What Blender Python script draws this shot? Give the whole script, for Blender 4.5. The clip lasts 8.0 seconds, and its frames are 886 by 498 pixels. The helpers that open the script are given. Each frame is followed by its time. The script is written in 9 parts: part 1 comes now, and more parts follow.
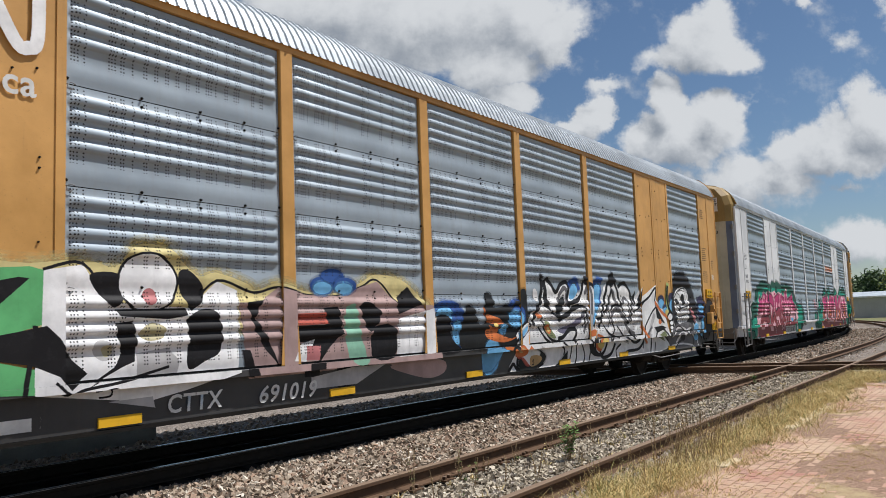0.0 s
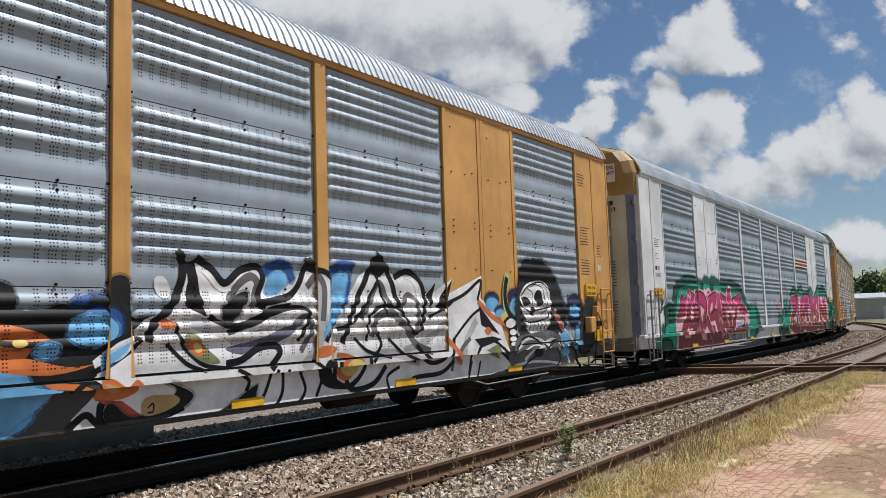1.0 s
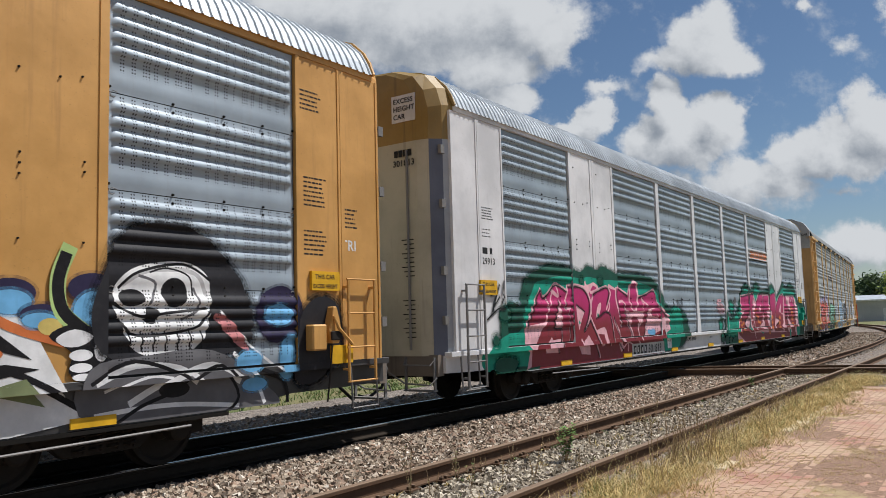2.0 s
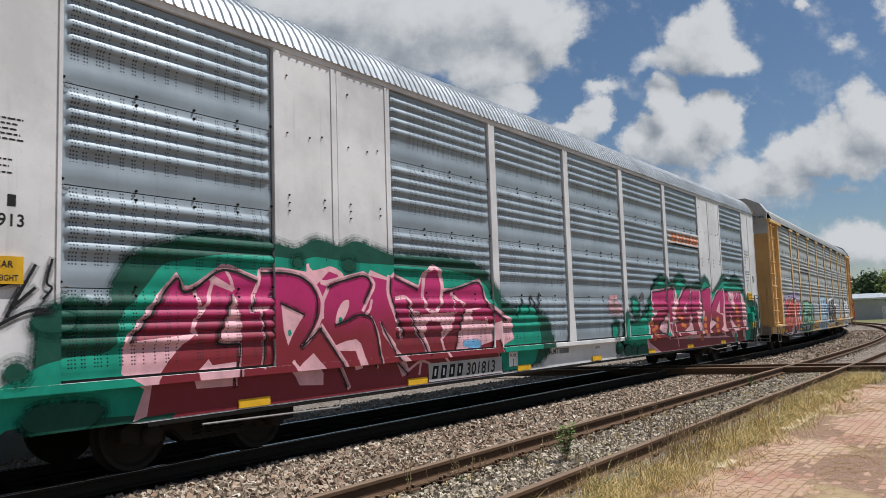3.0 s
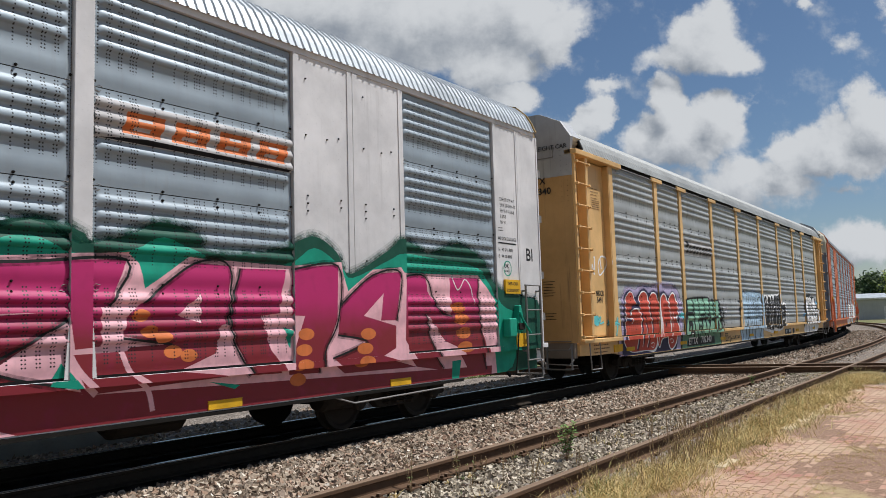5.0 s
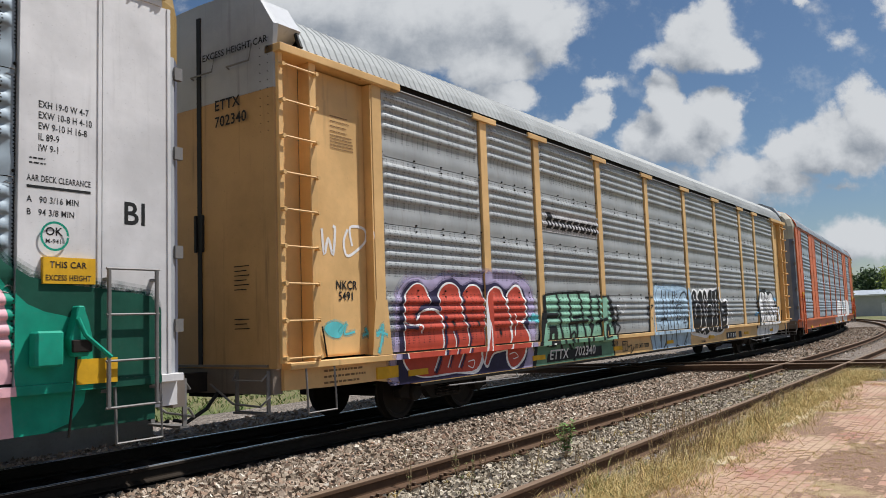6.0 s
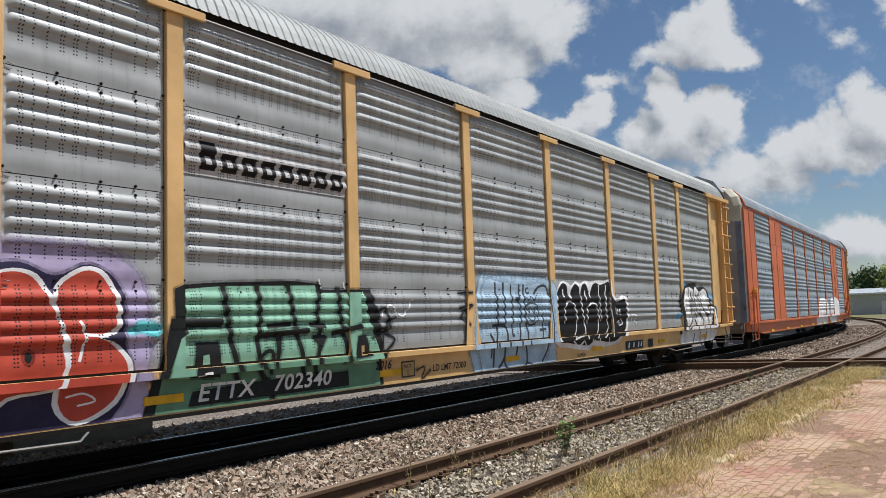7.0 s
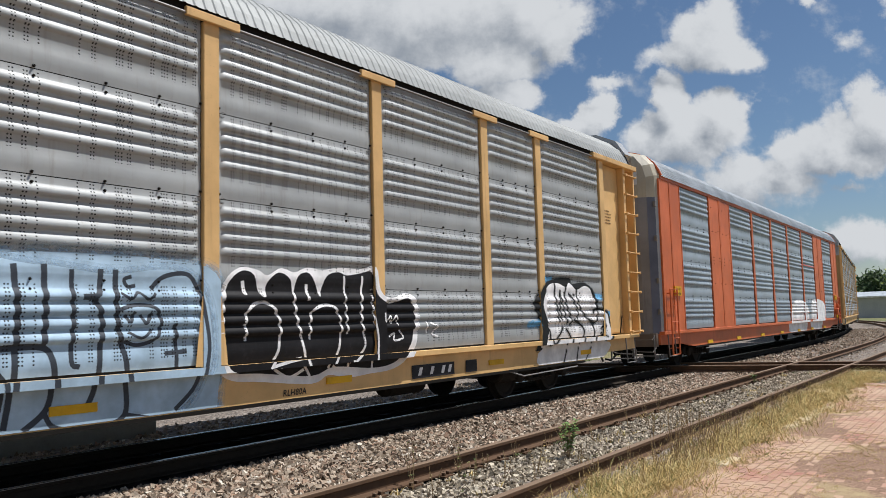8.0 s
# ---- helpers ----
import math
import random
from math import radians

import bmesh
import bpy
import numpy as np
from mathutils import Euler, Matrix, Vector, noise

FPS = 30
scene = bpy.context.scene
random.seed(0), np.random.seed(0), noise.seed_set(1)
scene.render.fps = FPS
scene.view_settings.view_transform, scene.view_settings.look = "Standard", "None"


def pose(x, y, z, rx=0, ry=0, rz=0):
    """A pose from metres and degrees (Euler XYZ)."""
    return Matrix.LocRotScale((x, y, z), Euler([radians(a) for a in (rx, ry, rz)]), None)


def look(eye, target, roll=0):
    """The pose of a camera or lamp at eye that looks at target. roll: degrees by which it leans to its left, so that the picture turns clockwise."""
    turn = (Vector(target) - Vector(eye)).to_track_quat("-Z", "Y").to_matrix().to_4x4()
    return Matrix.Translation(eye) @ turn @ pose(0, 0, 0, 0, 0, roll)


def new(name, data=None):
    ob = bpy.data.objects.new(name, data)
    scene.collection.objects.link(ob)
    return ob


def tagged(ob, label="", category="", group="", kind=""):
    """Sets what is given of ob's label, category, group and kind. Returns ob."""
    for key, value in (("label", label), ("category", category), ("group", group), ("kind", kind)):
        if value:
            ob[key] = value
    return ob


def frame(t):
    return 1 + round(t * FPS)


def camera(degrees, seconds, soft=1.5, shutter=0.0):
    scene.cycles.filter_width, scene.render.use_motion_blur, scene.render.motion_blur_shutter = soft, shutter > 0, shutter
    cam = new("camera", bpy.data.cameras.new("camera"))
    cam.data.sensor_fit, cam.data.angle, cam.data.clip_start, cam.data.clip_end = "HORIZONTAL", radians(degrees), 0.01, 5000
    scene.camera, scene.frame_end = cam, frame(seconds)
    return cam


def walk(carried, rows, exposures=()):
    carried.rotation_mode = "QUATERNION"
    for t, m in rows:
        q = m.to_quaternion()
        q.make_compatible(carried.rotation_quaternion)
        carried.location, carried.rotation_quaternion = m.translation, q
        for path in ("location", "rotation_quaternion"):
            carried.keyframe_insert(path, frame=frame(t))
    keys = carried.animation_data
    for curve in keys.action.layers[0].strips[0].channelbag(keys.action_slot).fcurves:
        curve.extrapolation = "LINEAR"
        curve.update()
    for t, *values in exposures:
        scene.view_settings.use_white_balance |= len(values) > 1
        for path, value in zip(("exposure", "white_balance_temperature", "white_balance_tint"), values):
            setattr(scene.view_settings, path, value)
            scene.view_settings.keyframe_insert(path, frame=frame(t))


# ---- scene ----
SECONDS = 8.0
EYE = (0.0, -8.80, 1.514)
cam = camera(58.37, SECONDS, soft=0.48, shutter=0.04)


def aim(yaw, pitch, roll):
    """The camera's pose at its fixed stand, from heading, tilt and lean in degrees."""
    a, b = radians(yaw), radians(pitch)
    way = Vector((math.cos(a) * math.cos(b), math.sin(a) * math.cos(b), math.sin(b)))
    return look(EYE, Vector(EYE) + way, roll)


walk(cam, [
    (0.0, aim(35.286, 5.350, -2.040)), (0.5, aim(35.246, 5.300, -2.005)), (1.0, aim(35.178, 5.333, -1.811)),
    (1.5, aim(35.198, 5.384, -1.570)), (3.0, aim(35.097, 5.366, -1.835)), (3.5, aim(35.088, 5.362, -1.881)),
    (4.0, aim(35.153, 5.289, -1.802)), (4.5, aim(35.265, 5.274, -1.524)), (6.0, aim(35.082, 5.201, -1.980)),
    (6.5, aim(35.059, 5.151, -1.987)), (7.0, aim(35.091, 5.020, -1.862)), (7.5, aim(35.266, 5.050, -1.540)),
    (8.0, aim(35.375, 5.101, -1.553))],
    exposures=((0.0, 0.13), (1.5, 0.12), (3.0, 0.02), (4.5, 0.03), (6.0, 0.08), (8.0, 0.12)))

# ---- the railway line: straight, an easement, then a wide left-hand bend ----
BEND_AT, BEND_R, EASE = 26.15, 260.7, 15.0


def line_at(s, off=0.0):
    """The point at s metres along the main line, off metres to its left, and the heading there."""
    d = s - BEND_AT
    if d <= 0:
        x, y, th = s, 0.0, 0.0
    elif d < EASE:
        x, y, th = s, d ** 3 / (6 * BEND_R * EASE), d * d / (2 * BEND_R * EASE)
    else:
        t0 = EASE / (2 * BEND_R)
        th = t0 + (d - EASE) / BEND_R
        x = BEND_AT + EASE + BEND_R * (math.sin(th) - math.sin(t0))
        y = EASE * EASE / (6 * BEND_R) + BEND_R * (math.cos(t0) - math.cos(th))
    return Vector((x - off * math.sin(th), y + off * math.cos(th), 0)), th


FIRST, SPACING, HALF_TRUCKS = 11.242, 29.57, 9.9


def gone(t):
    """Metres that the train has rolled by t seconds."""
    return 8.135 * t + 0.016 * t * t


def car_pose(i, t):
    s = FIRST + SPACING * i - gone(t)
    a, b = line_at(s - HALF_TRUCKS)[0], line_at(s + HALF_TRUCKS)[0]
    m, d = (a + b) / 2, b - a
    return Matrix.Translation(m) @ Matrix.Rotation(math.atan2(d.y, d.x), 4, "Z")


# ---- sky, clouds and sun ----
SUN_WAY = Vector((0.37, -0.30, 0.88)).normalized()
sun = new("sun", bpy.data.lights.new("sun", "SUN"))
sun.data.energy, sun.data.angle, sun.data.color = 5.0, radians(0.53), (1.0, 0.99, 0.98)
sun.matrix_world = look((0, 0, 40), Vector((0, 0, 40)) - SUN_WAY)

world = bpy.data.worlds.new("sky")
scene.world = world
world.use_nodes = True


class Net:
    """Short names for building a node tree."""

    def __init__(self, tree):
        self.t = tree

    def n(self, kind, **kw):
        nd = self.t.nodes.new(kind)
        for key, v in kw.items():
            if key == "op":
                nd.operation = v
            elif key == "mode":
                nd.blend_type = v
            elif key == "dt":
                nd.data_type = v
        return nd

    def put(self, sock, v):
        if isinstance(v, bpy.types.NodeSocket):
            self.t.links.new(v, sock)
        else:
            sock.default_value = v

    def m(self, op, a, b=0.0, c=0.0, clamp=False):
        nd = self.t.nodes.new("ShaderNodeMath")
        nd.operation, nd.use_clamp = op, clamp
        for i, v in enumerate((a, b, c)):
            self.put(nd.inputs[i], v)
        return nd.outputs[0]

    def v(self, op, a, b=(0, 0, 0)):
        nd = self.t.nodes.new("ShaderNodeVectorMath")
        nd.operation = op
        self.put(nd.inputs[0], a)
        self.put(nd.inputs[1], b)
        return nd.outputs["Value"] if op in ("DOT_PRODUCT", "LENGTH", "DISTANCE") else nd.outputs[0]

    def mix(self, f, a, b, mode="MIX"):
        nd = self.t.nodes.new("ShaderNodeMix")
        nd.data_type, nd.blend_type = "RGBA", mode
        self.put(nd.inputs[0], f)
        for i, v in ((6, a), (7, b)):
            self.put(nd.inputs[i], (*v, 1) if isinstance(v, tuple) and len(v) == 3 else v)
        return nd.outputs[2]

    def noise(self, vec, scale, detail=4.0, rough=0.55, col=False):
        nd = self.t.nodes.new("ShaderNodeTexNoise")
        self.put(nd.inputs["Vector"], vec)
        nd.inputs["Scale"].default_value, nd.inputs["Detail"].default_value = scale, detail
        nd.inputs["Roughness"].default_value = rough
        return nd.outputs[1 if col else 0]

    def ramp(self, f, *stops):
        nd = self.t.nodes.new("ShaderNodeValToRGB")
        el = nd.color_ramp.elements
        while len(el) < len(stops):
            el.new(0.5)
        for e, (p, c) in zip(el, stops):
            e.position, e.color = p, (*c, 1) if isinstance(c, tuple) else (c, c, c, 1)
        self.put(nd.inputs[0], f)
        return nd.outputs[0]

    def smooth(self, x, lo, hi):
        nd = self.t.nodes.new("ShaderNodeMapRange")
        nd.interpolation_type = "SMOOTHSTEP"
        self.put(nd.inputs[0], x)
        nd.inputs[1].default_value, nd.inputs[2].default_value = lo, hi
        return nd.outputs[0]


def cloud_group():
    """Cumulus density over the sky: heaps (across, up, half width, half height, weight) on a plane at distance 1 towards the line."""
    g = bpy.data.node_groups.new("cumulus", "ShaderNodeTree")
    g.interface.new_socket("At", in_out="INPUT", socket_type="NodeSocketVector")
    g.interface.new_socket("Density", in_out="OUTPUT", socket_type="NodeSocketFloat")
    k = Net(g)
    gi, go = g.nodes.new("NodeGroupInput"), g.nodes.new("NodeGroupOutput")
    at = gi.outputs[0]
    warp = k.v("SCALE", k.v("SUBTRACT", k.noise(at, 9.0, 7.0, 0.62, col=True), (0.5, 0.5, 0.5)))
    warp.node.inputs["Scale"].default_value = 0.10
    p = k.v("ADD", at, warp)
    total = None
    for x, y, a, b, w in HEAPS:
        d = k.v("LENGTH", k.v("DIVIDE", k.v("SUBTRACT", p, (x, y, 0)), (a, b, 1)))
        h = k.m("MULTIPLY", k.m("SUBTRACT", 1.0, d), w)
        total = h if total is None else k.m("SMOOTH_MAX", total, h, 0.12)
    fine = k.m("MULTIPLY", k.m("SUBTRACT", k.noise(at, 19.0, 9.0, 0.62), 0.5), 0.82)
    high = k.m("MULTIPLY", k.smooth(k.noise(at, 1.9, 6.0, 0.6), 0.5, 0.75), k.smooth(k.v("LENGTH", at), 0.9, 1.6))
    k.put(go.inputs[0], k.m("ADD", k.m("MAXIMUM", total, high), fine))
    return g


# heaps of cloud: across and up in units of the distance, on a plane square to the heading 35 degrees
HEAPS = [
    (-0.010, 0.390, 0.187, 0.065, 1), (0.094, 0.394, 0.115, 0.065, 1), (0.155, 0.373, 0.043, 0.043, 0.9), (0.069, 0.335, 0.079, 0.043, 0.9),
    (0.089, 0.289, 0.050, 0.030, 1), (-0.127, 0.425, 0.158, 0.065, 1), (0.341, 0.356, 0.061, 0.058, 1.1), (0.303, 0.331, 0.065, 0.029, 0.8),
    (0.380, 0.328, 0.043, 0.032, 0.8), (0.210, 0.300, 0.032, 0.014, 0.5), (0.196, 0.267, 0.027, 0.030, 1), (0.175, 0.245, 0.036, 0.022, 0.8),
    (0.288, 0.264, 0.037, 0.047, 1.1), (0.356, 0.247, 0.045, 0.042, 1.1), (0.311, 0.219, 0.094, 0.045, 1), (0.261, 0.228, 0.043, 0.036, 0.9),
    (0.394, 0.165, 0.101, 0.040, 0.8), (0.447, 0.199, 0.043, 0.036, 0.9), (0.492, 0.227, 0.052, 0.045, 1), (0.555, 0.240, 0.061, 0.054, 1.1),
    (0.519, 0.197, 0.086, 0.032, 0.8), (0.371, 0.136, 0.094, 0.025, 0.5), (0.531, 0.084, 0.065, 0.035, 0.7), (0.523, 0.342, 0.022, 0.018, 0.3),
    (0.577, 0.378, 0.018, 0.029, 0.4), (0.469, 0.400, 0.014, 0.011, 0.4), (0.501, 0.157, 0.029, 0.011, 0.35), (0.286, 0.165, 0.043, 0.029, 0.5)]
w = Net(world.node_tree)
world.node_tree.nodes.clear()
tc = w.n("ShaderNodeTexCoord").outputs["Generated"]
AH = radians(35.0)
ahead, right_hand = (math.cos(AH), math.sin(AH), 0), (math.sin(AH), -math.cos(AH), 0)
depth = w.m("MAXIMUM", w.m("ABSOLUTE", w.v("DOT_PRODUCT", tc, ahead)), 0.05)
across = w.m("DIVIDE", w.v("DOT_PRODUCT", tc, right_hand), depth)
up = w.m("DIVIDE", w.v("DOT_PRODUCT", tc, (0, 0, 1)), depth)
comb = w.n("ShaderNodeCombineXYZ")
w.put(comb.inputs[0], across), w.put(comb.inputs[1], up)
w.put(comb.inputs[2], w.m("MULTIPLY", w.m("LESS_THAN", w.v("DOT_PRODUCT", tc, ahead), 0.0), 3.0))
group = cloud_group()


def density(at):
    nd = w.n("ShaderNodeGroup")
    nd.node_tree = group
    w.put(nd.inputs[0], at)
    return nd.outputs[0]


here = density(comb.outputs[0])
sunward = density(w.v("ADD", comb.outputs[0], (0.02, 0.035, 0)))
cover = w.m("MULTIPLY", w.smooth(here, 0.0, 0.36), w.smooth(up, -0.02, 0.02))
lit = w.smooth(w.m("ADD", w.m("SUBTRACT", here, sunward), w.m("ADD", w.m("MULTIPLY", here, -0.36), w.m("MULTIPLY", w.m("SUBTRACT", w.noise(comb.outputs[0], 34.0, 6.0, 0.6), 0.5), 0.50))), -0.95, 0.26)
cloud = w.mix(lit, (0.42, 0.48, 0.57), (1.06, 1.10, 1.15))
sky = w.n("ShaderNodeTexSky")
sky.sky_type, sky.sun_disc = "NISHITA", False
sky.sun_elevation = math.asin(SUN_WAY.z)
sky.sun_rotation = math.atan2(SUN_WAY.x, SUN_WAY.y)
sky.air_density, sky.dust_density, sky.ozone_density = 1.0, 0.5, 4.0
blue = w.n("ShaderNodeBackground")
deep = w.n("ShaderNodeHueSaturation")
deep.inputs["Saturation"].default_value = 1.06
w.put(deep.inputs["Color"], sky.outputs[0])
w.put(blue.inputs[0], deep.outputs[0])
blue.inputs[1].default_value = 0.066
white = w.n("ShaderNodeBackground")
w.put(white.inputs[0], cloud)
white.inputs[1].default_value = 0.56
ms, wo = w.n("ShaderNodeMixShader"), w.n("ShaderNodeOutputWorld")
w.put(ms.inputs[0], cover), w.put(ms.inputs[1], blue.outputs[0]), w.put(ms.inputs[2], white.outputs[0])
w.put(wo.inputs[0], ms.outputs[0])

# ---- materials ----
def material(name):
    mt = bpy.data.materials.new(name)
    mt.use_nodes = True
    return mt, Net(mt.node_tree), mt.node_tree.nodes["Principled BSDF"]


def bump(k, b, height, strength, dist):
    nd = k.n("ShaderNodeBump")
    nd.inputs["Strength"].default_value, nd.inputs["Distance"].default_value = strength, dist
    k.put(nd.inputs["Height"], height)
    k.put(b.inputs["Normal"], nd.outputs[0])


def where(k, what="Object"):
    return k.n("ShaderNodeTexCoord").outputs[what]


def paint(name, colour, dirt=(0.09, 0.07, 0.055), rough=0.5, wear=0.35, streak=0.3, metal=0.0):
    """Old vehicle paint: broad fading, run-down streaks of dirt, fine speckle."""
    mt, k, b = material(name)
    at = where(k)
    broad = k.noise(at, 0.9, 5.0, 0.6)
    runs = k.noise(k.v("MULTIPLY", at, (9.0, 9.0, 0.5)), 1.0, 4.0, 0.6)
    speck = k.noise(at, 45.0, 3.0, 0.6)
    faded = tuple(min(1, c * 1.12 + 0.02) for c in colour)
    deep = tuple(c * 0.84 for c in colour)
    c = k.mix(k.smooth(broad, 0.3, 0.7), deep, faded)
    c = k.mix(k.m("MULTIPLY", k.smooth(runs, 0.56, 0.8), streak), c, dirt)
    c = k.mix(k.m("MULTIPLY", k.smooth(speck, 0.62, 0.78), wear), c, dirt)
    k.put(b.inputs["Base Color"], c)
    k.put(b.inputs["Roughness"], k.m("ADD", rough - 0.1, k.m("MULTIPLY", broad, 0.25)))
    b.inputs["Metallic"].default_value = metal
    bump(k, b, k.m("ADD", k.noise(at, 2.2, 3.0), k.m("MULTIPLY", speck, 0.06)), 0.35, 0.02)
    return mt


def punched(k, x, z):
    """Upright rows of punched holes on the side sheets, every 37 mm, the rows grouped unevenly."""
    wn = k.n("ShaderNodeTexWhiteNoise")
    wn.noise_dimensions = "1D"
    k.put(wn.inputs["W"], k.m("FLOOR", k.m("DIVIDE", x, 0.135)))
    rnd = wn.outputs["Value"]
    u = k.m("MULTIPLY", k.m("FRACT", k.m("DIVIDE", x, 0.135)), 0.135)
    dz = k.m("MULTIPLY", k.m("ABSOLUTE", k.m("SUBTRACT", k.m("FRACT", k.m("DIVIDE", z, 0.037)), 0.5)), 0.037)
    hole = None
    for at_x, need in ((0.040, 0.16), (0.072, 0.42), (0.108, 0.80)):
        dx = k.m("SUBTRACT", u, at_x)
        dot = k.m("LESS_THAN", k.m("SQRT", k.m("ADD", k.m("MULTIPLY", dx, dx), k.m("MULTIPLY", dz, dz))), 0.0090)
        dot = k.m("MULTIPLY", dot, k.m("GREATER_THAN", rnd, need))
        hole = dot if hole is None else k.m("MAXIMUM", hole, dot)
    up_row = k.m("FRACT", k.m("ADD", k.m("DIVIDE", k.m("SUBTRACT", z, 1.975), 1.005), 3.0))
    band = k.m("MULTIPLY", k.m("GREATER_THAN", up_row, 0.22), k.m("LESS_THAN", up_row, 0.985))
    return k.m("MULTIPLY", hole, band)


def steel_sheet(name, tint, warm, warm_amount):
    """Galvanised side sheet: spangle, grey-blue weathering, punched holes in pairs of upright rows."""
    mt, k, b = material(name)
    at = where(k)
    sep = k.n("ShaderNodeSeparateXYZ")
    k.put(sep.inputs[0], at)
    x, z = sep.outputs[0], sep.outputs[2]
    info = k.n("ShaderNodeObjectInfo")
    rnd = info.outputs["Random"]
    broad = k.noise(k.v("ADD", at, k.v("SCALE", (7, 3, 5), (0, 0, 0))), 1.3, 5.0, 0.6)
    runs = k.noise(k.v("MULTIPLY", at, (14.0, 14.0, 0.8)), 1.0, 4.0, 0.6)
    c = k.mix(k.smooth(broad, 0.3, 0.7), tuple(v * 0.86 for v in tint), tuple(v * 1.08 for v in tint))
    c = k.mix(k.m("MULTIPLY", rnd, 0.25), c, tuple(v * 0.8 for v in tint))
    c = k.mix(k.m("MULTIPLY", k.smooth(runs, 0.5, 0.78), warm_amount), c, warm)
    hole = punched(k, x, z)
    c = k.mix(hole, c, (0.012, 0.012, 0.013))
    k.put(b.inputs["Base Color"], c)
    b.inputs["Metallic"].default_value = 0.22
    k.put(b.inputs["Roughness"], k.m("ADD", 0.42, k.m("MULTIPLY", broad, 0.25)))
    bump(k, b, k.m("SUBTRACT", k.noise(at, 3.0, 3.0), k.m("MULTIPLY", hole, 0.5)), 0.3, 0.012)
    return mt


ON_FLAT = {}


def spray(name, colour, rough=0.6):
    """Sprayed paint: nearly even, faint clouding and run-down dirt. On the punched sheets the holes stay open."""
    for flat in (True, False):
        mt, k, b = material(name + ("_on_plate" if flat else ""))
        at = where(k)
        n = k.noise(at, 2.5, 4.0, 0.6)
        g = k.noise(k.v("MULTIPLY", at, (12, 12, 1.2)), 1.0, 4.0)
        c = k.mix(k.smooth(n, 0.3, 0.72), tuple(v * 0.78 for v in colour), tuple(min(1, v * 1.12 + 0.002) for v in colour))
        c = k.mix(k.m("MULTIPLY", k.smooth(g, 0.55, 0.8), 0.18), c, tuple(0.3 * v + 0.006 for v in colour))
        wear = k.m("MULTIPLY", k.smooth(k.noise(at, 11.0, 8.0, 0.7), 0.50, 0.78), 0.30)
        c = k.mix(wear, c, tuple(0.62 * v + 0.05 for v in colour))
        c = k.mix(k.m("MULTIPLY", k.smooth(k.noise(at, 70.0, 3.0), 0.60, 0.80), 0.25), c, tuple(0.45 * v + 0.01 for v in colour))
        if not flat:
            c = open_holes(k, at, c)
        k.put(b.inputs["Base Color"], c)
        b.inputs["Roughness"].default_value = rough
        b.inputs["Specular IOR Level"].default_value = 0.2
        if flat:
            ON_FLAT[name] = mt
    return mt


def open_holes(k, at, c):
    sep = k.n("ShaderNodeSeparateXYZ")
    k.put(sep.inputs[0], at)
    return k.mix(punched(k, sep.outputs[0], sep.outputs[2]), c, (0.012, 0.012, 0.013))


def plain(name, colour, rough=0.6, metal=0.0, vary=0.25, scale=6.0, rel=0.3, dist=0.01):
    mt, k, b = material(name)
    at = where(k)
    n = k.noise(at, scale, 6.0, 0.62)
    f = k.noise(at, scale * 9, 3.0)
    c = k.mix(n, tuple(v * (1 - vary) for v in colour), tuple(min(1, v * (1 + vary)) for v in colour))
    c = k.mix(k.m("MULTIPLY", k.smooth(f, 0.5, 0.8), 0.35), c, tuple(v * 0.55 for v in colour))
    k.put(b.inputs["Base Color"], c)
    b.inputs["Roughness"].default_value, b.inputs["Metallic"].default_value = rough, metal
    b.inputs["Specular IOR Level"].default_value = 0.1 if rough > 0.7 else 0.4
    bump(k, b, k.m("ADD", n, k.m("MULTIPLY", f, 0.3)), rel, dist)
    return mt


def islands(name, stops, rough=0.9, grain=60.0, source="island"):
    """Loose pieces, each of its own colour out of a ramp."""
    mt, k, b = material(name)
    if source == "island":
        rnd = k.n("ShaderNodeNewGeometry").outputs["Random Per Island"]
    else:
        rnd = k.n("ShaderNodeObjectInfo").outputs["Random"]
    at = where(k)
    c = k.ramp(rnd, *stops)
    n = k.noise(at, grain, 3.0)
    c = k.mix(k.m("MULTIPLY", k.smooth(n, 0.4, 0.7), 0.3), c, tuple(v * 0.6 for v in stops[0][1]))
    k.put(b.inputs["Base Color"], c)
    b.inputs["Roughness"].default_value = rough
    b.inputs["Specular IOR Level"].default_value = 0.15
    bump(k, b, n, 0.3, 0.004)
    return mt


def rail_steel(name, head, side, lift=0.0, polish=0.85):
    """Rolled rail: worn head, rusty sides."""
    mt, k, b = material(name)
    at = where(k)
    sep = k.n("ShaderNodeSeparateXYZ")
    k.put(sep.inputs[0], at)
    n = k.noise(at, 9.0, 5.0)
    top = k.smooth(k.m("SUBTRACT", k.m("FRACT", k.m("ADD", sep.outputs[2], 0.5)), k.m("ADD", 0.5, lift)), -0.012, -0.003)
    rust = k.mix(n, tuple(v * 0.7 for v in side), tuple(v * 1.3 for v in side))
    k.put(b.inputs["Base Color"], k.mix(top, rust, head))
    k.put(b.inputs["Metallic"], k.m("MULTIPLY", top, polish))
    k.put(b.inputs["Roughness"], k.m("SUBTRACT", 0.8, k.m("MULTIPLY", top, polish * 0.7)))
    b.inputs["Specular IOR Level"].default_value = 0.1
    bump(k, b, n, 0.3, 0.004)
    return mt


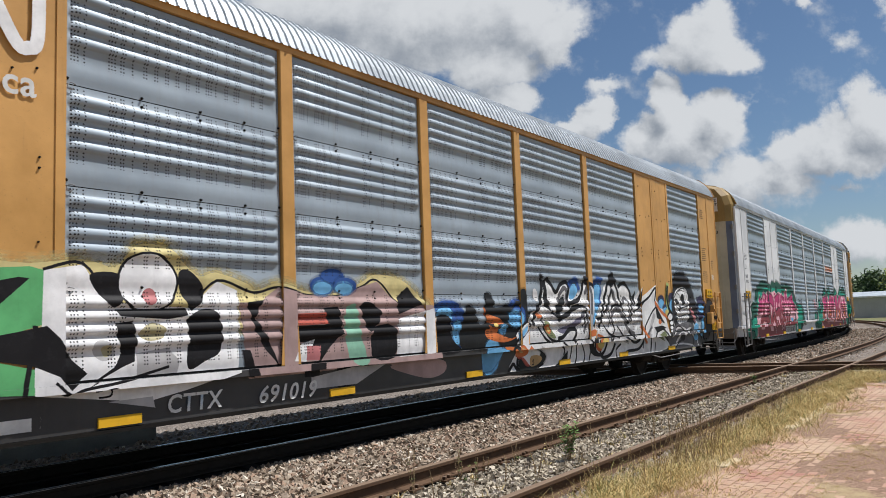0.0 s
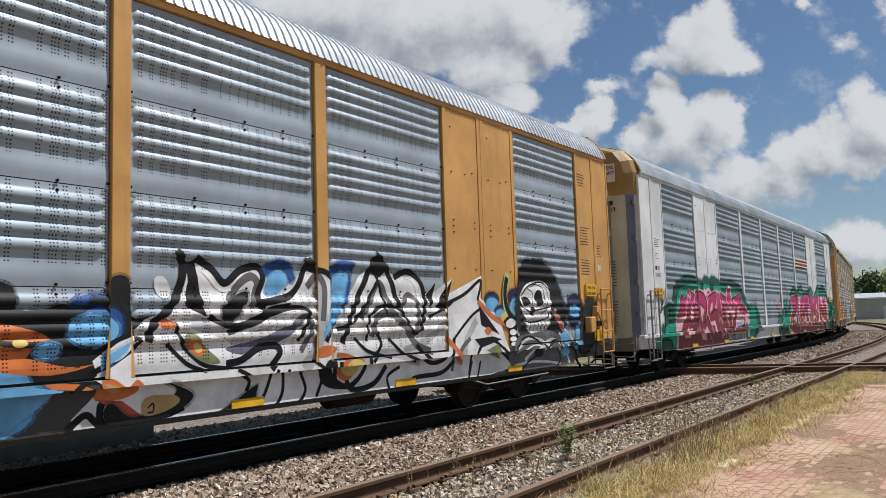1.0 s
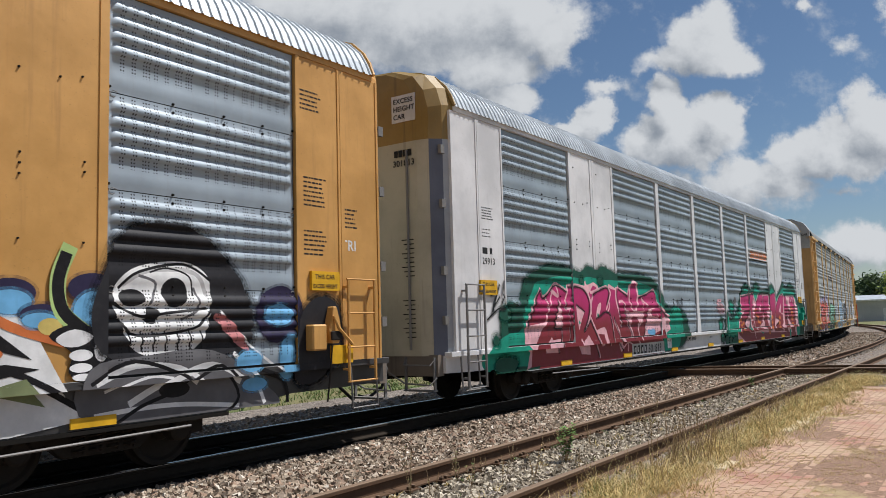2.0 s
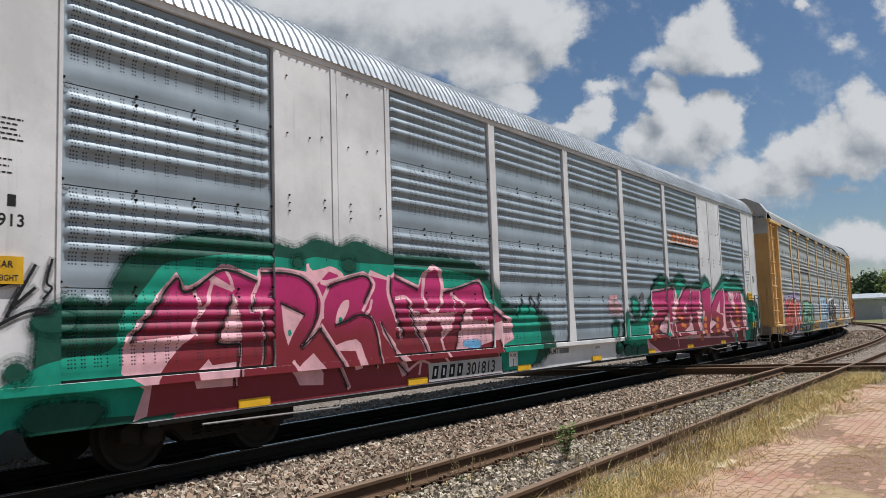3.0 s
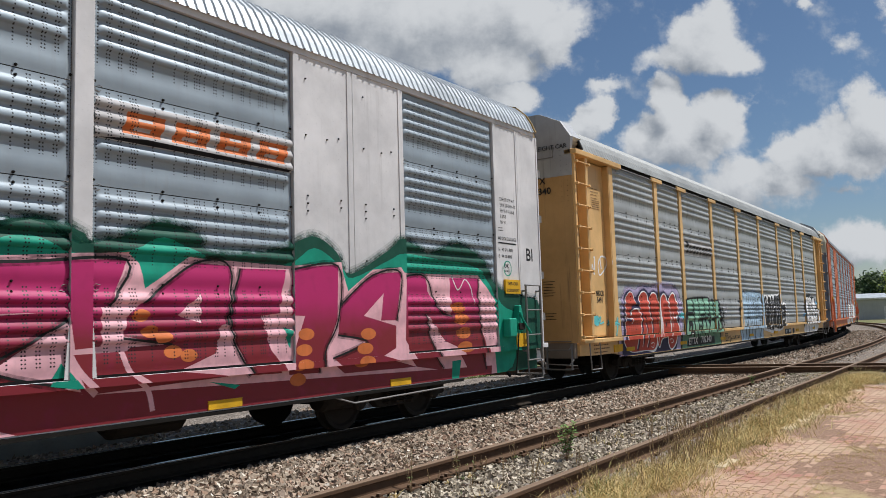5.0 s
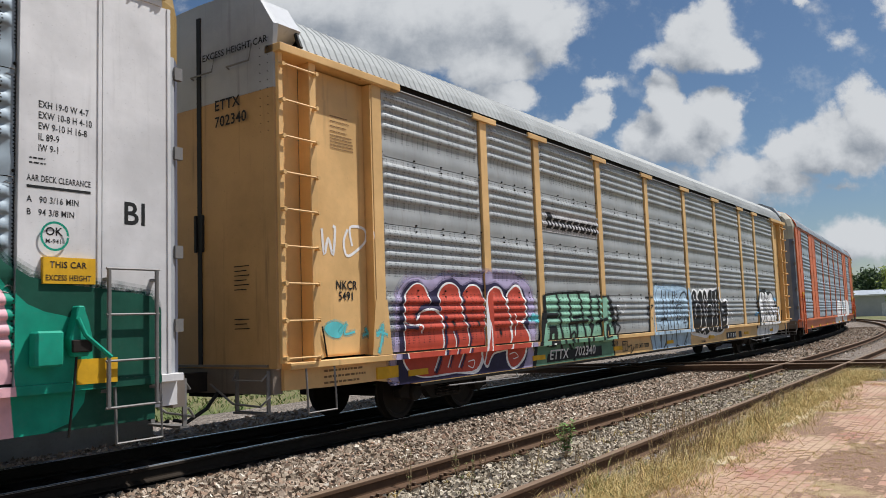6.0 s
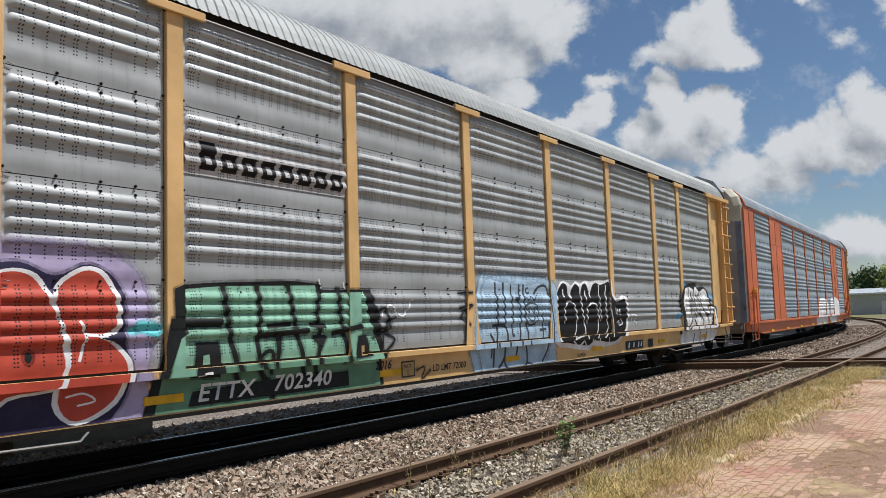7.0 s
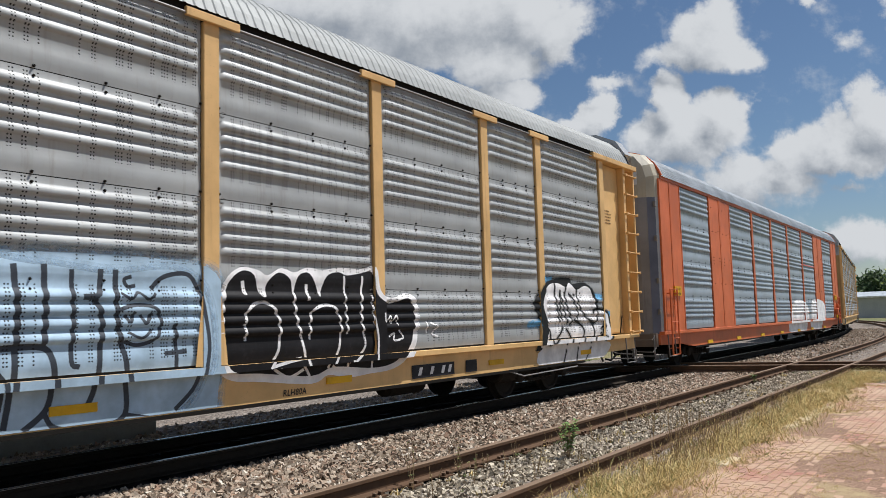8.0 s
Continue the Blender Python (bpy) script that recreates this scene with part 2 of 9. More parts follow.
def ground_mat(name, stops, scale, rel, dist, patch=None, patch_scale=0.6, lo=0.5, hi=0.65):
    mt, k, b = material(name)
    at = where(k)
    v = k.n("ShaderNodeTexVoronoi")
    k.put(v.inputs["Vector"], at)
    v.inputs["Scale"].default_value = scale
    tone = k.n("ShaderNodeSeparateColor")
    k.put(tone.inputs[0], v.outputs["Color"])
    c = k.ramp(tone.outputs[0], *stops)
    big = k.noise(at, patch_scale, 6.0, 0.65)
    if patch:
        c = k.mix(k.smooth(big, lo, hi), c, patch)
    c = k.mix(k.m("MULTIPLY", k.noise(at, scale * 1.7, 4.0), 0.35), c, tuple(x * 0.35 for x in stops[0][1]))
    k.put(b.inputs["Base Color"], c)
    b.inputs["Roughness"].default_value = 0.95
    b.inputs["Specular IOR Level"].default_value = 0.1
    bump(k, b, k.m("ADD", k.m("MULTIPLY", v.outputs["Distance"], -1.0), k.noise(at, scale * 2.0, 4.0)), rel, dist)
    return mt


GALV = steel_sheet("galvanised_sheet", (0.335, 0.39, 0.435), (0.29, 0.30, 0.30), 0.35)
GALV_DULL = steel_sheet("dull_galvanised_sheet", (0.30, 0.355, 0.395), (0.25, 0.26, 0.26), 0.35)
GALV_OLD = steel_sheet("weathered_sheet", (0.385, 0.395, 0.39), (0.27, 0.255, 0.225), 0.5)
ROOF_STEEL = paint("roof_sheet", (0.44, 0.475, 0.50), rough=0.45, wear=0.15, streak=0.25, metal=0.25)
ROOF_OLD = paint("old_roof_sheet", (0.27, 0.28, 0.275), rough=0.6, wear=0.2, streak=0.35, metal=0.2)
OCHRE = paint("ochre_paint", (0.56, 0.285, 0.068), dirt=(0.16, 0.07, 0.025))
WHITE = paint("white_paint", (0.66, 0.645, 0.64), dirt=(0.22, 0.20, 0.18), streak=0.25)
TAN = paint("tan_yellow_paint", (0.68, 0.415, 0.16), dirt=(0.17, 0.09, 0.04))
RED = paint("orange_red_paint", (0.56, 0.115, 0.024), dirt=(0.14, 0.05, 0.03))
GREY_BAND = paint("grey_band_paint", (0.36, 0.37, 0.385), dirt=(0.12, 0.11, 0.10), streak=0.4)
# cap ochre darkened towards olive: its shade is put into the paint
CAP_SHADED = paint("shaded_ochre_cap_paint", (0.27, 0.165, 0.035), dirt=(0.09, 0.06, 0.03), streak=0.5)
CREAM = paint("cream_door_paint", (0.42, 0.38, 0.29), dirt=(0.13, 0.11, 0.09), streak=0.45)
GREY_DOOR = paint("grey_door_paint", (0.20, 0.205, 0.22), dirt=(0.06, 0.06, 0.065), streak=0.55)
END_STRIPE = paint("blue_grey_stripe_paint", (0.10, 0.11, 0.15), dirt=(0.05, 0.05, 0.06), streak=0.5)
# end tan carries both grime and the shade between cars in its colour
END_TAN = paint("grimy_shaded_tan_paint", (0.43, 0.245, 0.085), dirt=(0.10, 0.055, 0.025), streak=0.6, wear=0.5)
END_GRIME = paint("grimy_end_sill_paint", (0.17, 0.135, 0.105), dirt=(0.05, 0.04, 0.03), streak=0.5)
BLACK_SILL = paint("black_sill_paint", (0.028, 0.026, 0.025), dirt=(0.07, 0.06, 0.05))
UNDER = plain("grimy_underframe", (0.016, 0.014, 0.012), 0.85)
CAST = plain("cast_iron", (0.026, 0.022, 0.019), 0.8)
WHEEL = plain("wheel_steel", (0.030, 0.025, 0.021), 0.72)
GREY_STEEL = plain("grey_steel", (0.20, 0.19, 0.18), 0.6, 0.3)
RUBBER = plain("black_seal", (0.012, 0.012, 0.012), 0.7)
SAFETY = spray("yellow_reflective", (0.72, 0.40, 0.02))
SAFETY = ON_FLAT["yellow_reflective"]
INK = spray("black_lettering", (0.02, 0.02, 0.02))
INK = ON_FLAT["black_lettering"]
PALE = spray("white_lettering", (0.72, 0.71, 0.68))
PALE = ON_FLAT["white_lettering"]
RAIL_MAIN = rail_steel("running_rail", (0.50, 0.49, 0.47), (0.030, 0.023, 0.017))
RAIL_SIDE = rail_steel("siding_rail", (0.21, 0.145, 0.10), (0.105, 0.062, 0.038), 0.033, 0.18)
TIE = plain("weathered_tie", (0.036, 0.029, 0.024), 0.9, scale=4.0)
STONE = islands("ballast_stone", [(0.0, (0.11, 0.08, 0.055)), (0.3, (0.29, 0.225, 0.165)), (0.55, (0.44, 0.36, 0.275)), (0.8, (0.35, 0.225, 0.155)), (0.93, (0.52, 0.44, 0.35)), (1.0, (0.74, 0.67, 0.56))])
STONE_GREY = islands("grey_ballast_stone", [(0.0, (0.10, 0.08, 0.055)), (0.3, (0.30, 0.25, 0.185)), (0.7, (0.45, 0.385, 0.29)), (1.0, (0.66, 0.58, 0.46))])
BALLAST = ground_mat("ballast_bed", [(0.0, (0.15, 0.125, 0.105)), (0.4, (0.27, 0.23, 0.195)), (0.75, (0.33, 0.27, 0.225)), (1.0, (0.46, 0.41, 0.36))], 19.0, 0.9, 0.05)
# ballast with the train's shade painted in as a near-black colour
SHADED_BALLAST = ground_mat("oily_ballast", [(0.0, (0.010, 0.009, 0.008)), (0.6, (0.022, 0.019, 0.016)), (1.0, (0.045, 0.038, 0.032))], 19.0, 0.7, 0.04)
EARTH = ground_mat("dry_earth", [(0.0, (0.28, 0.22, 0.14)), (0.5, (0.38, 0.31, 0.20)), (1.0, (0.46, 0.38, 0.26))], 40.0, 0.6, 0.02, (0.24, 0.21, 0.10), 0.8)
SAND = ground_mat("sandy_joint", [(0.0, (0.20, 0.12, 0.085)), (0.5, (0.30, 0.19, 0.135)), (1.0, (0.38, 0.26, 0.18))], 60.0, 0.5, 0.01, (0.46, 0.36, 0.20), 0.7, 0.52, 0.66)
CONCRETE = plain("old_concrete", (0.30, 0.29, 0.27), 0.9, scale=3.0)


def fade_spray(name, low, high, z0, z1, flat=False):
    """Two sprayed colours blended over a height."""
    mt, k, b = material(name)
    at = where(k)
    sep = k.n("ShaderNodeSeparateXYZ")
    k.put(sep.inputs[0], at)
    n = k.noise(at, 2.0, 4.0)
    h = k.m("ADD", sep.outputs[2], k.m("MULTIPLY", k.m("SUBTRACT", n, 0.5), 0.5))
    c = k.mix(k.smooth(h, z0, z1), low, high)
    c = k.mix(k.m("MULTIPLY", k.smooth(k.noise(at, 5.0, 4.0), 0.5, 0.75), 0.3), c, tuple(v * 0.6 for v in high))
    k.put(b.inputs["Base Color"], c if flat else open_holes(k, at, c))
    b.inputs["Roughness"].default_value = 0.6
    return mt


S_ASH, S_BLACK, S_DARK = spray("ash_spray", (0.13, 0.125, 0.13)), spray("black_spray", (0.009, 0.008, 0.009)), spray("charcoal_spray", (0.013, 0.014, 0.014))
S_HOOD, S_GREY, S_SILVER = spray("sooty_spray", (0.022, 0.021, 0.024)), spray("grey_spray", (0.47, 0.455, 0.45)), spray("silver_spray", (0.76, 0.75, 0.735))
S_WHITE, S_BLUSH, S_BLUSHB = spray("white_spray", (0.85, 0.835, 0.825)), spray("blush_spray", (0.42, 0.29, 0.27)), spray("thin_pink_spray", (0.50, 0.30, 0.32))
S_BLUE, S_SKY, S_NAVY = spray("blue_spray", (0.025, 0.075, 0.25)), spray("sky_spray", (0.16, 0.42, 0.68)), spray("navy_spray", (0.028, 0.022, 0.06))
S_BLUEPALE, S_INKBLUE, S_CYAN = spray("pale_blue_spray", (0.40, 0.54, 0.66)), spray("ink_spray", (0.05, 0.06, 0.075)), spray("cyan_spray", (0.12, 0.55, 0.58))
S_CORAL, S_RED, S_ROSE = spray("coral_spray", (0.52, 0.075, 0.045)), spray("red_spray", (0.48, 0.10, 0.07)), spray("rose_spray", (0.50, 0.18, 0.18))
S_ORANGE, S_YELLOW, S_HALO = spray("orange_spray", (0.62, 0.17, 0.05)), spray("yellow_spray", (0.66, 0.50, 0.15)), spray("pale_yellow_spray", (0.62, 0.52, 0.24))
S_GREEN, S_MINT, S_LEAF = spray("green_spray", (0.12, 0.42, 0.16)), spray("mint_spray", (0.26, 0.50, 0.36)), spray("leaf_spray", (0.13, 0.27, 0.17))
S_TEAL, S_PINE, S_LIME = spray("teal_spray", (0.008, 0.29, 0.19)), spray("pine_spray", (0.009, 0.075, 0.048)), spray("lime_spray", (0.45, 0.60, 0.22))
S_OLIVE, S_PLUM, S_LAV = spray("olive_spray", (0.20, 0.23, 0.11)), spray("plum_spray", (0.12, 0.11, 0.16)), spray("lavender_spray", (0.40, 0.34, 0.50))
S_TAN, S_TANP, S_PINKPALE = spray("sand_spray", (0.42, 0.37, 0.22)), spray("tan_spray", (0.50, 0.32, 0.14)), spray("pale_pink_spray", (0.80, 0.44, 0.48))
S_FADE = fade_spray("crimson_fade_spray", (0.20, 0.008, 0.016), (0.46, 0.010, 0.125), 1.30, 2.00)


ON_FLAT["crimson_fade_spray"] = fade_spray("crimson_fade_spray_on_plate", (0.20, 0.008, 0.016), (0.46, 0.010, 0.125), 1.30, 2.00, True)


# ---- building helpers ----
def mesh_of(name, verts, faces, mat, smooth=False):
    me = bpy.data.meshes.new(name)
    me.from_pydata([tuple(v) for v in verts], [], faces)
    if mat:
        me.materials.append(mat)
    if smooth:
        me.polygons.foreach_set("use_smooth", [True] * len(me.polygons))
    me.update()
    return me


def part(name, bm, mat, parent, label="", bevel=0.0):
    """Links a bmesh or a mesh as one object under a thing or a part."""
    if isinstance(bm, bmesh.types.BMesh):
        me = bpy.data.meshes.new(name)
        if bevel:
            bmesh.ops.bevel(bm, geom=bm.edges[:], offset=bevel, segments=1, affect="EDGES", clamp_overlap=True)
        bmesh.ops.recalc_face_normals(bm, faces=bm.faces[:])
        bm.to_mesh(me)
        bm.free()
        me.materials.append(mat)
    else:
        me = bm
    ob = new(name, me)
    ob.parent = parent
    if label:
        tagged(ob, label)
    return ob


def thing(name, label, category, at=(0, 0, 0), group="", kind=""):
    e = new(name)
    e.location = at
    e.empty_display_size = 0.2
    return tagged(e, label, category, group, kind)


def box(bm, x0, x1, y0, y1, z0, z1):
    vs = [bm.verts.new((x, y, z)) for x in (x0, x1) for y in (y0, y1) for z in (z0, z1)]
    for f in ((0, 1, 3, 2), (4, 6, 7, 5), (0, 4, 5, 1), (2, 3, 7, 6), (0, 2, 6, 4), (1, 5, 7, 3)):
        bm.faces.new([vs[i] for i in f])
    return bm


def boxes(*bs):
    bm = bmesh.new()
    for b in bs:
        box(bm, *b)
    return bm


def tube(bm, pts, r, n=6, caps=True):
    """A round bar through the points."""
    pts = [Vector(p) for p in pts]
    rings = []
    for i, p in enumerate(pts):
        d = (pts[min(i + 1, len(pts) - 1)] - pts[max(i - 1, 0)]).normalized()
        a = d.orthogonal().normalized() if abs(d.z) > 0.9 else d.cross(Vector((0, 0, 1))).normalized()
        c = d.cross(a)
        rings.append([bm.verts.new(p + (a * math.cos(2 * math.pi * j / n) + c * math.sin(2 * math.pi * j / n)) * r) for j in range(n)])
    for u, v in zip(rings, rings[1:]):
        for j in range(n):
            bm.faces.new((u[j], u[(j + 1) % n], v[(j + 1) % n], v[j]))
    if caps:
        bm.faces.new(rings[0][::-1]), bm.faces.new(rings[-1])
    return bm


def tubes(r, *paths, n=6):
    bm = bmesh.new()
    for p in paths:
        tube(bm, p, r, n)
    return bm


def prism(bm, outline, y0, y1, axis="y"):
    """A closed outline in the other two axes, drawn out between two values of one axis."""
    def at(p, t):
        return {"y": (p[0], t, p[1]), "x": (t, p[0], p[1]), "z": (p[0], p[1], t)}[axis]
    a = [bm.verts.new(at(p, y0)) for p in outline]
    c = [bm.verts.new(at(p, y1)) for p in outline]
    bm.faces.new(a), bm.faces.new(c[::-1])
    n = len(a)
    for i in range(n):
        bm.faces.new((a[i], c[i], c[(i + 1) % n], a[(i + 1) % n]))
    return bm


def lathe(bm, prof, centre, n=24, axis="y"):
    """A profile of (radius, offset) turned about an axis."""
    rings = []
    for r, o in prof:
        ring = []
        for j in range(n):
            a = 2 * math.pi * j / n
            u, v = r * math.cos(a), r * math.sin(a)
            p = (u, o, v) if axis == "y" else (o, u, v) if axis == "x" else (u, v, o)
            ring.append(bm.verts.new(Vector(centre) + Vector(p)))
        rings.append(ring)
    for a, c in zip(rings, rings[1:]):
        for j in range(n):
            bm.faces.new((a[j], a[(j + 1) % n], c[(j + 1) % n], c[j]))
    bm.faces.new(rings[0][::-1]), bm.faces.new(rings[-1])
    return bm


def lettering(text, size, mat, name="lettering", shear=0.0, squeeze=1.0):
    """A flat mesh of built-in type in the xz plane, facing -y, its lower left at the origin."""
    cu = bpy.data.curves.new("type", "FONT")
    cu.body, cu.size, cu.shear, cu.resolution_u = text, size, shear, 3
    cu.offset, cu.space_character = 0.018 * size, 1.06
    ob = bpy.data.objects.new("type", cu)
    scene.collection.objects.link(ob)
    bpy.context.view_layer.update()
    me = bpy.data.meshes.new_from_object(ob.evaluated_get(bpy.context.evaluated_depsgraph_get()))
    bpy.data.objects.remove(ob)
    bpy.data.curves.remove(cu)
    me.transform(Matrix.Rotation(math.pi / 2, 4, "X") @ Matrix.Diagonal((squeeze, 1, 1, 1)))
    me.name = name
    me.materials.clear()
    me.materials.append(mat)
    return me


def write(text, size, mat, parent, x, z, y, shear=0.0, squeeze=1.0, name="lettering"):
    ob = part(name, lettering(text, size, mat, name, shear, squeeze=squeeze), mat, parent)
    ob.location = (x, y, z)
    return ob


def bars(mat, parent, x, z, y, wide, lines, high, gap, seed=0, name="small_print"):
    """Print too small to read: rows of short bars."""
    rng = random.Random(seed)
    bm = bmesh.new()
    for i in range(lines):
        u = 0.0
        end = wide * rng.uniform(0.75, 1.0)
        while u < end:
            l = min(rng.uniform(0.4, 1.3) * high * 3, end - u)
            z0 = z - i * (high + gap)
            vs = [bm.verts.new(p) for p in ((x + u, y, z0), (x + u + l, y, z0), (x + u + l, y, z0 + high), (x + u, y, z0 + high))]
            bm.faces.new(vs)
            u += l + high * 0.7
    return tagged(part(name, bm, mat, parent), kind="stuff")


# ---- the train: covered autorack cars ----
SIDE, SHEET, SILL, LEDGE = -1.515, -1.470, -1.405, -1.525     # near-side faces of posts, sheets, sills and the deck edge above them
ROWS = [(1.09, 1.965), (1.975, 2.965), (2.975, 3.975), (3.985, 5.04)]
RIDGES = (0.40, 0.555, 0.71, 0.865)
ARCH = [(1.545, 5.125), (1.47, 5.30), (1.36, 5.48), (1.16, 5.66), (0.86, 5.79), (0.45, 5.88), (0.0, 5.91)]


RIDGE = ((-0.060, 0.0), (-0.054, 0.008), (-0.046, 0.024), (-0.032, 0.036), (-0.008, 0.040), (0.016, 0.033), (0.038, 0.018), (0.056, 0.006), (0.070, 0.0))


def sheet_profile(h):
    """(height, bulge) points up one rolled side sheet: a smooth hump, a flat, then four ridges."""
    pts = [(0.0, 0.0), (0.03, 0.003), (0.07, 0.010), (0.13, 0.013), (0.18, 0.008), (0.22, 0.002), (0.26, 0.0)]
    for r in RIDGES:
        c = r * h if h < 0.95 else r + (h - 1.0) * 0.9
        pts += [(c + dz, d) for dz, d in RIDGE]
    return pts + [(h, 0.0)]


SHEETS = {}


def sheet_mesh(left, wide, low, h, mat):
    key = (round(left, 3), round(wide, 3), round(low, 3), mat.name)
    if key not in SHEETS:
        prof = sheet_profile(h)
        xs = [(0.0, 0.0), (0.035, 0.0), (0.085, 1.0), (wide - 0.085, 1.0), (wide - 0.035, 0.0), (wide, 0.0)]
        vs, fs, n = [], [], len(prof)
        for x, k in xs:
            vs += [(left + x, SHEET - d * (k if i > 6 else 0.4 + 0.6 * k), low + z) for i, (z, d) in enumerate(prof)]
        for a in range(len(xs) - 1):
            for j in range(n - 1):
                fs.append((a * n + j, (a + 1) * n + j, (a + 1) * n + j + 1, a * n + j + 1))
        me = mesh_of("sheet", vs, fs, mat)
        for p in me.polygons:
            p.use_smooth = True
        SHEETS[key] = me
    return SHEETS[key]


BREAKS = sorted({round(zb + z, 4) for zb, zt in ROWS for z, d in sheet_profile(zt - zb)} | {0.9745, 0.9755, 1.06, 1.0615, 1.0885, 0.6})


def bulge(z):
    for zb, zt in ROWS:
        if zb <= z <= zt:
            pr = sheet_profile(zt - zb)
            for (z0, d0), (z1, d1) in zip(pr, pr[1:]):
                if z0 <= z - zb <= z1:
                    return d0 + (d1 - d0) * (z - zb - z0) / max(z1 - z0, 1e-6)
    return 0.0


def slope_normal(z):
    """Which way the ribbed sheet faces at a height."""
    k = (bulge(z + 0.008) - bulge(z - 0.008)) / 0.016
    return tuple(Vector((0, -1, -k)).normalized())


def clip_x(poly, x, keep_right):
    out = []
    for i, a in enumerate(poly):
        c = poly[(i + 1) % len(poly)]
        ia, ic = (a[0] >= x, c[0] >= x) if keep_right else (a[0] <= x, c[0] <= x)
        if ia:
            out.append(a)
        if ia != ic:
            t = (x - a[0]) / (c[0] - a[0])
            out.append((x, a[1] + t * (c[1] - a[1])))
    return out


def round_off(pts, steps=4):
    """A closed smooth outline through the points."""
    out, n = [], len(pts)
    for i in range(n):
        p0, p1, p2, p3 = (pts[(i + j - 1) % n] for j in range(4))
        for s in range(steps):
            t = s / steps
            out.append(tuple(0.5 * (2 * b + (c - a) * t + (2 * a - 5 * b + 4 * c - d) * t * t + (3 * b - a - 3 * c + d) * t ** 3) for a, b, c, d in zip(p0, p1, p2, p3)))
    return out


def stroke(pts, wide, taper=1.0, closed=False, smooth=True):
    """The outline of a painted line of some width through the points."""
    if smooth and len(pts) > 2:
        fine, n = [], len(pts)
        for i in range(n if closed else n - 1):
            q = [pts[(i + j - 1) % n] if closed else pts[min(max(i + j - 1, 0), n - 1)] for j in range(4)]
            for s in range(5):
                t = s / 5
                fine.append(tuple(0.5 * (2 * b + (c - a) * t + (2 * a - 5 * b + 4 * c - d) * t * t + (3 * b - a - 3 * c + d) * t ** 3) for a, b, c, d in zip(*q)))
        if not closed:
            fine.append(pts[-1])
        pts = fine
    left, right, n = [], [], len(pts)
    for i in range(n):
        d = Vector(pts[min(i + 1, n - 1)]) - Vector(pts[max(i - 1, 0)])
        if d.length < 1e-5:
            continue
        d.normalize()
        k = 0.5 * wide * (1 + (taper - 1) * i / max(n - 1, 1))
        e = d * k * 0.6 * ((i == n - 1) - (i == 0))
        p = Vector(pts[i]) + e
        left.append((p.x - d.y * k, p.y + d.x * k))
        right.append((p.x + d.y * k, p.y - d.x * k))
    return left + right[::-1]


class Wall:
    """The near side of one car, to be painted on: shapes in metres along and up, laid over posts, sheets and sill."""

    def __init__(self, car, panels, recess=()):
        self.car, self.panels, self.recess, self.coat = car, panels, recess, 0

    def face(self, x, z):
        if z < 0.975:
            return SILL
        if z < 1.06:
            return LEDGE
        for a, c in self.recess:
            if a <= x <= c:
                return -1.372
        for a, c in self.panels:
            if a <= x <= c:
                return SHEET - bulge(z)
        return SIDE

    def lay(self, name, shapes, mat, label=""):
        """One coat of paint made of closed outlines, in one mesh."""
        self.coat += 1
        lift = 0.003 + 0.00004 * self.coat
        edges = sorted({e for p in (*self.panels, *self.recess) for e in p})
        vs, fs, flat, index = [], [], [], {}
        for poly in shapes:
            zs = sorted({round(p[1], 4) for p in poly})
            zs = sorted(set(zs) | {b for b in BREAKS if zs[0] < b < zs[-1]})
            n = len(poly)
            for z0, z1 in zip(zs, zs[1:]):
                if z1 - z0 < 1e-4:
                    continue
                zm, cross = (z0 + z1) / 2, []
                for i in range(n):
                    (xa, za), (xb, zb) = poly[i], poly[(i + 1) % n]
                    if (za <= zm) != (zb <= zm):
                        cross.append([xa + (xb - xa) * (q - za) / (zb - za) for q in (zm, z0, z1)])
                cross.sort()
                for l, r in zip(cross[::2], cross[1::2]):
                    quad = [(l[1], z0), (r[1], z0), (r[2], z1), (l[2], z1)]
                    lo, hi = min(l), max(r)
                    cuts = [lo] + [e for e in edges if lo < e < hi] + [hi]
                    for c0, c1 in zip(cuts, cuts[1:]):
                        q = clip_x(quad, c0, True) if c0 > lo else quad
                        q = clip_x(q, c1, False) if c1 < hi and q else q
                        if len(q) < 3:
                            continue
                        xm = (c0 + c1) / 2
                        on_sheet = zm > 1.06 and any(a <= xm <= c for a, c in self.panels)
                        if (on_sheet and 1.061 < zm < 1.089) or 0.974 < zm < 0.976:
                            continue
                        loop, under = [], self.face(xm, zm)
                        for x, z in q:
                            p = (round(x, 4), round((SHEET - bulge(z) if on_sheet else under) - lift, 5), round(z, 4))
                            if p not in index:
                                index[p] = len(vs)
                                vs.append(p)
                            if index[p] not in loop:
                                loop.append(index[p])
                        if len(loop) > 2:
                            fs.append(tuple(loop))
                            flat.append(0 if on_sheet else 1)
        me = mesh_of(name, vs, fs, mat)
        me.materials.append(ON_FLAT.get(mat.name, mat))
        me.polygons.foreach_set("material_index", flat)
        me.polygons.foreach_set("use_smooth", [True] * len(fs))
        ribbed = set(i for f, fl in zip(fs, flat) if not fl for i in f)
        me.normals_split_custom_set_from_vertices([slope_normal(v[2]) if i in ribbed else (0, -1, 0) for i, v in enumerate(vs)])
        return part(name, me, mat, self.car, label)


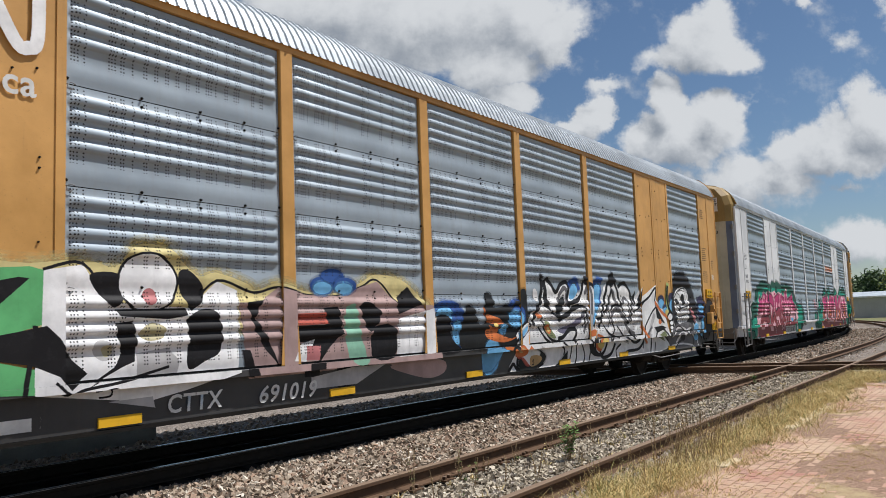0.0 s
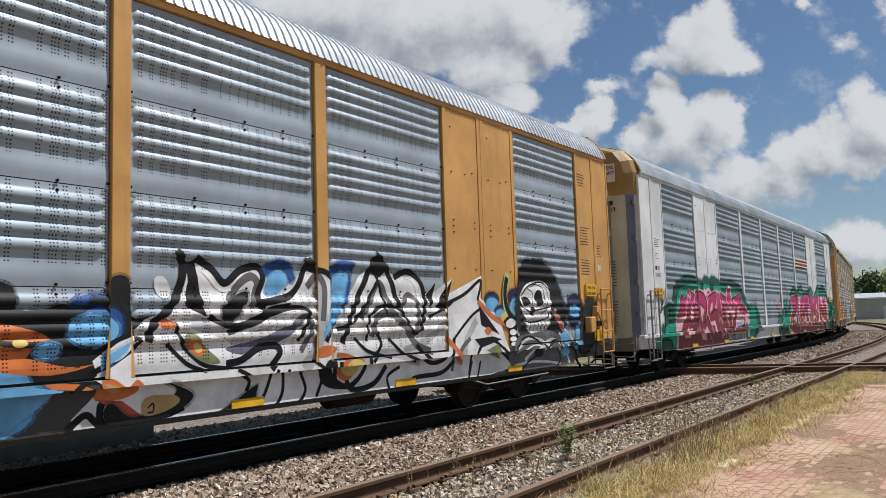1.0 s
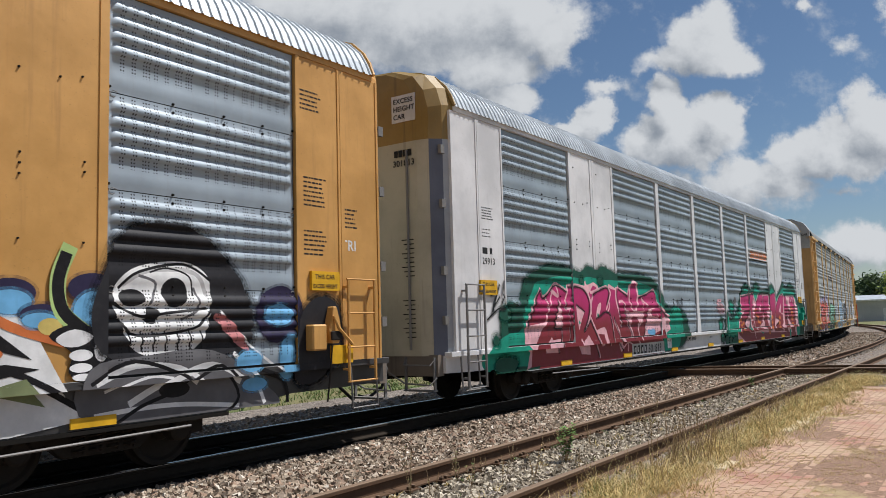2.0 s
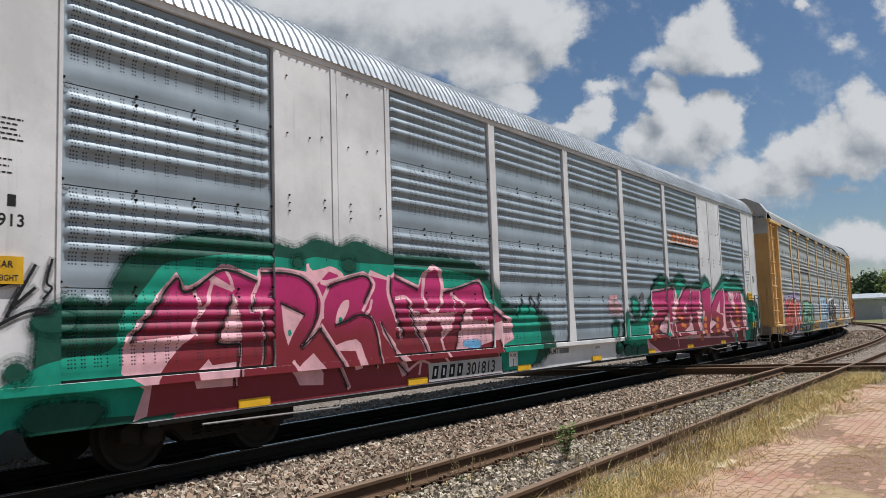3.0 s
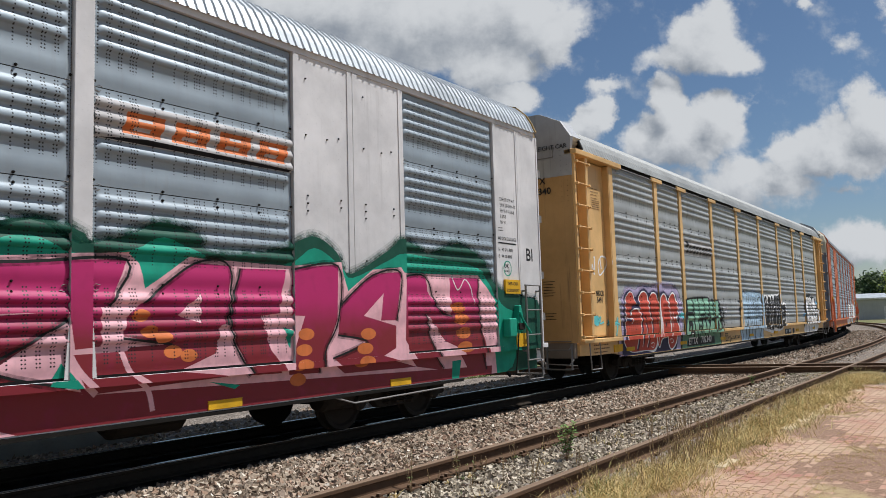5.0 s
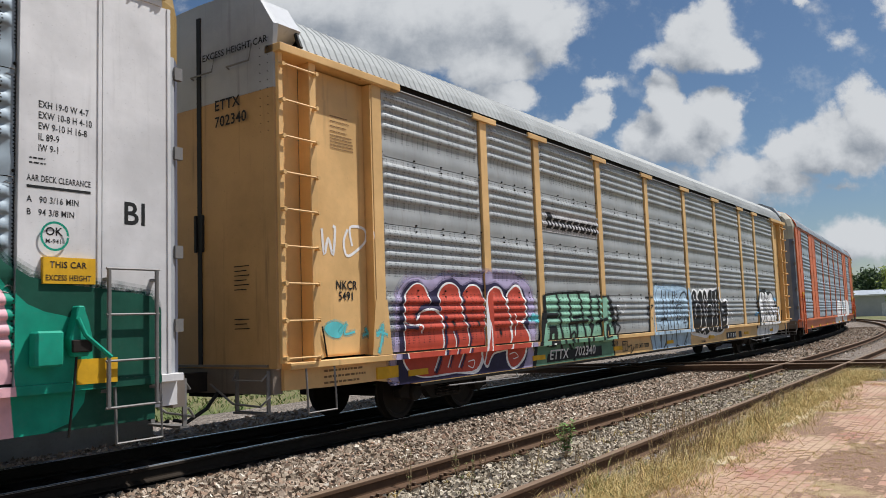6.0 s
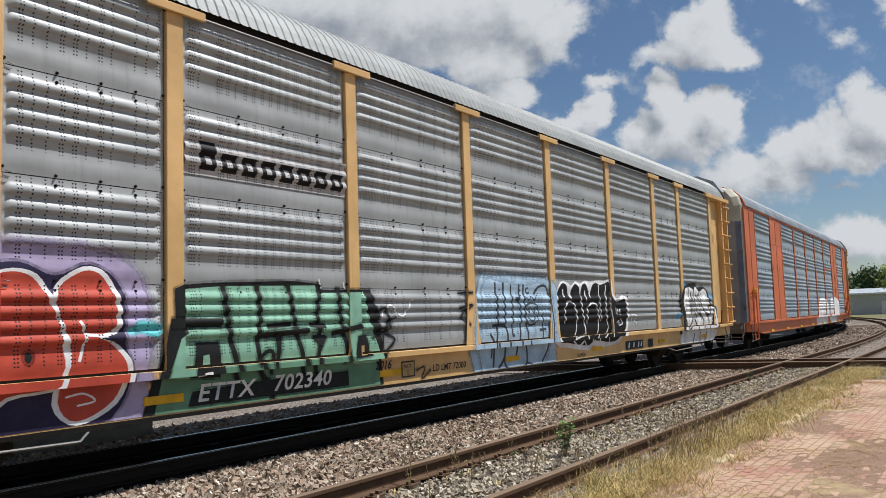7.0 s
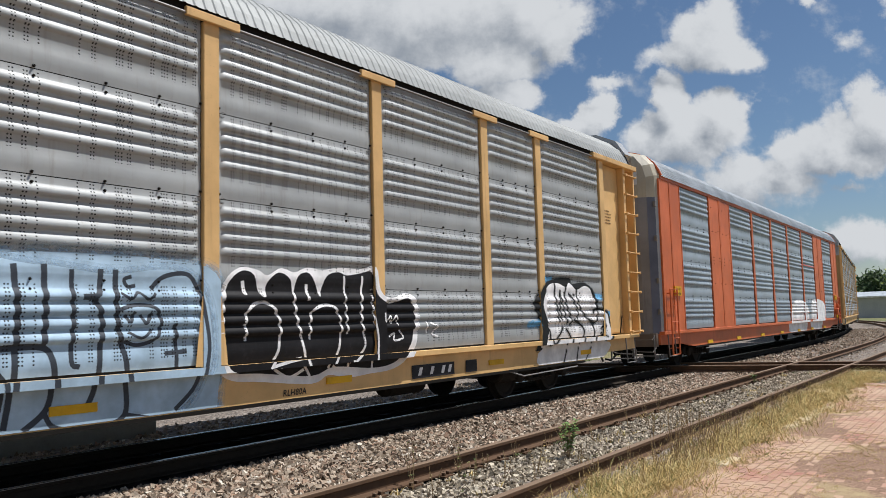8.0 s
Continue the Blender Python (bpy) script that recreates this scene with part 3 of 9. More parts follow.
def roof_mesh(name, half, mat, pitch=0.14, deep=0.020):
    arch = ARCH + [(-y, z) for y, z in ARCH[-2::-1]]
    n = len(arch)
    nrm = []
    for i in range(n):
        a, c = arch[max(i - 1, 0)], arch[min(i + 1, n - 1)]
        d = Vector((c[0] - a[0], c[1] - a[1])).normalized()
        nrm.append((d.y, -d.x))
    vs, fs = [], []
    count = int(2 * half / pitch)
    stations = []
    for i in range(count):
        x = -half + i * pitch
        stations += [(x, 0), (x + pitch * 0.66, 0), (x + pitch * 0.78, 1), (x + pitch * 0.88, 1)]
    stations.append((half, 0))
    for x, up_ in stations:
        for (y, z), (ny, nz) in zip(arch, nrm):
            o = deep * up_
            s = 1 if ny * y + nz >= 0 else -1
            vs.append((x, y + s * ny * o, z + s * nz * o))
    for a in range(len(stations) - 1):
        for j in range(n - 1):
            fs.append((a * n + j, a * n + j + 1, (a + 1) * n + j + 1, (a + 1) * n + j))
    return mesh_of(name, vs, fs, mat)


def roof_rim(x):
    """The pressed rim that closes one end of a roof."""
    arch = ARCH + [(-y, z) for y, z in ARCH[-2::-1]]
    bm = bmesh.new()
    tube(bm, [(x, y, z + 0.012) for y, z in arch], 0.032, 6)
    return bm


def flat_end(car, sgn, lower, upper, seam=4.55):
    """A square-cut end: two door leaves as wide as the car, a chamfered cap above them."""
    def leaf(pts, stages):
        bm, rings = bmesh.new(), []
        out = pts + [(-y, z) for y, z in pts[::-1] if y > 0]
        for x, low_wide, wide in stages:
            rings.append([bm.verts.new((sgn * x, y * (low_wide if z < 5.12 else wide), z)) for y, z in out])
        n = len(out)
        for a, c in zip(rings, rings[1:]):
            for j in range(n):
                bm.faces.new((a[j], a[(j + 1) % n], c[(j + 1) % n], c[j]))
        bm.faces.new(rings[-1]), bm.faces.new(rings[0][::-1])
        return bm

    stages = ((13.70, 0.80, 1.0), (14.10, 0.80, 1.0), (14.104, 0.985, 1.0), (14.16, 0.97, 0.985))
    part("end_door", leaf([(1.50, 1.00), (1.50, seam)], stages), lower, car)
    part("end_cap", leaf([(1.50, seam + 0.002), (1.50, 5.10), (1.50, 5.38), (1.26, 5.74), (0.76, 5.97), (0.0, 5.99)], stages), upper, car)
    part("door_seal", boxes((sgn * 14.165 - 0.012, sgn * 14.165 + 0.02, -0.04, 0.04, 1.02, 5.80)), RUBBER, car)
    for y in (-0.085, 0.045):
        part("door_handle", boxes((sgn * 14.18 - 0.02, sgn * 14.18 + 0.02, y, y + 0.04, 2.55, 3.05)), RUBBER, car)
    for y in (-0.12, 0.62):
        part("cap_grab", tubes(0.012, [(sgn * 14.16, -y, 4.95), (sgn * 14.21, -y, 4.97), (sgn * 14.21, -y - 0.44, 4.97), (sgn * 14.16, -y - 0.44, 5.2)]), GREY_STEEL, car)
    part("end_step_plate", boxes((sgn * 14.17 - 0.02, sgn * 14.17 + 0.05, -1.30, 1.30, 1.02, 1.05)), END_GRIME, car)
    rivet = bmesh.new()
    for i in range(12):
        for y in (-1.36, -1.22):
            lathe(rivet, [(0.004, -0.006), (0.006, 0.006)], (sgn * 14.166, y, 4.0 + 0.11 * i), 6, "x")
    tagged(part("rivet", rivet, CAST, car), kind="stuff")


def car_end(car, sgn, lower, upper, seam=4.55, corner=None):
    """The tapered end: door leaves below, a cap above that closes the roof."""
    half = [(1.50, 1.00), (1.50, seam)], [(1.50, seam), (1.50, 5.14), (1.40, 5.45), (1.15, 5.72), (0.62, 5.88), (0.0, 5.92)]
    steps = ((13.745, 1.0, 0.0), (13.96, 0.95, -0.02), (14.12, 0.84, -0.06), (14.17, 0.70, -0.10))
    for k, (pts, mat, name) in enumerate(((half[0], lower, "end_door"), (half[1], upper, "end_cap"))):
        out = pts + [(-y, z) for y, z in pts[::-1] if k == 0 or y > 0]
        for first, last, m2, n2 in (((0, 1, GREY_BAND, "corner_panel"), (1, 2, corner, "corner_stripe"), (2, 3, mat, name)) if k == 0 and corner else ((0, 3, mat, name),)):
            bm = bmesh.new()
            rings = []
            for x, sy, dz in steps[first:last + 1]:
                rings.append([bm.verts.new((sgn * x, y * sy, z + (dz if z > 5 else 0))) for y, z in out])
            n = len(out)
            for a, c in zip(rings, rings[1:]):
                for j in range(n):
                    bm.faces.new((a[j], a[(j + 1) % n], c[(j + 1) % n], c[j]))
            if last == 3:
                bm.faces.new(rings[-1])
            part(n2, bm, m2, car)
    part("door_seal", boxes((sgn * 14.165 - 0.012, sgn * 14.165 + 0.02, -0.04, 0.04, 1.02, 5.72)), RUBBER, car)
    for z in (1.95, 2.95):
        part("door_handle", boxes((sgn * 14.19 - 0.02, sgn * 14.19 + 0.02, -0.085, -0.045, z, z + 0.42)), RUBBER, car)
    for y in (-0.95, 0.95):
        if corner:
            part("lock_rod", tubes(0.022, [(sgn * 14.20, y * 0.9, 1.1), (sgn * 14.20, y * 0.9, 4.4)]), GREY_STEEL, car)
            for z in (1.5, 2.3, 3.4, 4.3):
                part("hinge", boxes((sgn * 14.0 - 0.05, sgn * 14.0 + 0.05, y * 1.50 - 0.03, y * 1.50 + 0.03, z, z + 0.14)), GREY_STEEL, car)


def truck(car, x):
    """A two-axle truck: side frames with springs, a bolster, two wheelsets."""
    made = []
    for y in (-1.02, 1.02):
        out = [(-1.25, 0.50), (-1.05, 0.62), (-0.55, 0.70), (0.55, 0.70), (1.05, 0.62), (1.25, 0.50), (1.25, 0.36), (1.0, 0.34), (0.62, 0.46),
               (0.42, 0.28), (-0.42, 0.28), (-0.62, 0.46), (-1.0, 0.34), (-1.25, 0.36)]
        fr = part("side_frame", prism(bmesh.new(), [(x + a, b) for a, b in out], y - 0.07, y + 0.07), CAST, car, bevel=0.012)
        for dx in (-0.28, -0.09, 0.1, 0.29):
            sp = bmesh.new()
            coil = [(x + dx + 0.06 * math.cos(q * 1.05), y - 0.085 + 0.06 * math.sin(q * 1.05), 0.32 + 0.28 * q / 36) for q in range(37)]
            part("spring", tube(sp, coil, 0.016, 4), CAST, fr)
        for dx in (-0.9, 0.9):
            bm = bmesh.new()
            lathe(bm, [(0.10, -0.10), (0.13, -0.07), (0.13, 0.07)], (x + dx, y - 0.05 if y < 0 else y + 0.05, 0.42), 12)
            part("bearing_cap", bm, CAST, fr)
    part("bolster", boxes((x - 0.2, x + 0.2, -1.0, 1.0, 0.45, 0.72)), CAST, car, bevel=0.02)
    for dx in (-0.9, 0.9):
        bm = bmesh.new()
        lathe(bm, [(0.08, -0.95), (0.08, -0.81), (0.13, -0.80), (0.15, -0.77), (0.34, -0.765), (0.37, -0.80), (0.42, -0.80), (0.425, -0.70), (0.45, -0.68),
                   (0.45, -0.655), (0.36, -0.66), (0.16, -0.68), (0.09, -0.64), (0.085, 0.64), (0.16, 0.68), (0.36, 0.66), (0.45, 0.655), (0.45, 0.68),
                   (0.425, 0.70), (0.42, 0.80), (0.37, 0.80), (0.34, 0.765), (0.15, 0.77), (0.13, 0.80), (0.08, 0.81), (0.08, 0.95)], (0, 0, 0), 28)
        for q in range(3):
            a = 2 * math.pi * q / 3
            lathe(bm, [(0.02, -0.965), (0.02, -0.94)], (0.05 * math.cos(a), 0, 0.05 * math.sin(a)), 6)
        ws = part("wheelset", bm, WHEEL, car)
        ws.location = (x + dx, 0, 0.425)
        made.append((ws, x + dx))
    return made


def ladder(car, x0, x1, z0, z1, count, mat, y=SIDE, out=0.075, name="ladder"):
    ld = part(name, tubes(0.022, [(x0, y - out, z0), (x0, y - out, z1)], [(x1, y - out, z0), (x1, y - out, z1)]), mat, car)
    for i in range(count):
        z = z0 + (z1 - z0) * i / (count - 1)
        part("rung", tubes(0.014, [(x0 - 0.03, y - out, z), (x1 + 0.03, y - out, z)]), mat, ld)
    for z in (z0 + 0.15, z1 - 0.12):
        for x in (x0, x1):
            part("bracket", boxes((x - 0.025, x + 0.025, y - out, y + 0.02, z, z + 0.03)), mat, ld)
    return ld


def underframe(car, sill_mat, low=0.585):
    """Deck, sills, brake gear and couplers."""
    part("deck", boxes((-14.0, 14.0, -1.29, 1.29, 0.93, 1.04)), UNDER, car)
    part("centre_sill", boxes((-14.1, 14.1, -0.34, 0.34, 0.62, 0.93)), UNDER, car)
    for s in (-1, 1):
        out = [(-14.0, 0.975), (14.0, 0.975), (14.0, 0.72), (13.2, 0.70), (12.2, 0.70), (11.3, low), (-11.3, low), (-12.2, 0.70), (-13.2, 0.70), (-14.0, 0.72)]
        y0, y1 = sorted((s * 1.405, s * 1.30))
        part("side_sill", prism(bmesh.new(), out, y0, y1), sill_mat, car)
        y0, y1 = sorted((s * 1.525, s * 1.30))
        part("deck_edge", boxes((-14.0, 14.0, y0, y1, 0.977, 1.06)), sill_mat, car, bevel=0.006)
    part("sill_flange", boxes((-11.2, 11.2, -1.42, -1.22, low - 0.045, low - 0.004)), UNDER, car)
    for x in [-6 + 2.4 * i for i in range(6)]:
        part("cross_bearer", boxes((x - 0.1, x + 0.1, -1.29, 1.29, 0.62, 0.92)), UNDER, car)
    part("brake_pipe", tubes(0.03, [(-13.8, -0.5, 0.66), (-6, -0.62, 0.58), (6, -0.62, 0.58), (13.8, -0.5, 0.66)]), UNDER, car)
    for s in (-1, 1):
        part("release_rod", tubes(0.014, [(s * 10.6, LEDGE, 0.50), (s * 8.4, LEDGE, 0.46), (s * 8.0, SILL + 0.2, 0.62)]), GREY_STEEL, car)
    part("brake_cylinder", lathe(bmesh.new(), [(0.16, -0.35), (0.2, -0.3), (0.2, 0.3), (0.16, 0.35)], (8.6, -0.95, 0.52), 14, "x"), CAST, car)
    part("air_tank", lathe(bmesh.new(), [(0.12, -0.5), (0.19, -0.42), (0.19, 0.42), (0.12, 0.5)], (5.6, -0.9, 0.55), 14, "x"), UNDER, car)
    for s in (-1, 1):
        head = [(s * 14.0, -0.10), (s * 14.45, -0.09), (s * 14.55, -0.17), (s * 14.72, -0.16), (s * 14.77, -0.05), (s * 14.68, 0.02), (s * 14.75, 0.14), (s * 14.60, 0.19), (s * 14.45, 0.10), (s * 14.0, 0.10)]
        part("coupler", prism(bmesh.new(), head, 0.70, 0.95, "z"), CAST, car)
        part("end_sill", boxes((s * 14.06 - 0.08, s * 14.06 + 0.08, -1.35, 1.35, 0.68, 1.02)), END_GRIME, car)
        for y in (-1.30, -0.72):
            part("step_hanger", boxes((s * 14.17 - 0.025, s * 14.17 + 0.025, y - 0.012, y + 0.012, 0.46, 0.98)), GREY_STEEL, car)
        part("end_step", boxes((s * 14.17 - 0.06, s * 14.17 + 0.06, -1.31, -0.71, 0.44, 0.465)), GREY_STEEL, car)
        part("end_grab", tubes(0.013, [(s * 14.19, -1.30, 0.93), (s * 14.26, -1.28, 0.86), (s * 14.26, -0.74, 0.86), (s * 14.19, -0.72, 0.93)]), GREY_STEEL, car)
        part("air_hose", tubes(0.025, [(s * 14.1, -0.3, 0.72), (s * 14.35, -0.34, 0.50), (s * 14.6, -0.28, 0.36), (s * 14.75, -0.2, 0.40)]), RUBBER, car)
        part("uncoupling_lever", tubes(0.014, [(s * 14.18, -1.35, 0.66), (s * 14.30, -1.30, 0.55), (s * 14.30, -0.8, 0.57), (s * 14.25, -0.3, 0.8)]), GREY_STEEL, car)
        st = tubes(0.016, [(s * 13.2, LEDGE + 0.02, 0.99), (s * 13.2, LEDGE - 0.01, 0.42), (s * 13.72, LEDGE - 0.01, 0.42), (s * 13.72, LEDGE + 0.02, 0.99)])
        part("stirrup", st, GREY_STEEL, car)


SPINNERS = []


def bolt_blank():
    """A bolt head with its washer, standing out of a side sheet."""
    me = bpy.data.meshes.new("sheet_bolt")
    bm = lathe(bmesh.new(), [(0.008, -0.026), (0.011, -0.022), (0.011, -0.012), (0.016, -0.010), (0.016, 0.0)], (0, 0, 0), 7)
    bmesh.ops.recalc_face_normals(bm, faces=bm.faces[:])
    bm.to_mesh(me)
    bm.free()
    me.materials.append(UNDER)
    return me


def loop_blank():
    """A bent wire eye that holds the end of a sheet's seam."""
    me = bpy.data.meshes.new("wire_loop")
    bm = tubes(0.0045, [(0.05, 0, 0.03), (0.0, 0, 0.042), (-0.035, 0, 0.015), (-0.03, 0, -0.02), (0.01, 0, -0.028), (0.03, 0, -0.01)], n=4)
    bm.to_mesh(me)
    bm.free()
    me.materials.append(GREY_STEEL)
    return me


BOLT, LOOP = bolt_blank(), loop_blank()


def sheets(car, panels, mat, backing=13.7):
    for a, c in panels:
        for zb, zt in ROWS:
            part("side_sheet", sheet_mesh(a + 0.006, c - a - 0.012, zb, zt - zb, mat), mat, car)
        for zb, zt in ROWS[1:]:
            for u in (0.30, 0.57, 0.80):
                for dz in (-0.075, 0.020):
                    part("sheet_bolt", BOLT, UNDER, car).location = (a + (c - a) * u, SHEET - 0.002, zb + dz)
            for x in (a + 0.012, c - 0.012):
                part("sheet_bolt", BOLT, UNDER, car).location = (x, SHEET - 0.002, zb + 0.05)
            for x, turn in ((a + 0.045, 0.0), (c - 0.045, math.pi)):
                ob = part("wire_loop", LOOP, GREY_STEEL, car)
                ob.location, ob.rotation_euler = (x, SHEET - 0.018, zb - 0.03), (0, turn, 0)
    # black sheet added to stand for the shade in gaps between the sheets
    part("inner_lining", boxes((-backing, backing, -1.455, -1.435, 1.04, 5.12)), RUBBER, car)
    part("far_side", boxes((-13.74, 13.74, 1.44, 1.50, 1.04, 5.14)), mat, car)


def plate(x0, x1, z0=1.06, z1=5.05, y=SIDE):
    """A flat body plate."""
    return boxes((x0, x1, y + 0.012, -1.45, z0, z1))


STUDS_AT = [(0.2, 4.75), (0.2, 4.0), (0.22, 3.2), (0.22, 3.1), (0.22, 3.0), (0.22, 2.4), (0.55, 4.0), (0.75, 4.05), (0.78, 3.2), (0.78, 3.1), (0.78, 2.4)]


def rack_of_wide_plates(i, name, label, body, sheet, roof, sill, door, cap):
    """An autorack with a wide plate on either side of five middle panels."""
    car = thing(name, label, "autorack car", group="train of autorack cars")
    panels = [(-12.2, -9.5), (-7.17, -4.39), (-4.16, -1.46), (-1.23, 1.46), (1.69, 4.39), (4.62, 7.32), (9.62, 12.2)]
    underframe(car, sill)
    sheets(car, panels, sheet)
    for x in (-4.39, -1.46, 1.46, 4.39):
        bm = boxes((x + 0.008, x + 0.222, SIDE, -1.45, 1.06, 5.06))
        part("post", bm, body, car, bevel=0.008)
        part("post_foot", prism(bmesh.new(), [(x - 0.05, 1.07), (x + 0.28, 1.07), (x + 0.225, 1.75), (x + 0.005, 1.75)], SIDE - 0.0025, SIDE - 0.0005), body, car)
    part("top_chord", boxes((-13.74, 13.74, SIDE - 0.004, -1.43, 5.052, 5.16)), body, car)
    for s in (-1, 1):
        for a, c in (((7.335, 8.465), (8.475, 9.605)) if s > 0 else ((7.185, 8.33), (8.34, 9.485))):
            x0, x1 = sorted((s * a, s * c))
            pl = part("body_plate", plate(x0, x1), body, car)
            for a2, c2 in ((x0, x0 + 0.1), (x1 - 0.1, x1)):
                part("flange", boxes((a2, c2, SIDE, SIDE + 0.0119, 1.06, 5.05)), body, pl)
            bm = bmesh.new()
            for u, z in STUDS_AT:
                lathe(bm, [(0.010, -0.018), (0.013, 0.0)], (x0 + u * (x1 - x0), SIDE + 0.012, z), 6)
            tagged(part("stud", bm, UNDER, pl), kind="stuff")
        for a, c in ((12.215, 13.04), (13.05, 13.85)):
            x0, x1 = sorted((s * a, s * c))
            pl = part("corner_plate", plate(x0, x1), body, car)
            for a2, c2 in ((x0, x0 + 0.07), (x1 - 0.04, x1)):
                part("flange", boxes((a2, c2, SIDE, SIDE + 0.0119, 1.06, 5.05)), body, pl)
        car_end(car, s, door, cap, corner=END_STRIPE)
        x0, x1 = sorted((s * 13.08, s * 13.62))
        ladder(car, x0, x1, 0.78 if s > 0 else 0.45, 2.15, 4 if s > 0 else 5, GREY_STEEL if body is WHITE else body)
        at = 12.70 if s > 0 else -12.84
        part("excess_height_plate", boxes((at - 0.26, at + 0.26, SIDE - 0.034, SIDE + 0.01, 1.99, 2.24)), SAFETY, car, "yellow warning plate")
    brake = part("hand_brake", boxes((12.32, 12.58, SIDE - 0.16, SIDE - 0.012, 1.22, 1.55)), body if body is not WHITE else ON_FLAT["teal_spray"], car, bevel=0.02)
    part("brake_lever", tubes(0.022, [(12.72, SIDE - 0.14, 1.66), (12.78, SIDE - 0.17, 1.5), (13.05, SIDE - 0.16, 1.28)]), body if body is not WHITE else ON_FLAT["teal_spray"], brake)
    casting = [(12.70, 1.30), (12.84, 1.30), (12.89, 1.44), (12.83, 1.60), (12.80, 1.78), (12.73, 1.78), (12.70, 1.62), (12.65, 1.46)]
    part("brake_body", prism(bmesh.new(), casting, SIDE - 0.13, SIDE - 0.012), body if body is not WHITE else ON_FLAT["teal_spray"], brake, bevel=0.014)
    part("brake_pawl", boxes((12.66, 12.86, SIDE - 0.16, SIDE - 0.131, 1.34, 1.46)), CAST, brake, bevel=0.01)
    part("brake_chain", tubes(0.012, [(12.74, SIDE - 0.1, 1.4), (12.72, SIDE - 0.08, 1.0), (12.70, SIDE - 0.03, 0.55)]), CAST, brake)
    part("corner_plate_sign", boxes((12.78, 13.2, SIDE - 0.034, SIDE + 0.01, 1.03, 1.27)), SAFETY, car, "yellow plate")
    part("roof", roof_mesh("roof", 13.74, roof), roof, car)
    for s in (-1, 1):
        part("roof_rim", roof_rim(s * 13.75), body if body is not WHITE else cap, car)
    for x in (-10.0, -6.78, -3.5, -0.27, 3.05, 6.07, 9.3):
        part("reflector", boxes((x, x + 0.48, SILL - 0.024, SILL - 0.001, 0.605, 0.705)), SAFETY, car, "yellow reflective strip")
    for x in (-10.05, 9.85):
        SPINNERS.append((car, truck(car, x)))
    return car, Wall(car, panels)


def rack_of_posts(i, name, label, body, sheet, roof, sill):
    """An autorack with nine narrow-capped post bays and a tall corner ladder."""
    car = thing(name, label, "autorack car", group="train of autorack cars")
    posts = [-12.2, -9.27, -7.32, -4.42, -1.48, 1.48, 4.42, 7.32, 9.27, 12.2]
    panels = [(a + 0.12, c - 0.12) for a, c in zip(posts, posts[1:])]
    underframe(car, sill)
    sheets(car, panels, sheet, 12.28)
    for x in posts:
        part("post", boxes((x - 0.11, x + 0.11, SIDE, -1.45, 1.06, 5.0)), body, car, bevel=0.008)
        part("post_cap", boxes((x - 0.38, x + 0.38, SIDE - 0.05, SIDE - 0.001, 4.99, 5.09)), body, car, bevel=0.006)
        if abs(x) > 12 or abs(x) < 2:
            part("post_foot", prism(bmesh.new(), [(x - 0.22, 1.07), (x + 0.22, 1.07), (x + 0.13, 1.85), (x - 0.13, 1.85)], SIDE - 0.0025, SIDE - 0.0005), body, car)
    part("top_rail", boxes((-13.74, 13.74, SIDE + 0.02, -1.43, 5.045, 5.16)), UNDER, car)
    part("hanger_rail", tubes(0.018, [(-12.0, SIDE - 0.02, 5.02), (12.0, SIDE - 0.02, 5.02)]), GREY_STEEL, car)
    for s in (-1, 1):
        x0, x1 = sorted((s * 12.34, s * 13.44))
        dr = part("corner_door", boxes((x0, x1, -1.36, -1.30, 1.09, 4.98)), body, car)
        part("door_lip", boxes((x0 + 0.03, x1 - 0.03, -1.372, -1.361, 1.12, 4.6)), body, dr)
        part("handle", tubes(0.012, [(s * 13.2, -1.38, 1.1), (s * 13.3, -1.40, 1.5)]), UNDER, dr)
        x0, x1 = sorted((s * 12.312, s * 12.338))
        part("door_return", boxes((x0, x1, SIDE + 0.01, -1.30, 1.07, 4.98)), body, car)
        x0, x1 = sorted((s * 13.45, s * 13.58))
        part("ladder_post", boxes((x0, x1, SIDE, -1.3, 1.06, 5.0)), body, car, bevel=0.008)
        x0, x1 = sorted((s * 13.581, s * 14.10))
        part("ladder_back", boxes((x0, x1, -1.30, -1.24, 1.06, 5.1)), body, car)
        x0, x1 = sorted((s * 14.05, s * 14.13))
        part("corner_post", boxes((x0, x1, SIDE, -1.241, 1.06, 5.05)), body, car, bevel=0.006)
        x0, x1 = sorted((s * 11.7, s * 14.16))
        part("header", boxes((x0, x1, SIDE - 0.07, -1.30, 5.0, 5.11)), body, car, bevel=0.008)
        ld = part("ladder", boxes((s * 14.0 - 0.004, s * 14.0 + 0.004, SIDE - 0.02, SIDE, 1.0, 1.02)), body, car)
        x0, x1 = sorted((s * 13.50, s * 14.10))
        for q in range(9):
            z = 1.12 + q * 0.465
            part("rung", tubes(0.014, [(x0, SIDE - 0.055, z), (x1, SIDE - 0.055, z)]), body, ld)
            for x in (x0, x1):
                part("rung_end", lathe(bmesh.new(), [(0.03, -0.075), (0.03, 0.0)], (x, SIDE, z), 8), body, ld)
        flat_end(car, s, END_TAN, GREY_BAND)
    for s in (-1, 1):
        part("roof_rim", roof_rim(s * 13.75), RUBBER, car)
    part("roof", roof_mesh("old_roof", 13.74, roof, 0.15, 0.012), roof, car)
    for x in (-11.49, -7.64, -3.82, -0.31, 3.4, 7.4, 11.0):
        part("reflector", boxes((x, x + 0.48, SILL - 0.024, SILL - 0.001, 0.71, 0.80)), SAFETY, car, "yellow reflective strip")
    for x in (-10.05, 9.85):
        SPINNERS.append((car, truck(car, x)))
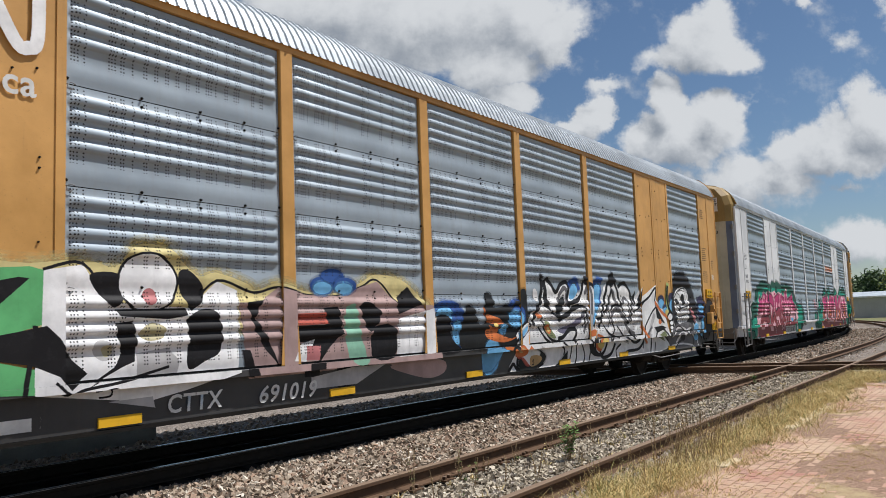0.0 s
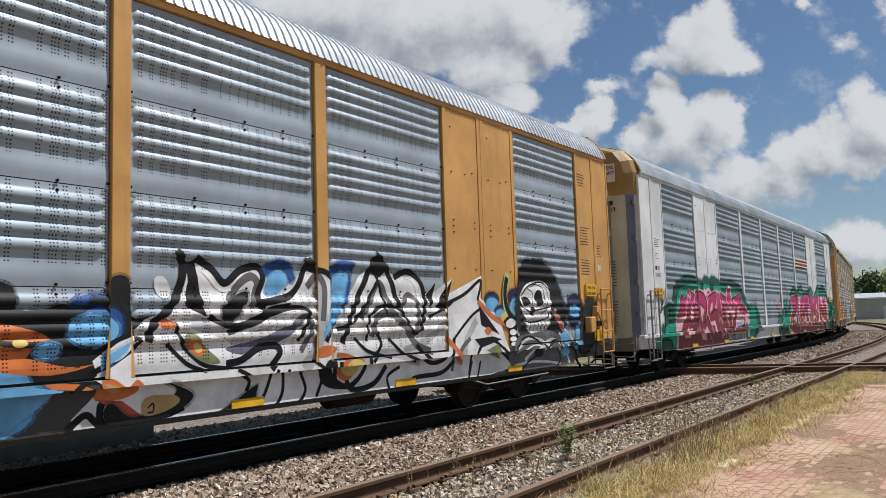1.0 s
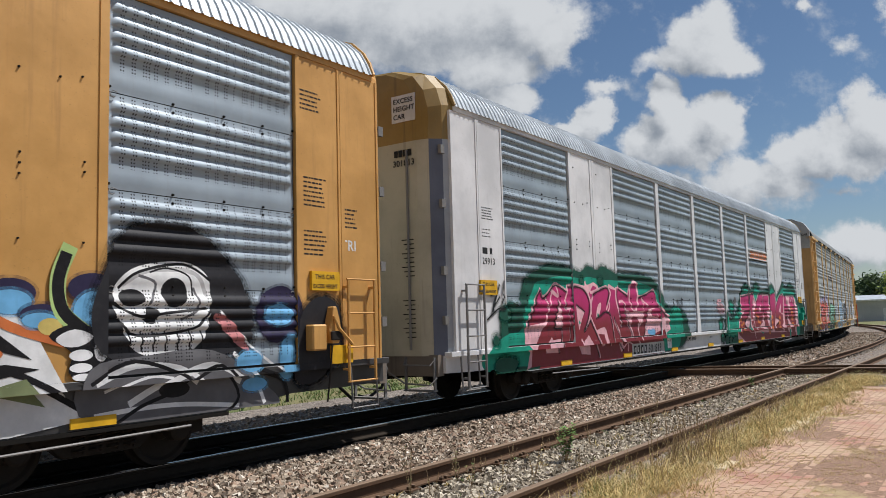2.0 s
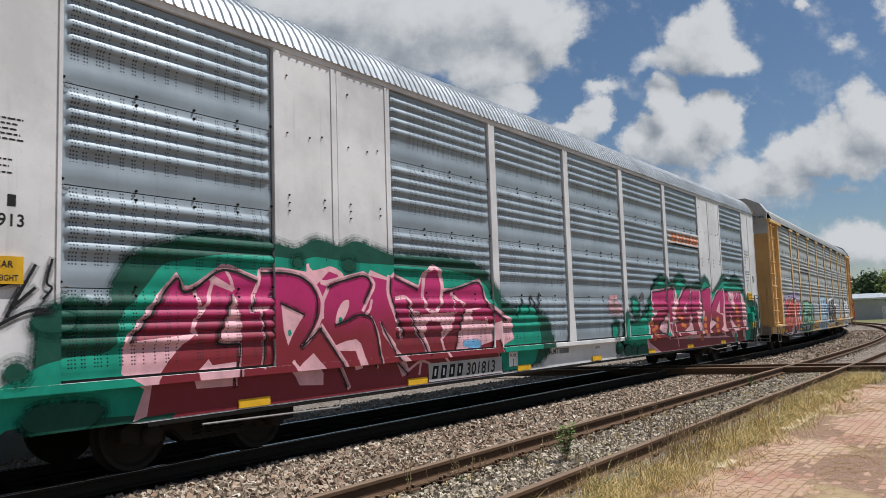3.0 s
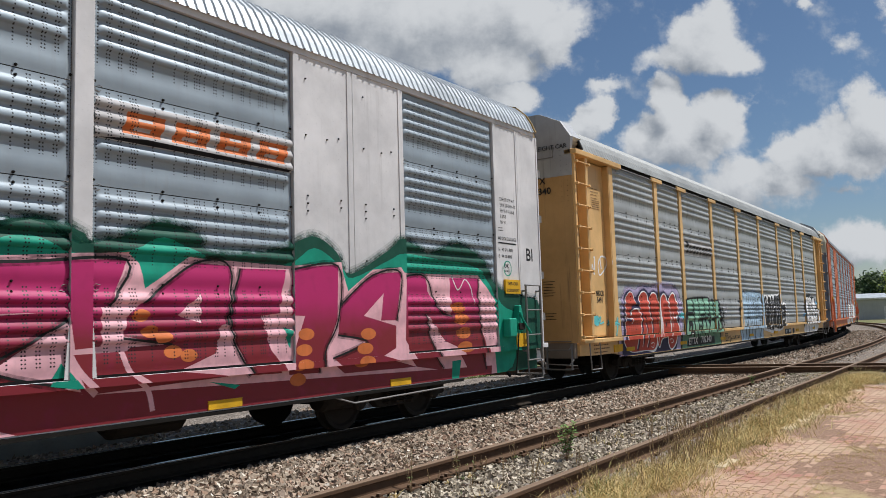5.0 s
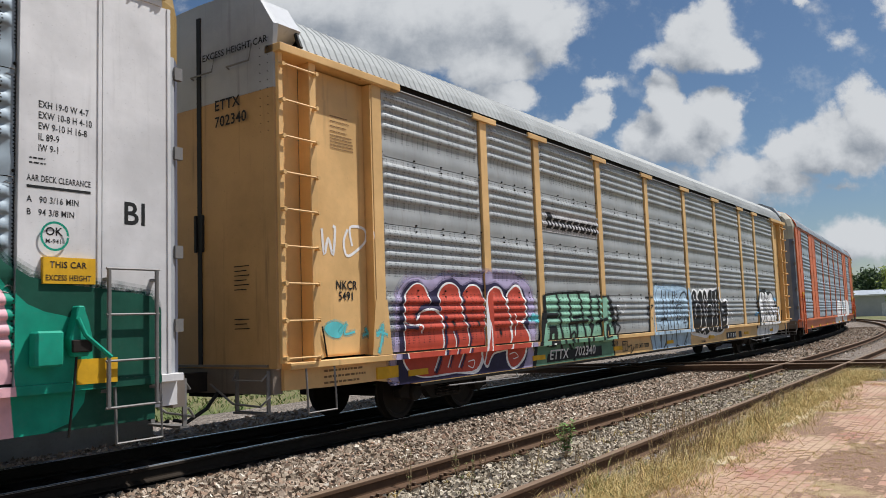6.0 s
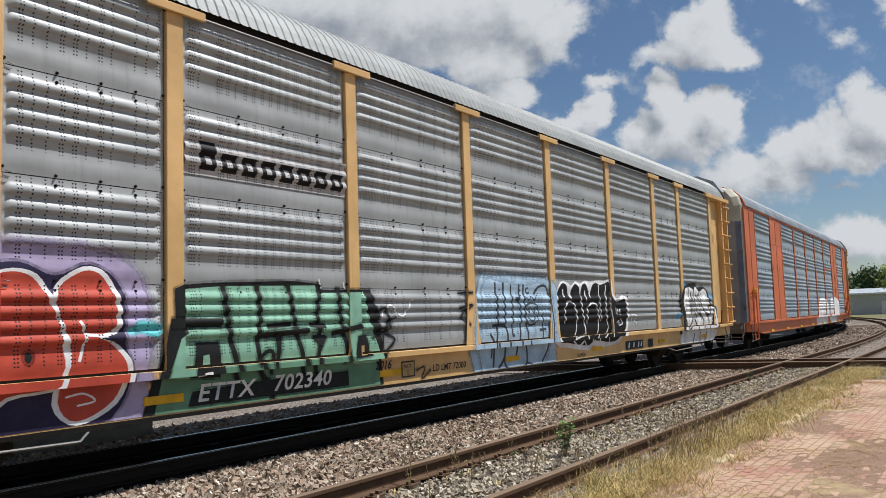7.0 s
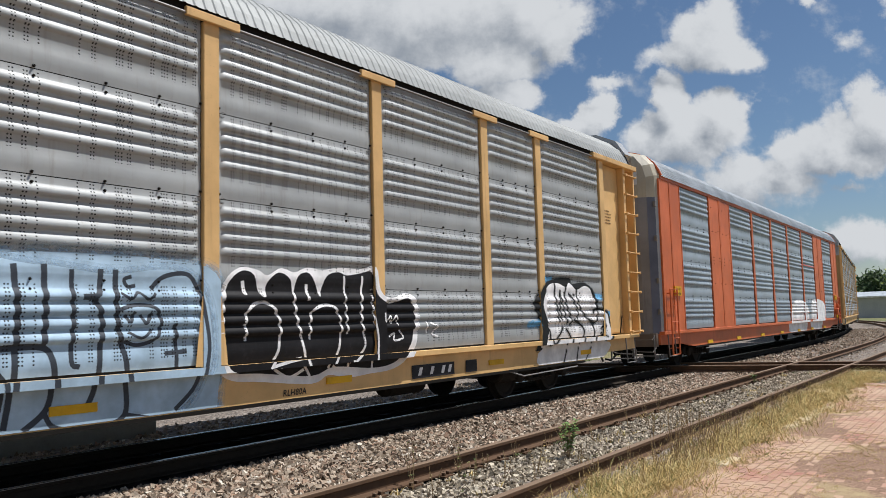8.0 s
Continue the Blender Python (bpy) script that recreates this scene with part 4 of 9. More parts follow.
    return car, Wall(car, panels, ((-13.44, -12.34), (12.34, 13.44)))


car_a, wall_a = rack_of_wide_plates(0, "autorack_car", "ochre autorack with galvanised side sheets and grey lettered graffiti", OCHRE, GALV, ROOF_STEEL, BLACK_SILL, CREAM, OCHRE)
car_b, wall_b = rack_of_wide_plates(1, "autorack_car", "white autorack with galvanised sheets and pink and green graffiti", WHITE, GALV_DULL, ROOF_STEEL, WHITE, CREAM, CAP_SHADED)
car_c, wall_c = rack_of_posts(2, "autorack_car", "tan yellow autorack with weathered sheets and bubble-letter graffiti", TAN, GALV_OLD, ROOF_OLD, TAN)
car_d, wall_d = rack_of_wide_plates(3, "autorack_car", "orange-red autorack with galvanised side sheets", RED, GALV, ROOF_STEEL, RED, GREY_DOOR, CREAM)
car_e, wall_e = rack_of_posts(4, "autorack_car", "tan autorack with bright pale sheets, far down the train", TAN, GALV, ROOF_OLD, TAN)
car_f, wall_f = rack_of_wide_plates(5, "autorack_car", "ochre autorack at the far end of the train", OCHRE, GALV, ROOF_STEEL, BLACK_SILL, CREAM, OCHRE)
CARS = [car_a, car_b, car_c, car_d, car_e, car_f]

# ---- ground and tracks ----
def strip(name, mat, label, category, off0, off1, z0, z1, s0=-60.0, s1=240.0, step=3.0, kind="structure"):
    """A band of ground along the main line between two offsets."""
    vs, fs = [], []
    n = int((s1 - s0) / step)
    for i in range(n + 1):
        s = s0 + i * step
        for off, z in ((off0, z0), (off1, z1)):
            p, _ = line_at(s, off)
            vs.append((p.x, p.y, z))
    for i in range(n):
        fs.append((2 * i, 2 * i + 2, 2 * i + 3, 2 * i + 1))
    return tagged(new(name, mesh_of(name, vs, fs, mat)), label, category, kind=kind)


def lawn_mat():
    mt, k, b = material("dry_grass_ground")
    at = where(k)
    a, c2, f = k.noise(at, 0.25, 6.0, 0.6), k.noise(at, 2.5, 6.0, 0.7), k.noise(at, 30.0, 4.0)
    c = k.mix(k.smooth(a, 0.35, 0.6), (0.10, 0.14, 0.035), (0.24, 0.20, 0.09))
    c = k.mix(k.m("MULTIPLY", k.smooth(c2, 0.45, 0.7), 0.6), c, (0.06, 0.09, 0.02))
    c = k.mix(k.m("MULTIPLY", f, 0.5), c, (0.05, 0.05, 0.02))
    k.put(b.inputs["Base Color"], c)
    b.inputs["Roughness"].default_value = 1.0
    bump(k, b, f, 0.6, 0.05)
    return mt


ground_z = -0.34
g = [(-3000, -3000, ground_z), (3000, -3000, ground_z), (3000, 3000, ground_z), (-3000, 3000, ground_z)]
tagged(new("ground", mesh_of("ground", g, [(0, 1, 2, 3)], lawn_mat())), "dry grass and earth beside the railway", "ground", kind="structure")
strip("ballast_main", BALLAST, "pale broken-stone ballast under the main line", "ballast", -2.9, 4.6, -0.215, -0.215)
# near-black strip laid in for the shade beneath the train
strip("oily_ballast", SHADED_BALLAST, "ballast coloured near-black as shade under the train, between and beside the running rails", "ballast", -1.12, 1.12, -0.205, -0.205)
strip("ballast_siding", BALLAST, "weedy stone ballast under the siding", "ballast", -5.55, -2.9, -0.115, -0.20)
strip("verge", EARTH, "strip of dry earth and weeds beside the siding", "verge", -6.25, -5.55, -0.125, -0.115, -20.0, 23.0)
strip("ballast_shoulder", BALLAST, "stone ballast spread beside the curved siding", "ballast", -9.5, -5.55, -0.28, -0.115, 20.0, 120.0)

RAIL = [(-0.0365, -0.004), (-0.030, 0.0), (0.030, 0.0), (0.0365, -0.004), (0.0365, -0.038), (0.009, -0.052), (0.009, -0.135), (0.074, -0.155), (0.074, -0.17),
        (-0.074, -0.17), (-0.074, -0.155), (-0.009, -0.135), (-0.009, -0.052), (-0.0365, -0.038)]


def rail_mesh(name, mat, where_at, s0, s1, step, cross=RAIL):
    """A rail swept along a path: where_at(s) gives a point and a heading."""
    vs, fs, n = [], [], len(cross)
    count = max(1, int((s1 - s0) / step))
    for i in range(count + 1):
        p, th = where_at(s0 + (s1 - s0) * i / count)
        for u, z in cross:
            vs.append((p.x - u * math.sin(th), p.y + u * math.cos(th), p.z + z))
    for i in range(count):
        for j in range(n):
            fs.append((i * n + j, i * n + (j + 1) % n, (i + 1) * n + (j + 1) % n, (i + 1) * n + j))
    return mesh_of(name, vs, fs, mat)


SIDING_OFF = -4.44


def siding_at(off):
    def at(s):
        p, th = line_at(s, SIDING_OFF + off)
        p.z = 0.035
        return p, th
    return at


main_track = thing("main_track", "running track with worn bright rail heads", "railway track", kind="structure")
siding = thing("siding_track", "rusty siding track on weedy ballast", "railway track", kind="structure")
crossing = thing("crossing_track", "rusty track crossing both lines on the level", "railway track", kind="structure")
for y in (-0.753, 0.753):
    part("rail", rail_mesh("rail", RAIL_MAIN, lambda s: line_at(s, y), -40, 200, 2.0), RAIL_MAIN, main_track)
    part("rail", rail_mesh("rail", RAIL_SIDE, siding_at(y), -40, 200, 2.0), RAIL_SIDE, siding)


CROSS_AT, CROSS_WAY = Vector((23.55, -2.0, 0.03)), Vector((0.30, -1.0, 0)).normalized()


def crossing_at(off):
    th = math.atan2(CROSS_WAY.y, CROSS_WAY.x)
    side = Vector((-math.sin(th), math.cos(th), 0))

    def at(s):
        return CROSS_AT + CROSS_WAY * s + side * off, th
    return at


for y in (-0.753, 0.753):
    part("rail", rail_mesh("rail", RAIL_SIDE, crossing_at(y), -30, 30, 10), RAIL_SIDE, crossing)
    guard = [(u * 0.9, z + 0.004) for u, z in RAIL]
    part("guard_rail", rail_mesh("guard_rail", RAIL_SIDE, crossing_at(y * 0.84), -6.5, 7.0, 14, guard), RAIL_SIDE, crossing)

def tie_blank():
    bm = boxes((-0.115, 0.115, -1.3, 1.3, -0.17, 0.0))
    bmesh.ops.bevel(bm, geom=bm.edges[:], offset=0.012, segments=1, affect="EDGES")
    me = bpy.data.meshes.new("tie")
    bm.to_mesh(me)
    bm.free()
    me.materials.append(TIE)
    return me


TIE_MESH = tie_blank()
rng = random.Random(5)
for parent, off, zt, s0, s1, gap in ((main_track, 0.0, -0.19, 2.0, 60.0, 0.54), (siding, SIDING_OFF, -0.165, 4.0, 60.0, 0.56)):
    s = s0
    while s < s1:
        p, th = line_at(s, off)
        ob = part("tie", TIE_MESH, TIE, parent)
        ob.location, ob.rotation_euler = (p.x, p.y, zt), (0, 0, th + rng.uniform(-0.03, 0.03))
        s += gap + rng.uniform(-0.03, 0.03)


def spike_mesh():
    bm = boxes((-0.09, 0.09, -0.16, 0.16, -0.02, 0.0))
    for x, y in ((-0.05, 0.095), (0.05, -0.095), (0.05, 0.11), (-0.05, -0.11)):
        box(bm, x - 0.013, x + 0.013, y - 0.02, y + 0.02, 0.0, 0.032)
    me = bpy.data.meshes.new("tie_plate")
    bm.to_mesh(me)
    bm.free()
    me.materials.append(RAIL_SIDE)
    return me


PLATE_MESH = spike_mesh()
s = 4.2
while s < 26:
    for y in (-0.753, 0.753):
        p, th = line_at(s, SIDING_OFF + y)
        ob = part("tie_plate", PLATE_MESH, RAIL_SIDE, siding)
        ob.location, ob.rotation_euler = (p.x, p.y, -0.128), (0, 0, th)
    s += 0.56


def stones(name, count, area, size, mat, label, seed, lift=0.0, keep=None):
    """Broken stone scattered over a stretch along the line: area is s0, s1, off0, off1, z0, z1."""
    rg = np.random.default_rng(seed)
    s0, s1, o0, o1, z0, z1 = area
    base = np.array([(x, y, z) for x in (-0.72, 0.72) for y in (-0.72, 0.72) for z in (-0.72, 0.72)], float)
    tri = np.array([(0, 1, 3, 2), (4, 6, 7, 5), (0, 4, 5, 1), (2, 3, 7, 6), (0, 2, 6, 4), (1, 5, 7, 3)])
    s = s0 + (s1 - s0) * rg.random(count) ** 1.35
    f = rg.random(count)
    off = o0 + (o1 - o0) * f
    z = z0 + (z1 - z0) * f + lift
    pos = np.empty((count, 3))
    for i in range(count):
        p, _ = line_at(s[i], off[i])
        pos[i] = p.x, p.y, z[i]
    r = size * rg.uniform(0.5, 1.35, (count, 1, 1))
    v = base[None] * rg.uniform(0.6, 1.15, (count, 8, 1)) * np.array([1.1, 0.85, 0.62])[None, None]
    v = v + rg.normal(0, 0.13, (count, 8, 3))
    q = rg.normal(size=(count, 4))
    q /= np.linalg.norm(q, axis=1)[:, None]
    a, b, c, d = q.T
    rot = np.stack([np.stack([1 - 2 * (c * c + d * d), 2 * (b * c - a * d), 2 * (b * d + a * c)], 1),
                    np.stack([2 * (b * c + a * d), 1 - 2 * (b * b + d * d), 2 * (c * d - a * b)], 1),
                    np.stack([2 * (b * d - a * c), 2 * (c * d + a * b), 1 - 2 * (b * b + c * c)], 1)], 1)
    v = np.einsum("nij,nkj->nki", rot, v) * r + pos[:, None]
    faces = (tri[None] + 8 * np.arange(count)[:, None, None]).reshape(-1, 4)
    me = bpy.data.meshes.new(name)
    me.from_pydata(v.reshape(-1, 3), [], faces)
    me.materials.append(mat)
    return tagged(new(name, me), label, "ballast", kind="stuff")


stones("ballast_stones", 26000, (2.5, 30.0, -3.62, -1.06, -0.195, -0.205), 0.041, STONE, "loose broken ballast stones between the tracks", 11, 0.008)
stones("ballast_stones", 9000, (4.0, 24.0, -5.1, -3.75, -0.135, -0.165), 0.031, STONE_GREY, "pale grey ballast stones between the siding rails", 12, 0.004)
stones("ballast_stones", 5000, (4.0, 34.0, 1.0, 3.4, -0.21, -0.21), 0.036, STONE, "ballast stones behind the main line", 13)
stones("ballast_stones", 7000, (27.0, 75.0, -6.5, -1.0, -0.18, -0.20), 0.05, STONE, "ballast stones round the curve", 14)

# low concrete wall beyond the main line
wall_bm = boxes((-14.0, 7.95, 2.65, 2.95, -0.34, 0.75))
tagged(new("concrete_wall", None), "low grey concrete wall behind the track", "wall", kind="structure")
part("wall_body", wall_bm, CONCRETE, bpy.data.objects["concrete_wall"], bevel=0.02)
part("coping", boxes((-14.0, 7.99, 2.60, 3.0, 0.752, 0.84)), CONCRETE, bpy.data.objects["concrete_wall"], bevel=0.015)


# ---- motion ----
def motions():
    steps = [SECONDS * i / 32 for i in range(33)]
    for i, car in enumerate(CARS):
        walk(car, [(t, car_pose(i, t)) for t in steps])
    turns = [SECONDS * i / 120 for i in range(121)]
    for car, sets in SPINNERS:
        for ws, x in sets:
            walk(ws, [(t, Matrix.Translation((x, 0, 0.425)) @ Matrix.Rotation(-gone(t) / 0.425, 4, "Y")) for t in turns])



# ---- graffiti and lettering on the cars ----
def overspray(name, colour, cover):
    """The thin mist of paint round a sprayed shape."""
    mt, k, b = material(name)
    at = where(k)
    k.put(b.inputs["Base Color"], (*colour, 1))
    k.put(b.inputs["Alpha"], k.m("MULTIPLY", k.smooth(k.noise(at, 9.0, 6.0, 0.7), 0.25, 0.75), 2 * cover, clamp=True))
    b.inputs["Roughness"].default_value = 0.7
    b.inputs["Specular IOR Level"].default_value = 0.1
    return mt


def grown(pts, by):
    """An outline moved outwards by some width."""
    n = len(pts)
    area = sum(pts[i][0] * pts[(i + 1) % n][1] - pts[(i + 1) % n][0] * pts[i][1] for i in range(n))
    side = by if area > 0 else -by
    out = []
    for i in range(n):
        d = Vector(pts[(i + 1) % n]) - Vector(pts[i - 1])
        if d.length > 1e-5:
            d.normalize()
            out.append((pts[i][0] + d.y * side, pts[i][1] - d.x * side))
    return out


MISTS = {}
WIDE_MIST = (S_HALO, S_PINE, S_LAV, S_BLUEPALE, S_HOOD, S_BLUSHB)
for mat, colour in ((S_HALO, (0.62, 0.52, 0.24)), (S_PINE, (0.009, 0.075, 0.048)), (S_LAV, (0.40, 0.34, 0.50)), (S_BLUEPALE, (0.40, 0.54, 0.66)), (S_HOOD, (0.022, 0.021, 0.024)),
                    (S_DARK, (0.013, 0.014, 0.014)), (S_SKY, (0.16, 0.42, 0.68)), (S_BLUE, (0.025, 0.075, 0.25)), (S_BLUSHB, (0.50, 0.30, 0.32)), (S_NAVY, (0.028, 0.022, 0.06)), (S_CYAN, (0.12, 0.55, 0.58))):
    MISTS[mat.name] = [(by, overspray(mat.name + "_mist", colour, cover)) for by, cover in (((0.10, 0.16), (0.065, 0.24), (0.03, 0.36)) if mat in WIDE_MIST else ((0.03, 0.30),))]


def patch(wall, mat, pts):
    for by, mist in MISTS.get(mat.name, ()):
        wall.lay("overspray", [[(min(max(x, -13.72), 13.72), max(z, 0.60)) for x, z in grown(pts, by)]], mist)
    wall.lay("graffiti_patch", [[(min(max(x, -13.72), 13.72), max(z, 0.60)) for x, z in pts]], mat)


def blob(wall, mat, pts):
    patch(wall, mat, round_off(pts))


def disc(wall, mat, x, z, rx, rz):
    patch(wall, mat, [(x + rx * math.cos(math.pi * q / 12), z + rz * math.sin(math.pi * q / 12)) for q in range(24)])


def line(wall, mat, wide, pts):
    patch(wall, mat, stroke(pts, wide))


blob(wall_a, S_HALO, [(-8.06, 2.18), (-7.52, 2.2), (-6.98, 2.26), (-6.64, 2.2), (-6.47, 2.39), (-6.28, 2.46), (-6.01, 2.42), (-5.8, 2.26), (-5.61, 2.13), (-5.38, 2.18), (-4.93, 2.06), (-4.8, 1.99), (-4.44, 2.08), (-4, 1.99), (-3.48, 1.96), (-2.91, 2.12), (-2.6, 2.24), (-2.09, 2.2), (-1.69, 2.02), (-1.35, 1.74), (-1.36, 1.46), (-3.39, 1.51), (-7.25, 1.6), (-8.05, 1.72)])
patch(wall_a, S_GREEN, [(-8.06, 2.13), (-7.52, 2.17), (-7.39, 2.14), (-7.4, 1.63), (-7.76, 1.53), (-8.04, 1.49)])
patch(wall_a, S_GREEN, [(-8.04, 1.37), (-7.45, 1.22), (-7.46, 0.99), (-8.04, 1.03)])
patch(wall_a, S_WHITE, [(-7.39, 2.14), (-6.98, 2.21), (-6.74, 1.84), (-5.73, 1.78), (-5.38, 2.08), (-5.08, 1.98), (-5.07, 1.03), (-5.73, 0.89), (-6.22, 0.81), (-7.46, 0.98), (-7.46, 1.22), (-7.4, 1.63)])
blob(wall_a, S_BLACK, [(-6.92, 2.11), (-6.6, 2.13), (-6.54, 1.93), (-6.64, 1.79), (-6.77, 1.87)])
blob(wall_a, S_BLACK, [(-5.89, 2.16), (-5.74, 2.19), (-5.55, 1.97), (-5.71, 1.76), (-5.86, 1.94)])
disc(wall_a, S_BLACK, -6.26, 2.05, 0.37, 0.325)
disc(wall_a, S_WHITE, -6.26, 2.05, 0.34, 0.3)
disc(wall_a, S_ROSE, -6.25, 1.9, 0.085, 0.09)
patch(wall_a, S_BLACK, [(-6.64, 1.77), (-5.8, 1.78), (-5.79, 1.7), (-6.02, 1.66), (-6.6, 1.7)])
patch(wall_a, S_BLACK, [(-8.04, 1.5), (-7.46, 1.6), (-7.35, 1.62), (-7.22, 1.5), (-7.08, 1.28), (-6.93, 1.15), (-7.11, 1), (-7.22, 1.14), (-7.49, 1.26), (-8.04, 1.36)])
patch(wall_a, S_BLACK, [(-8.05, 1.98), (-7.62, 2.07), (-7.52, 2.06), (-7.77, 1.83), (-8.05, 1.76)])
patch(wall_a, S_BLACK, [(-6.64, 1.63), (-6.45, 1.65), (-6.4, 1.47), (-6.42, 1.24), (-6.58, 1.18), (-6.97, 0.99), (-6.64, 1.2), (-6.57, 1.33), (-6.62, 1.48)])
blob(wall_a, S_BLACK, [(-5.79, 1.65), (-5.64, 1.75), (-5.44, 1.76), (-5.33, 1.62), (-5.33, 1.3), (-5.55, 1.19), (-5.73, 1.11), (-5.79, 1.2), (-5.76, 1.44)])
blob(wall_a, S_GREY, [(-6.88, 1.43), (-6.79, 1.47), (-6.67, 1.41), (-6.64, 1.31), (-6.76, 1.26), (-6.86, 1.32)])
blob(wall_a, S_TAN, [(-6.79, 1.4), (-6.7, 1.41), (-6.67, 1.34), (-6.75, 1.3)])
blob(wall_a, S_TAN, [(-6.37, 1.55), (-6.22, 1.63), (-6.07, 1.57), (-6.09, 1.47), (-6.26, 1.44), (-6.36, 1.48)])
patch(wall_a, S_GREY, [(-6.4, 1.32), (-6.02, 1.36), (-5.88, 1.21), (-5.91, 1.08), (-6.39, 1.09)])
patch(wall_a, S_GREY, [(-6.67, 0.85), (-6.16, 0.86), (-6.13, 0.74), (-6.22, 0.76)])
line(wall_a, S_BLACK, 0.03, [(-7.25, 1.08), (-7.11, 0.96), (-6.97, 1), (-6.55, 1.05), (-6.02, 1.16)])
line(wall_a, S_BLACK, 0.02, [(-6.79, 0.96), (-6.64, 0.98), (-6.64, 0.91), (-6.76, 0.9)])
line(wall_a, S_BLACK, 0.05, [(-7.46, 1.61), (-7.5, 1.3), (-7.55, 1)])
line(wall_a, S_BLACK, 0.03, [(-7.39, 2.15), (-6.98, 2.22), (-6.72, 1.83)])
line(wall_a, S_BLACK, 0.03, [(-5.73, 1.76), (-5.38, 2.09), (-4.84, 1.96), (-4.44, 2.03), (-3.95, 1.94), (-3.37, 1.93), (-2.91, 2.06), (-2.57, 2.16), (-2.11, 1.81)])
patch(wall_a, S_BLUSH, [(-5.08, 1.84), (-4.76, 1.84), (-4.44, 2.03), (-3.95, 1.94), (-3.37, 1.93), (-2.91, 2.06), (-2.57, 2.14), (-2.11, 1.81), (-1.27, 1.8), (-1.2, 1.63), (-1.06, 0.92), (-0.95, 0.74), (-1.62, 0.74), (-2.22, 0.95), (-2.95, 0.99), (-3.41, 0.95), (-3.98, 0.94), (-4.55, 0.94), (-4.86, 0.94), (-5.01, 1.42)])
patch(wall_a, S_BLACK, [(-4.96, 1.84), (-4.7, 1.87), (-4.83, 1.66), (-4.61, 1.39), (-4.44, 1.07), (-4.65, 1.26), (-4.83, 1.51)])
patch(wall_a, S_BLACK, [(-4.17, 1.55), (-3.66, 1.55), (-3.66, 1.77), (-3.38, 1.79), (-3.3, 1.43), (-3.59, 1.23), (-3.72, 1.08), (-3.87, 1.14), (-3.9, 1.32), (-4.14, 1.35)])
blob(wall_a, S_BLACK, [(-2.95, 1.79), (-2.74, 1.84), (-2.49, 1.68), (-2.75, 1.43)])
blob(wall_a, S_BLACK, [(-2.7, 1.43), (-2.45, 1.53), (-2.17, 1.46), (-2.18, 1.09), (-2.67, 1.05)])
patch(wall_a, S_BLACK, [(-2.13, 1.91), (-1.87, 2.08), (-1.53, 1.81), (-2.12, 1.67)])
patch(wall_a, S_RED, [(-4.15, 1.7), (-3.64, 1.71), (-3.59, 1.56), (-4.15, 1.55)])
blob(wall_a, S_MINT, [(-3.25, 1.73), (-3.04, 1.81), (-2.94, 1.42), (-2.81, 1.02), (-3.13, 1.03), (-3.25, 1.41)])
patch(wall_a, S_WHITE, [(-3.82, 1.37), (-3.98, 1.09), (-4.22, 1.11), (-4.12, 1.31)])
patch(wall_a, S_ROSE, [(-3.97, 1.29), (-3.72, 1.28), (-3.74, 1.1), (-3.98, 1.11)])
patch(wall_a, S_WHITE, [(-2.12, 1.6), (-1.2, 1.76), (-1.21, 1.06), (-2.15, 1.05)])
patch(wall_a, S_BLACK, [(-5.02, 1.29), (-4.9, 1.28), (-4.77, 0.95), (-4.95, 0.97)])
patch(wall_a, S_BLACK, [(-3.35, 0.98), (-3.05, 0.98), (-3.08, 0.66), (-3.33, 0.68)])
patch(wall_a, S_BLACK, [(-3.95, 1.06), (-3.67, 1.06), (-3.68, 0.89), (-3.95, 0.89)])
blob(wall_a, S_BLUSH, [(-2.22, 0.92), (-1.6, 0.99), (-0.89, 0.93), (-0.87, 0.75), (-1.29, 0.68), (-1.89, 0.8)])
patch(wall_a, S_GREY, [(-3.05, 0.96), (-2.34, 0.96), (-2.96, 0.73), (-3.84, 0.73), (-3.83, 0.88)])
disc(wall_a, S_BLUE, -3.67, 2.06, 0.23, 0.12)
disc(wall_a, S_SKY, -3.67, 2.03, 0.17, 0.08)
disc(wall_a, S_BLUE, -3.47, 2.2, 0.22, 0.09)
disc(wall_a, S_BLUE, -3.23, 2.07, 0.225, 0.11)
disc(wall_a, S_SKY, -3.26, 2.03, 0.17, 0.07)
blob(wall_a, S_BLUE, [(-1.22, 1.8), (-0.88, 1.88), (-0.53, 1.8), (-0.35, 1.57), (-0.41, 1.16), (-0.68, 1.13), (-0.75, 1.53), (-1.13, 1.63)])
blob(wall_a, S_SKY, [(-1.17, 1.72), (-0.81, 1.76), (-0.77, 1.58), (-1.08, 1.61)])
blob(wall_a, S_SKY, [(-0.7, 1.49), (-0.46, 1.51), (-0.48, 1.21), (-0.67, 1.2)])
blob(wall_a, S_BLACK, [(-1.18, 1.58), (-0.82, 1.62), (-0.73, 1.26), (-0.49, 1.07), (-1.12, 1.06)])
disc(wall_a, S_DARK, 0.41, 1.85, 0.125, 0.15)
blob(wall_a, S_DARK, [(-0.32, 1.76), (-0.07, 1.73), (0.09, 1.47), (0.64, 1.6), (1.32, 1.54), (1.49, 1.08), (0.06, 1.04), (-0.53, 1.16)])
disc(wall_a, S_BLUE, 1.35, 1.75, 0.33, 0.165)
disc(wall_a, S_SKY, 1.33, 1.61, 0.245, 0.165)
blob(wall_a, S_ORANGE, [(0.2, 1.75), (0.51, 1.75), (0.73, 1.45), (0.52, 1.26), (0.3, 1.51)])
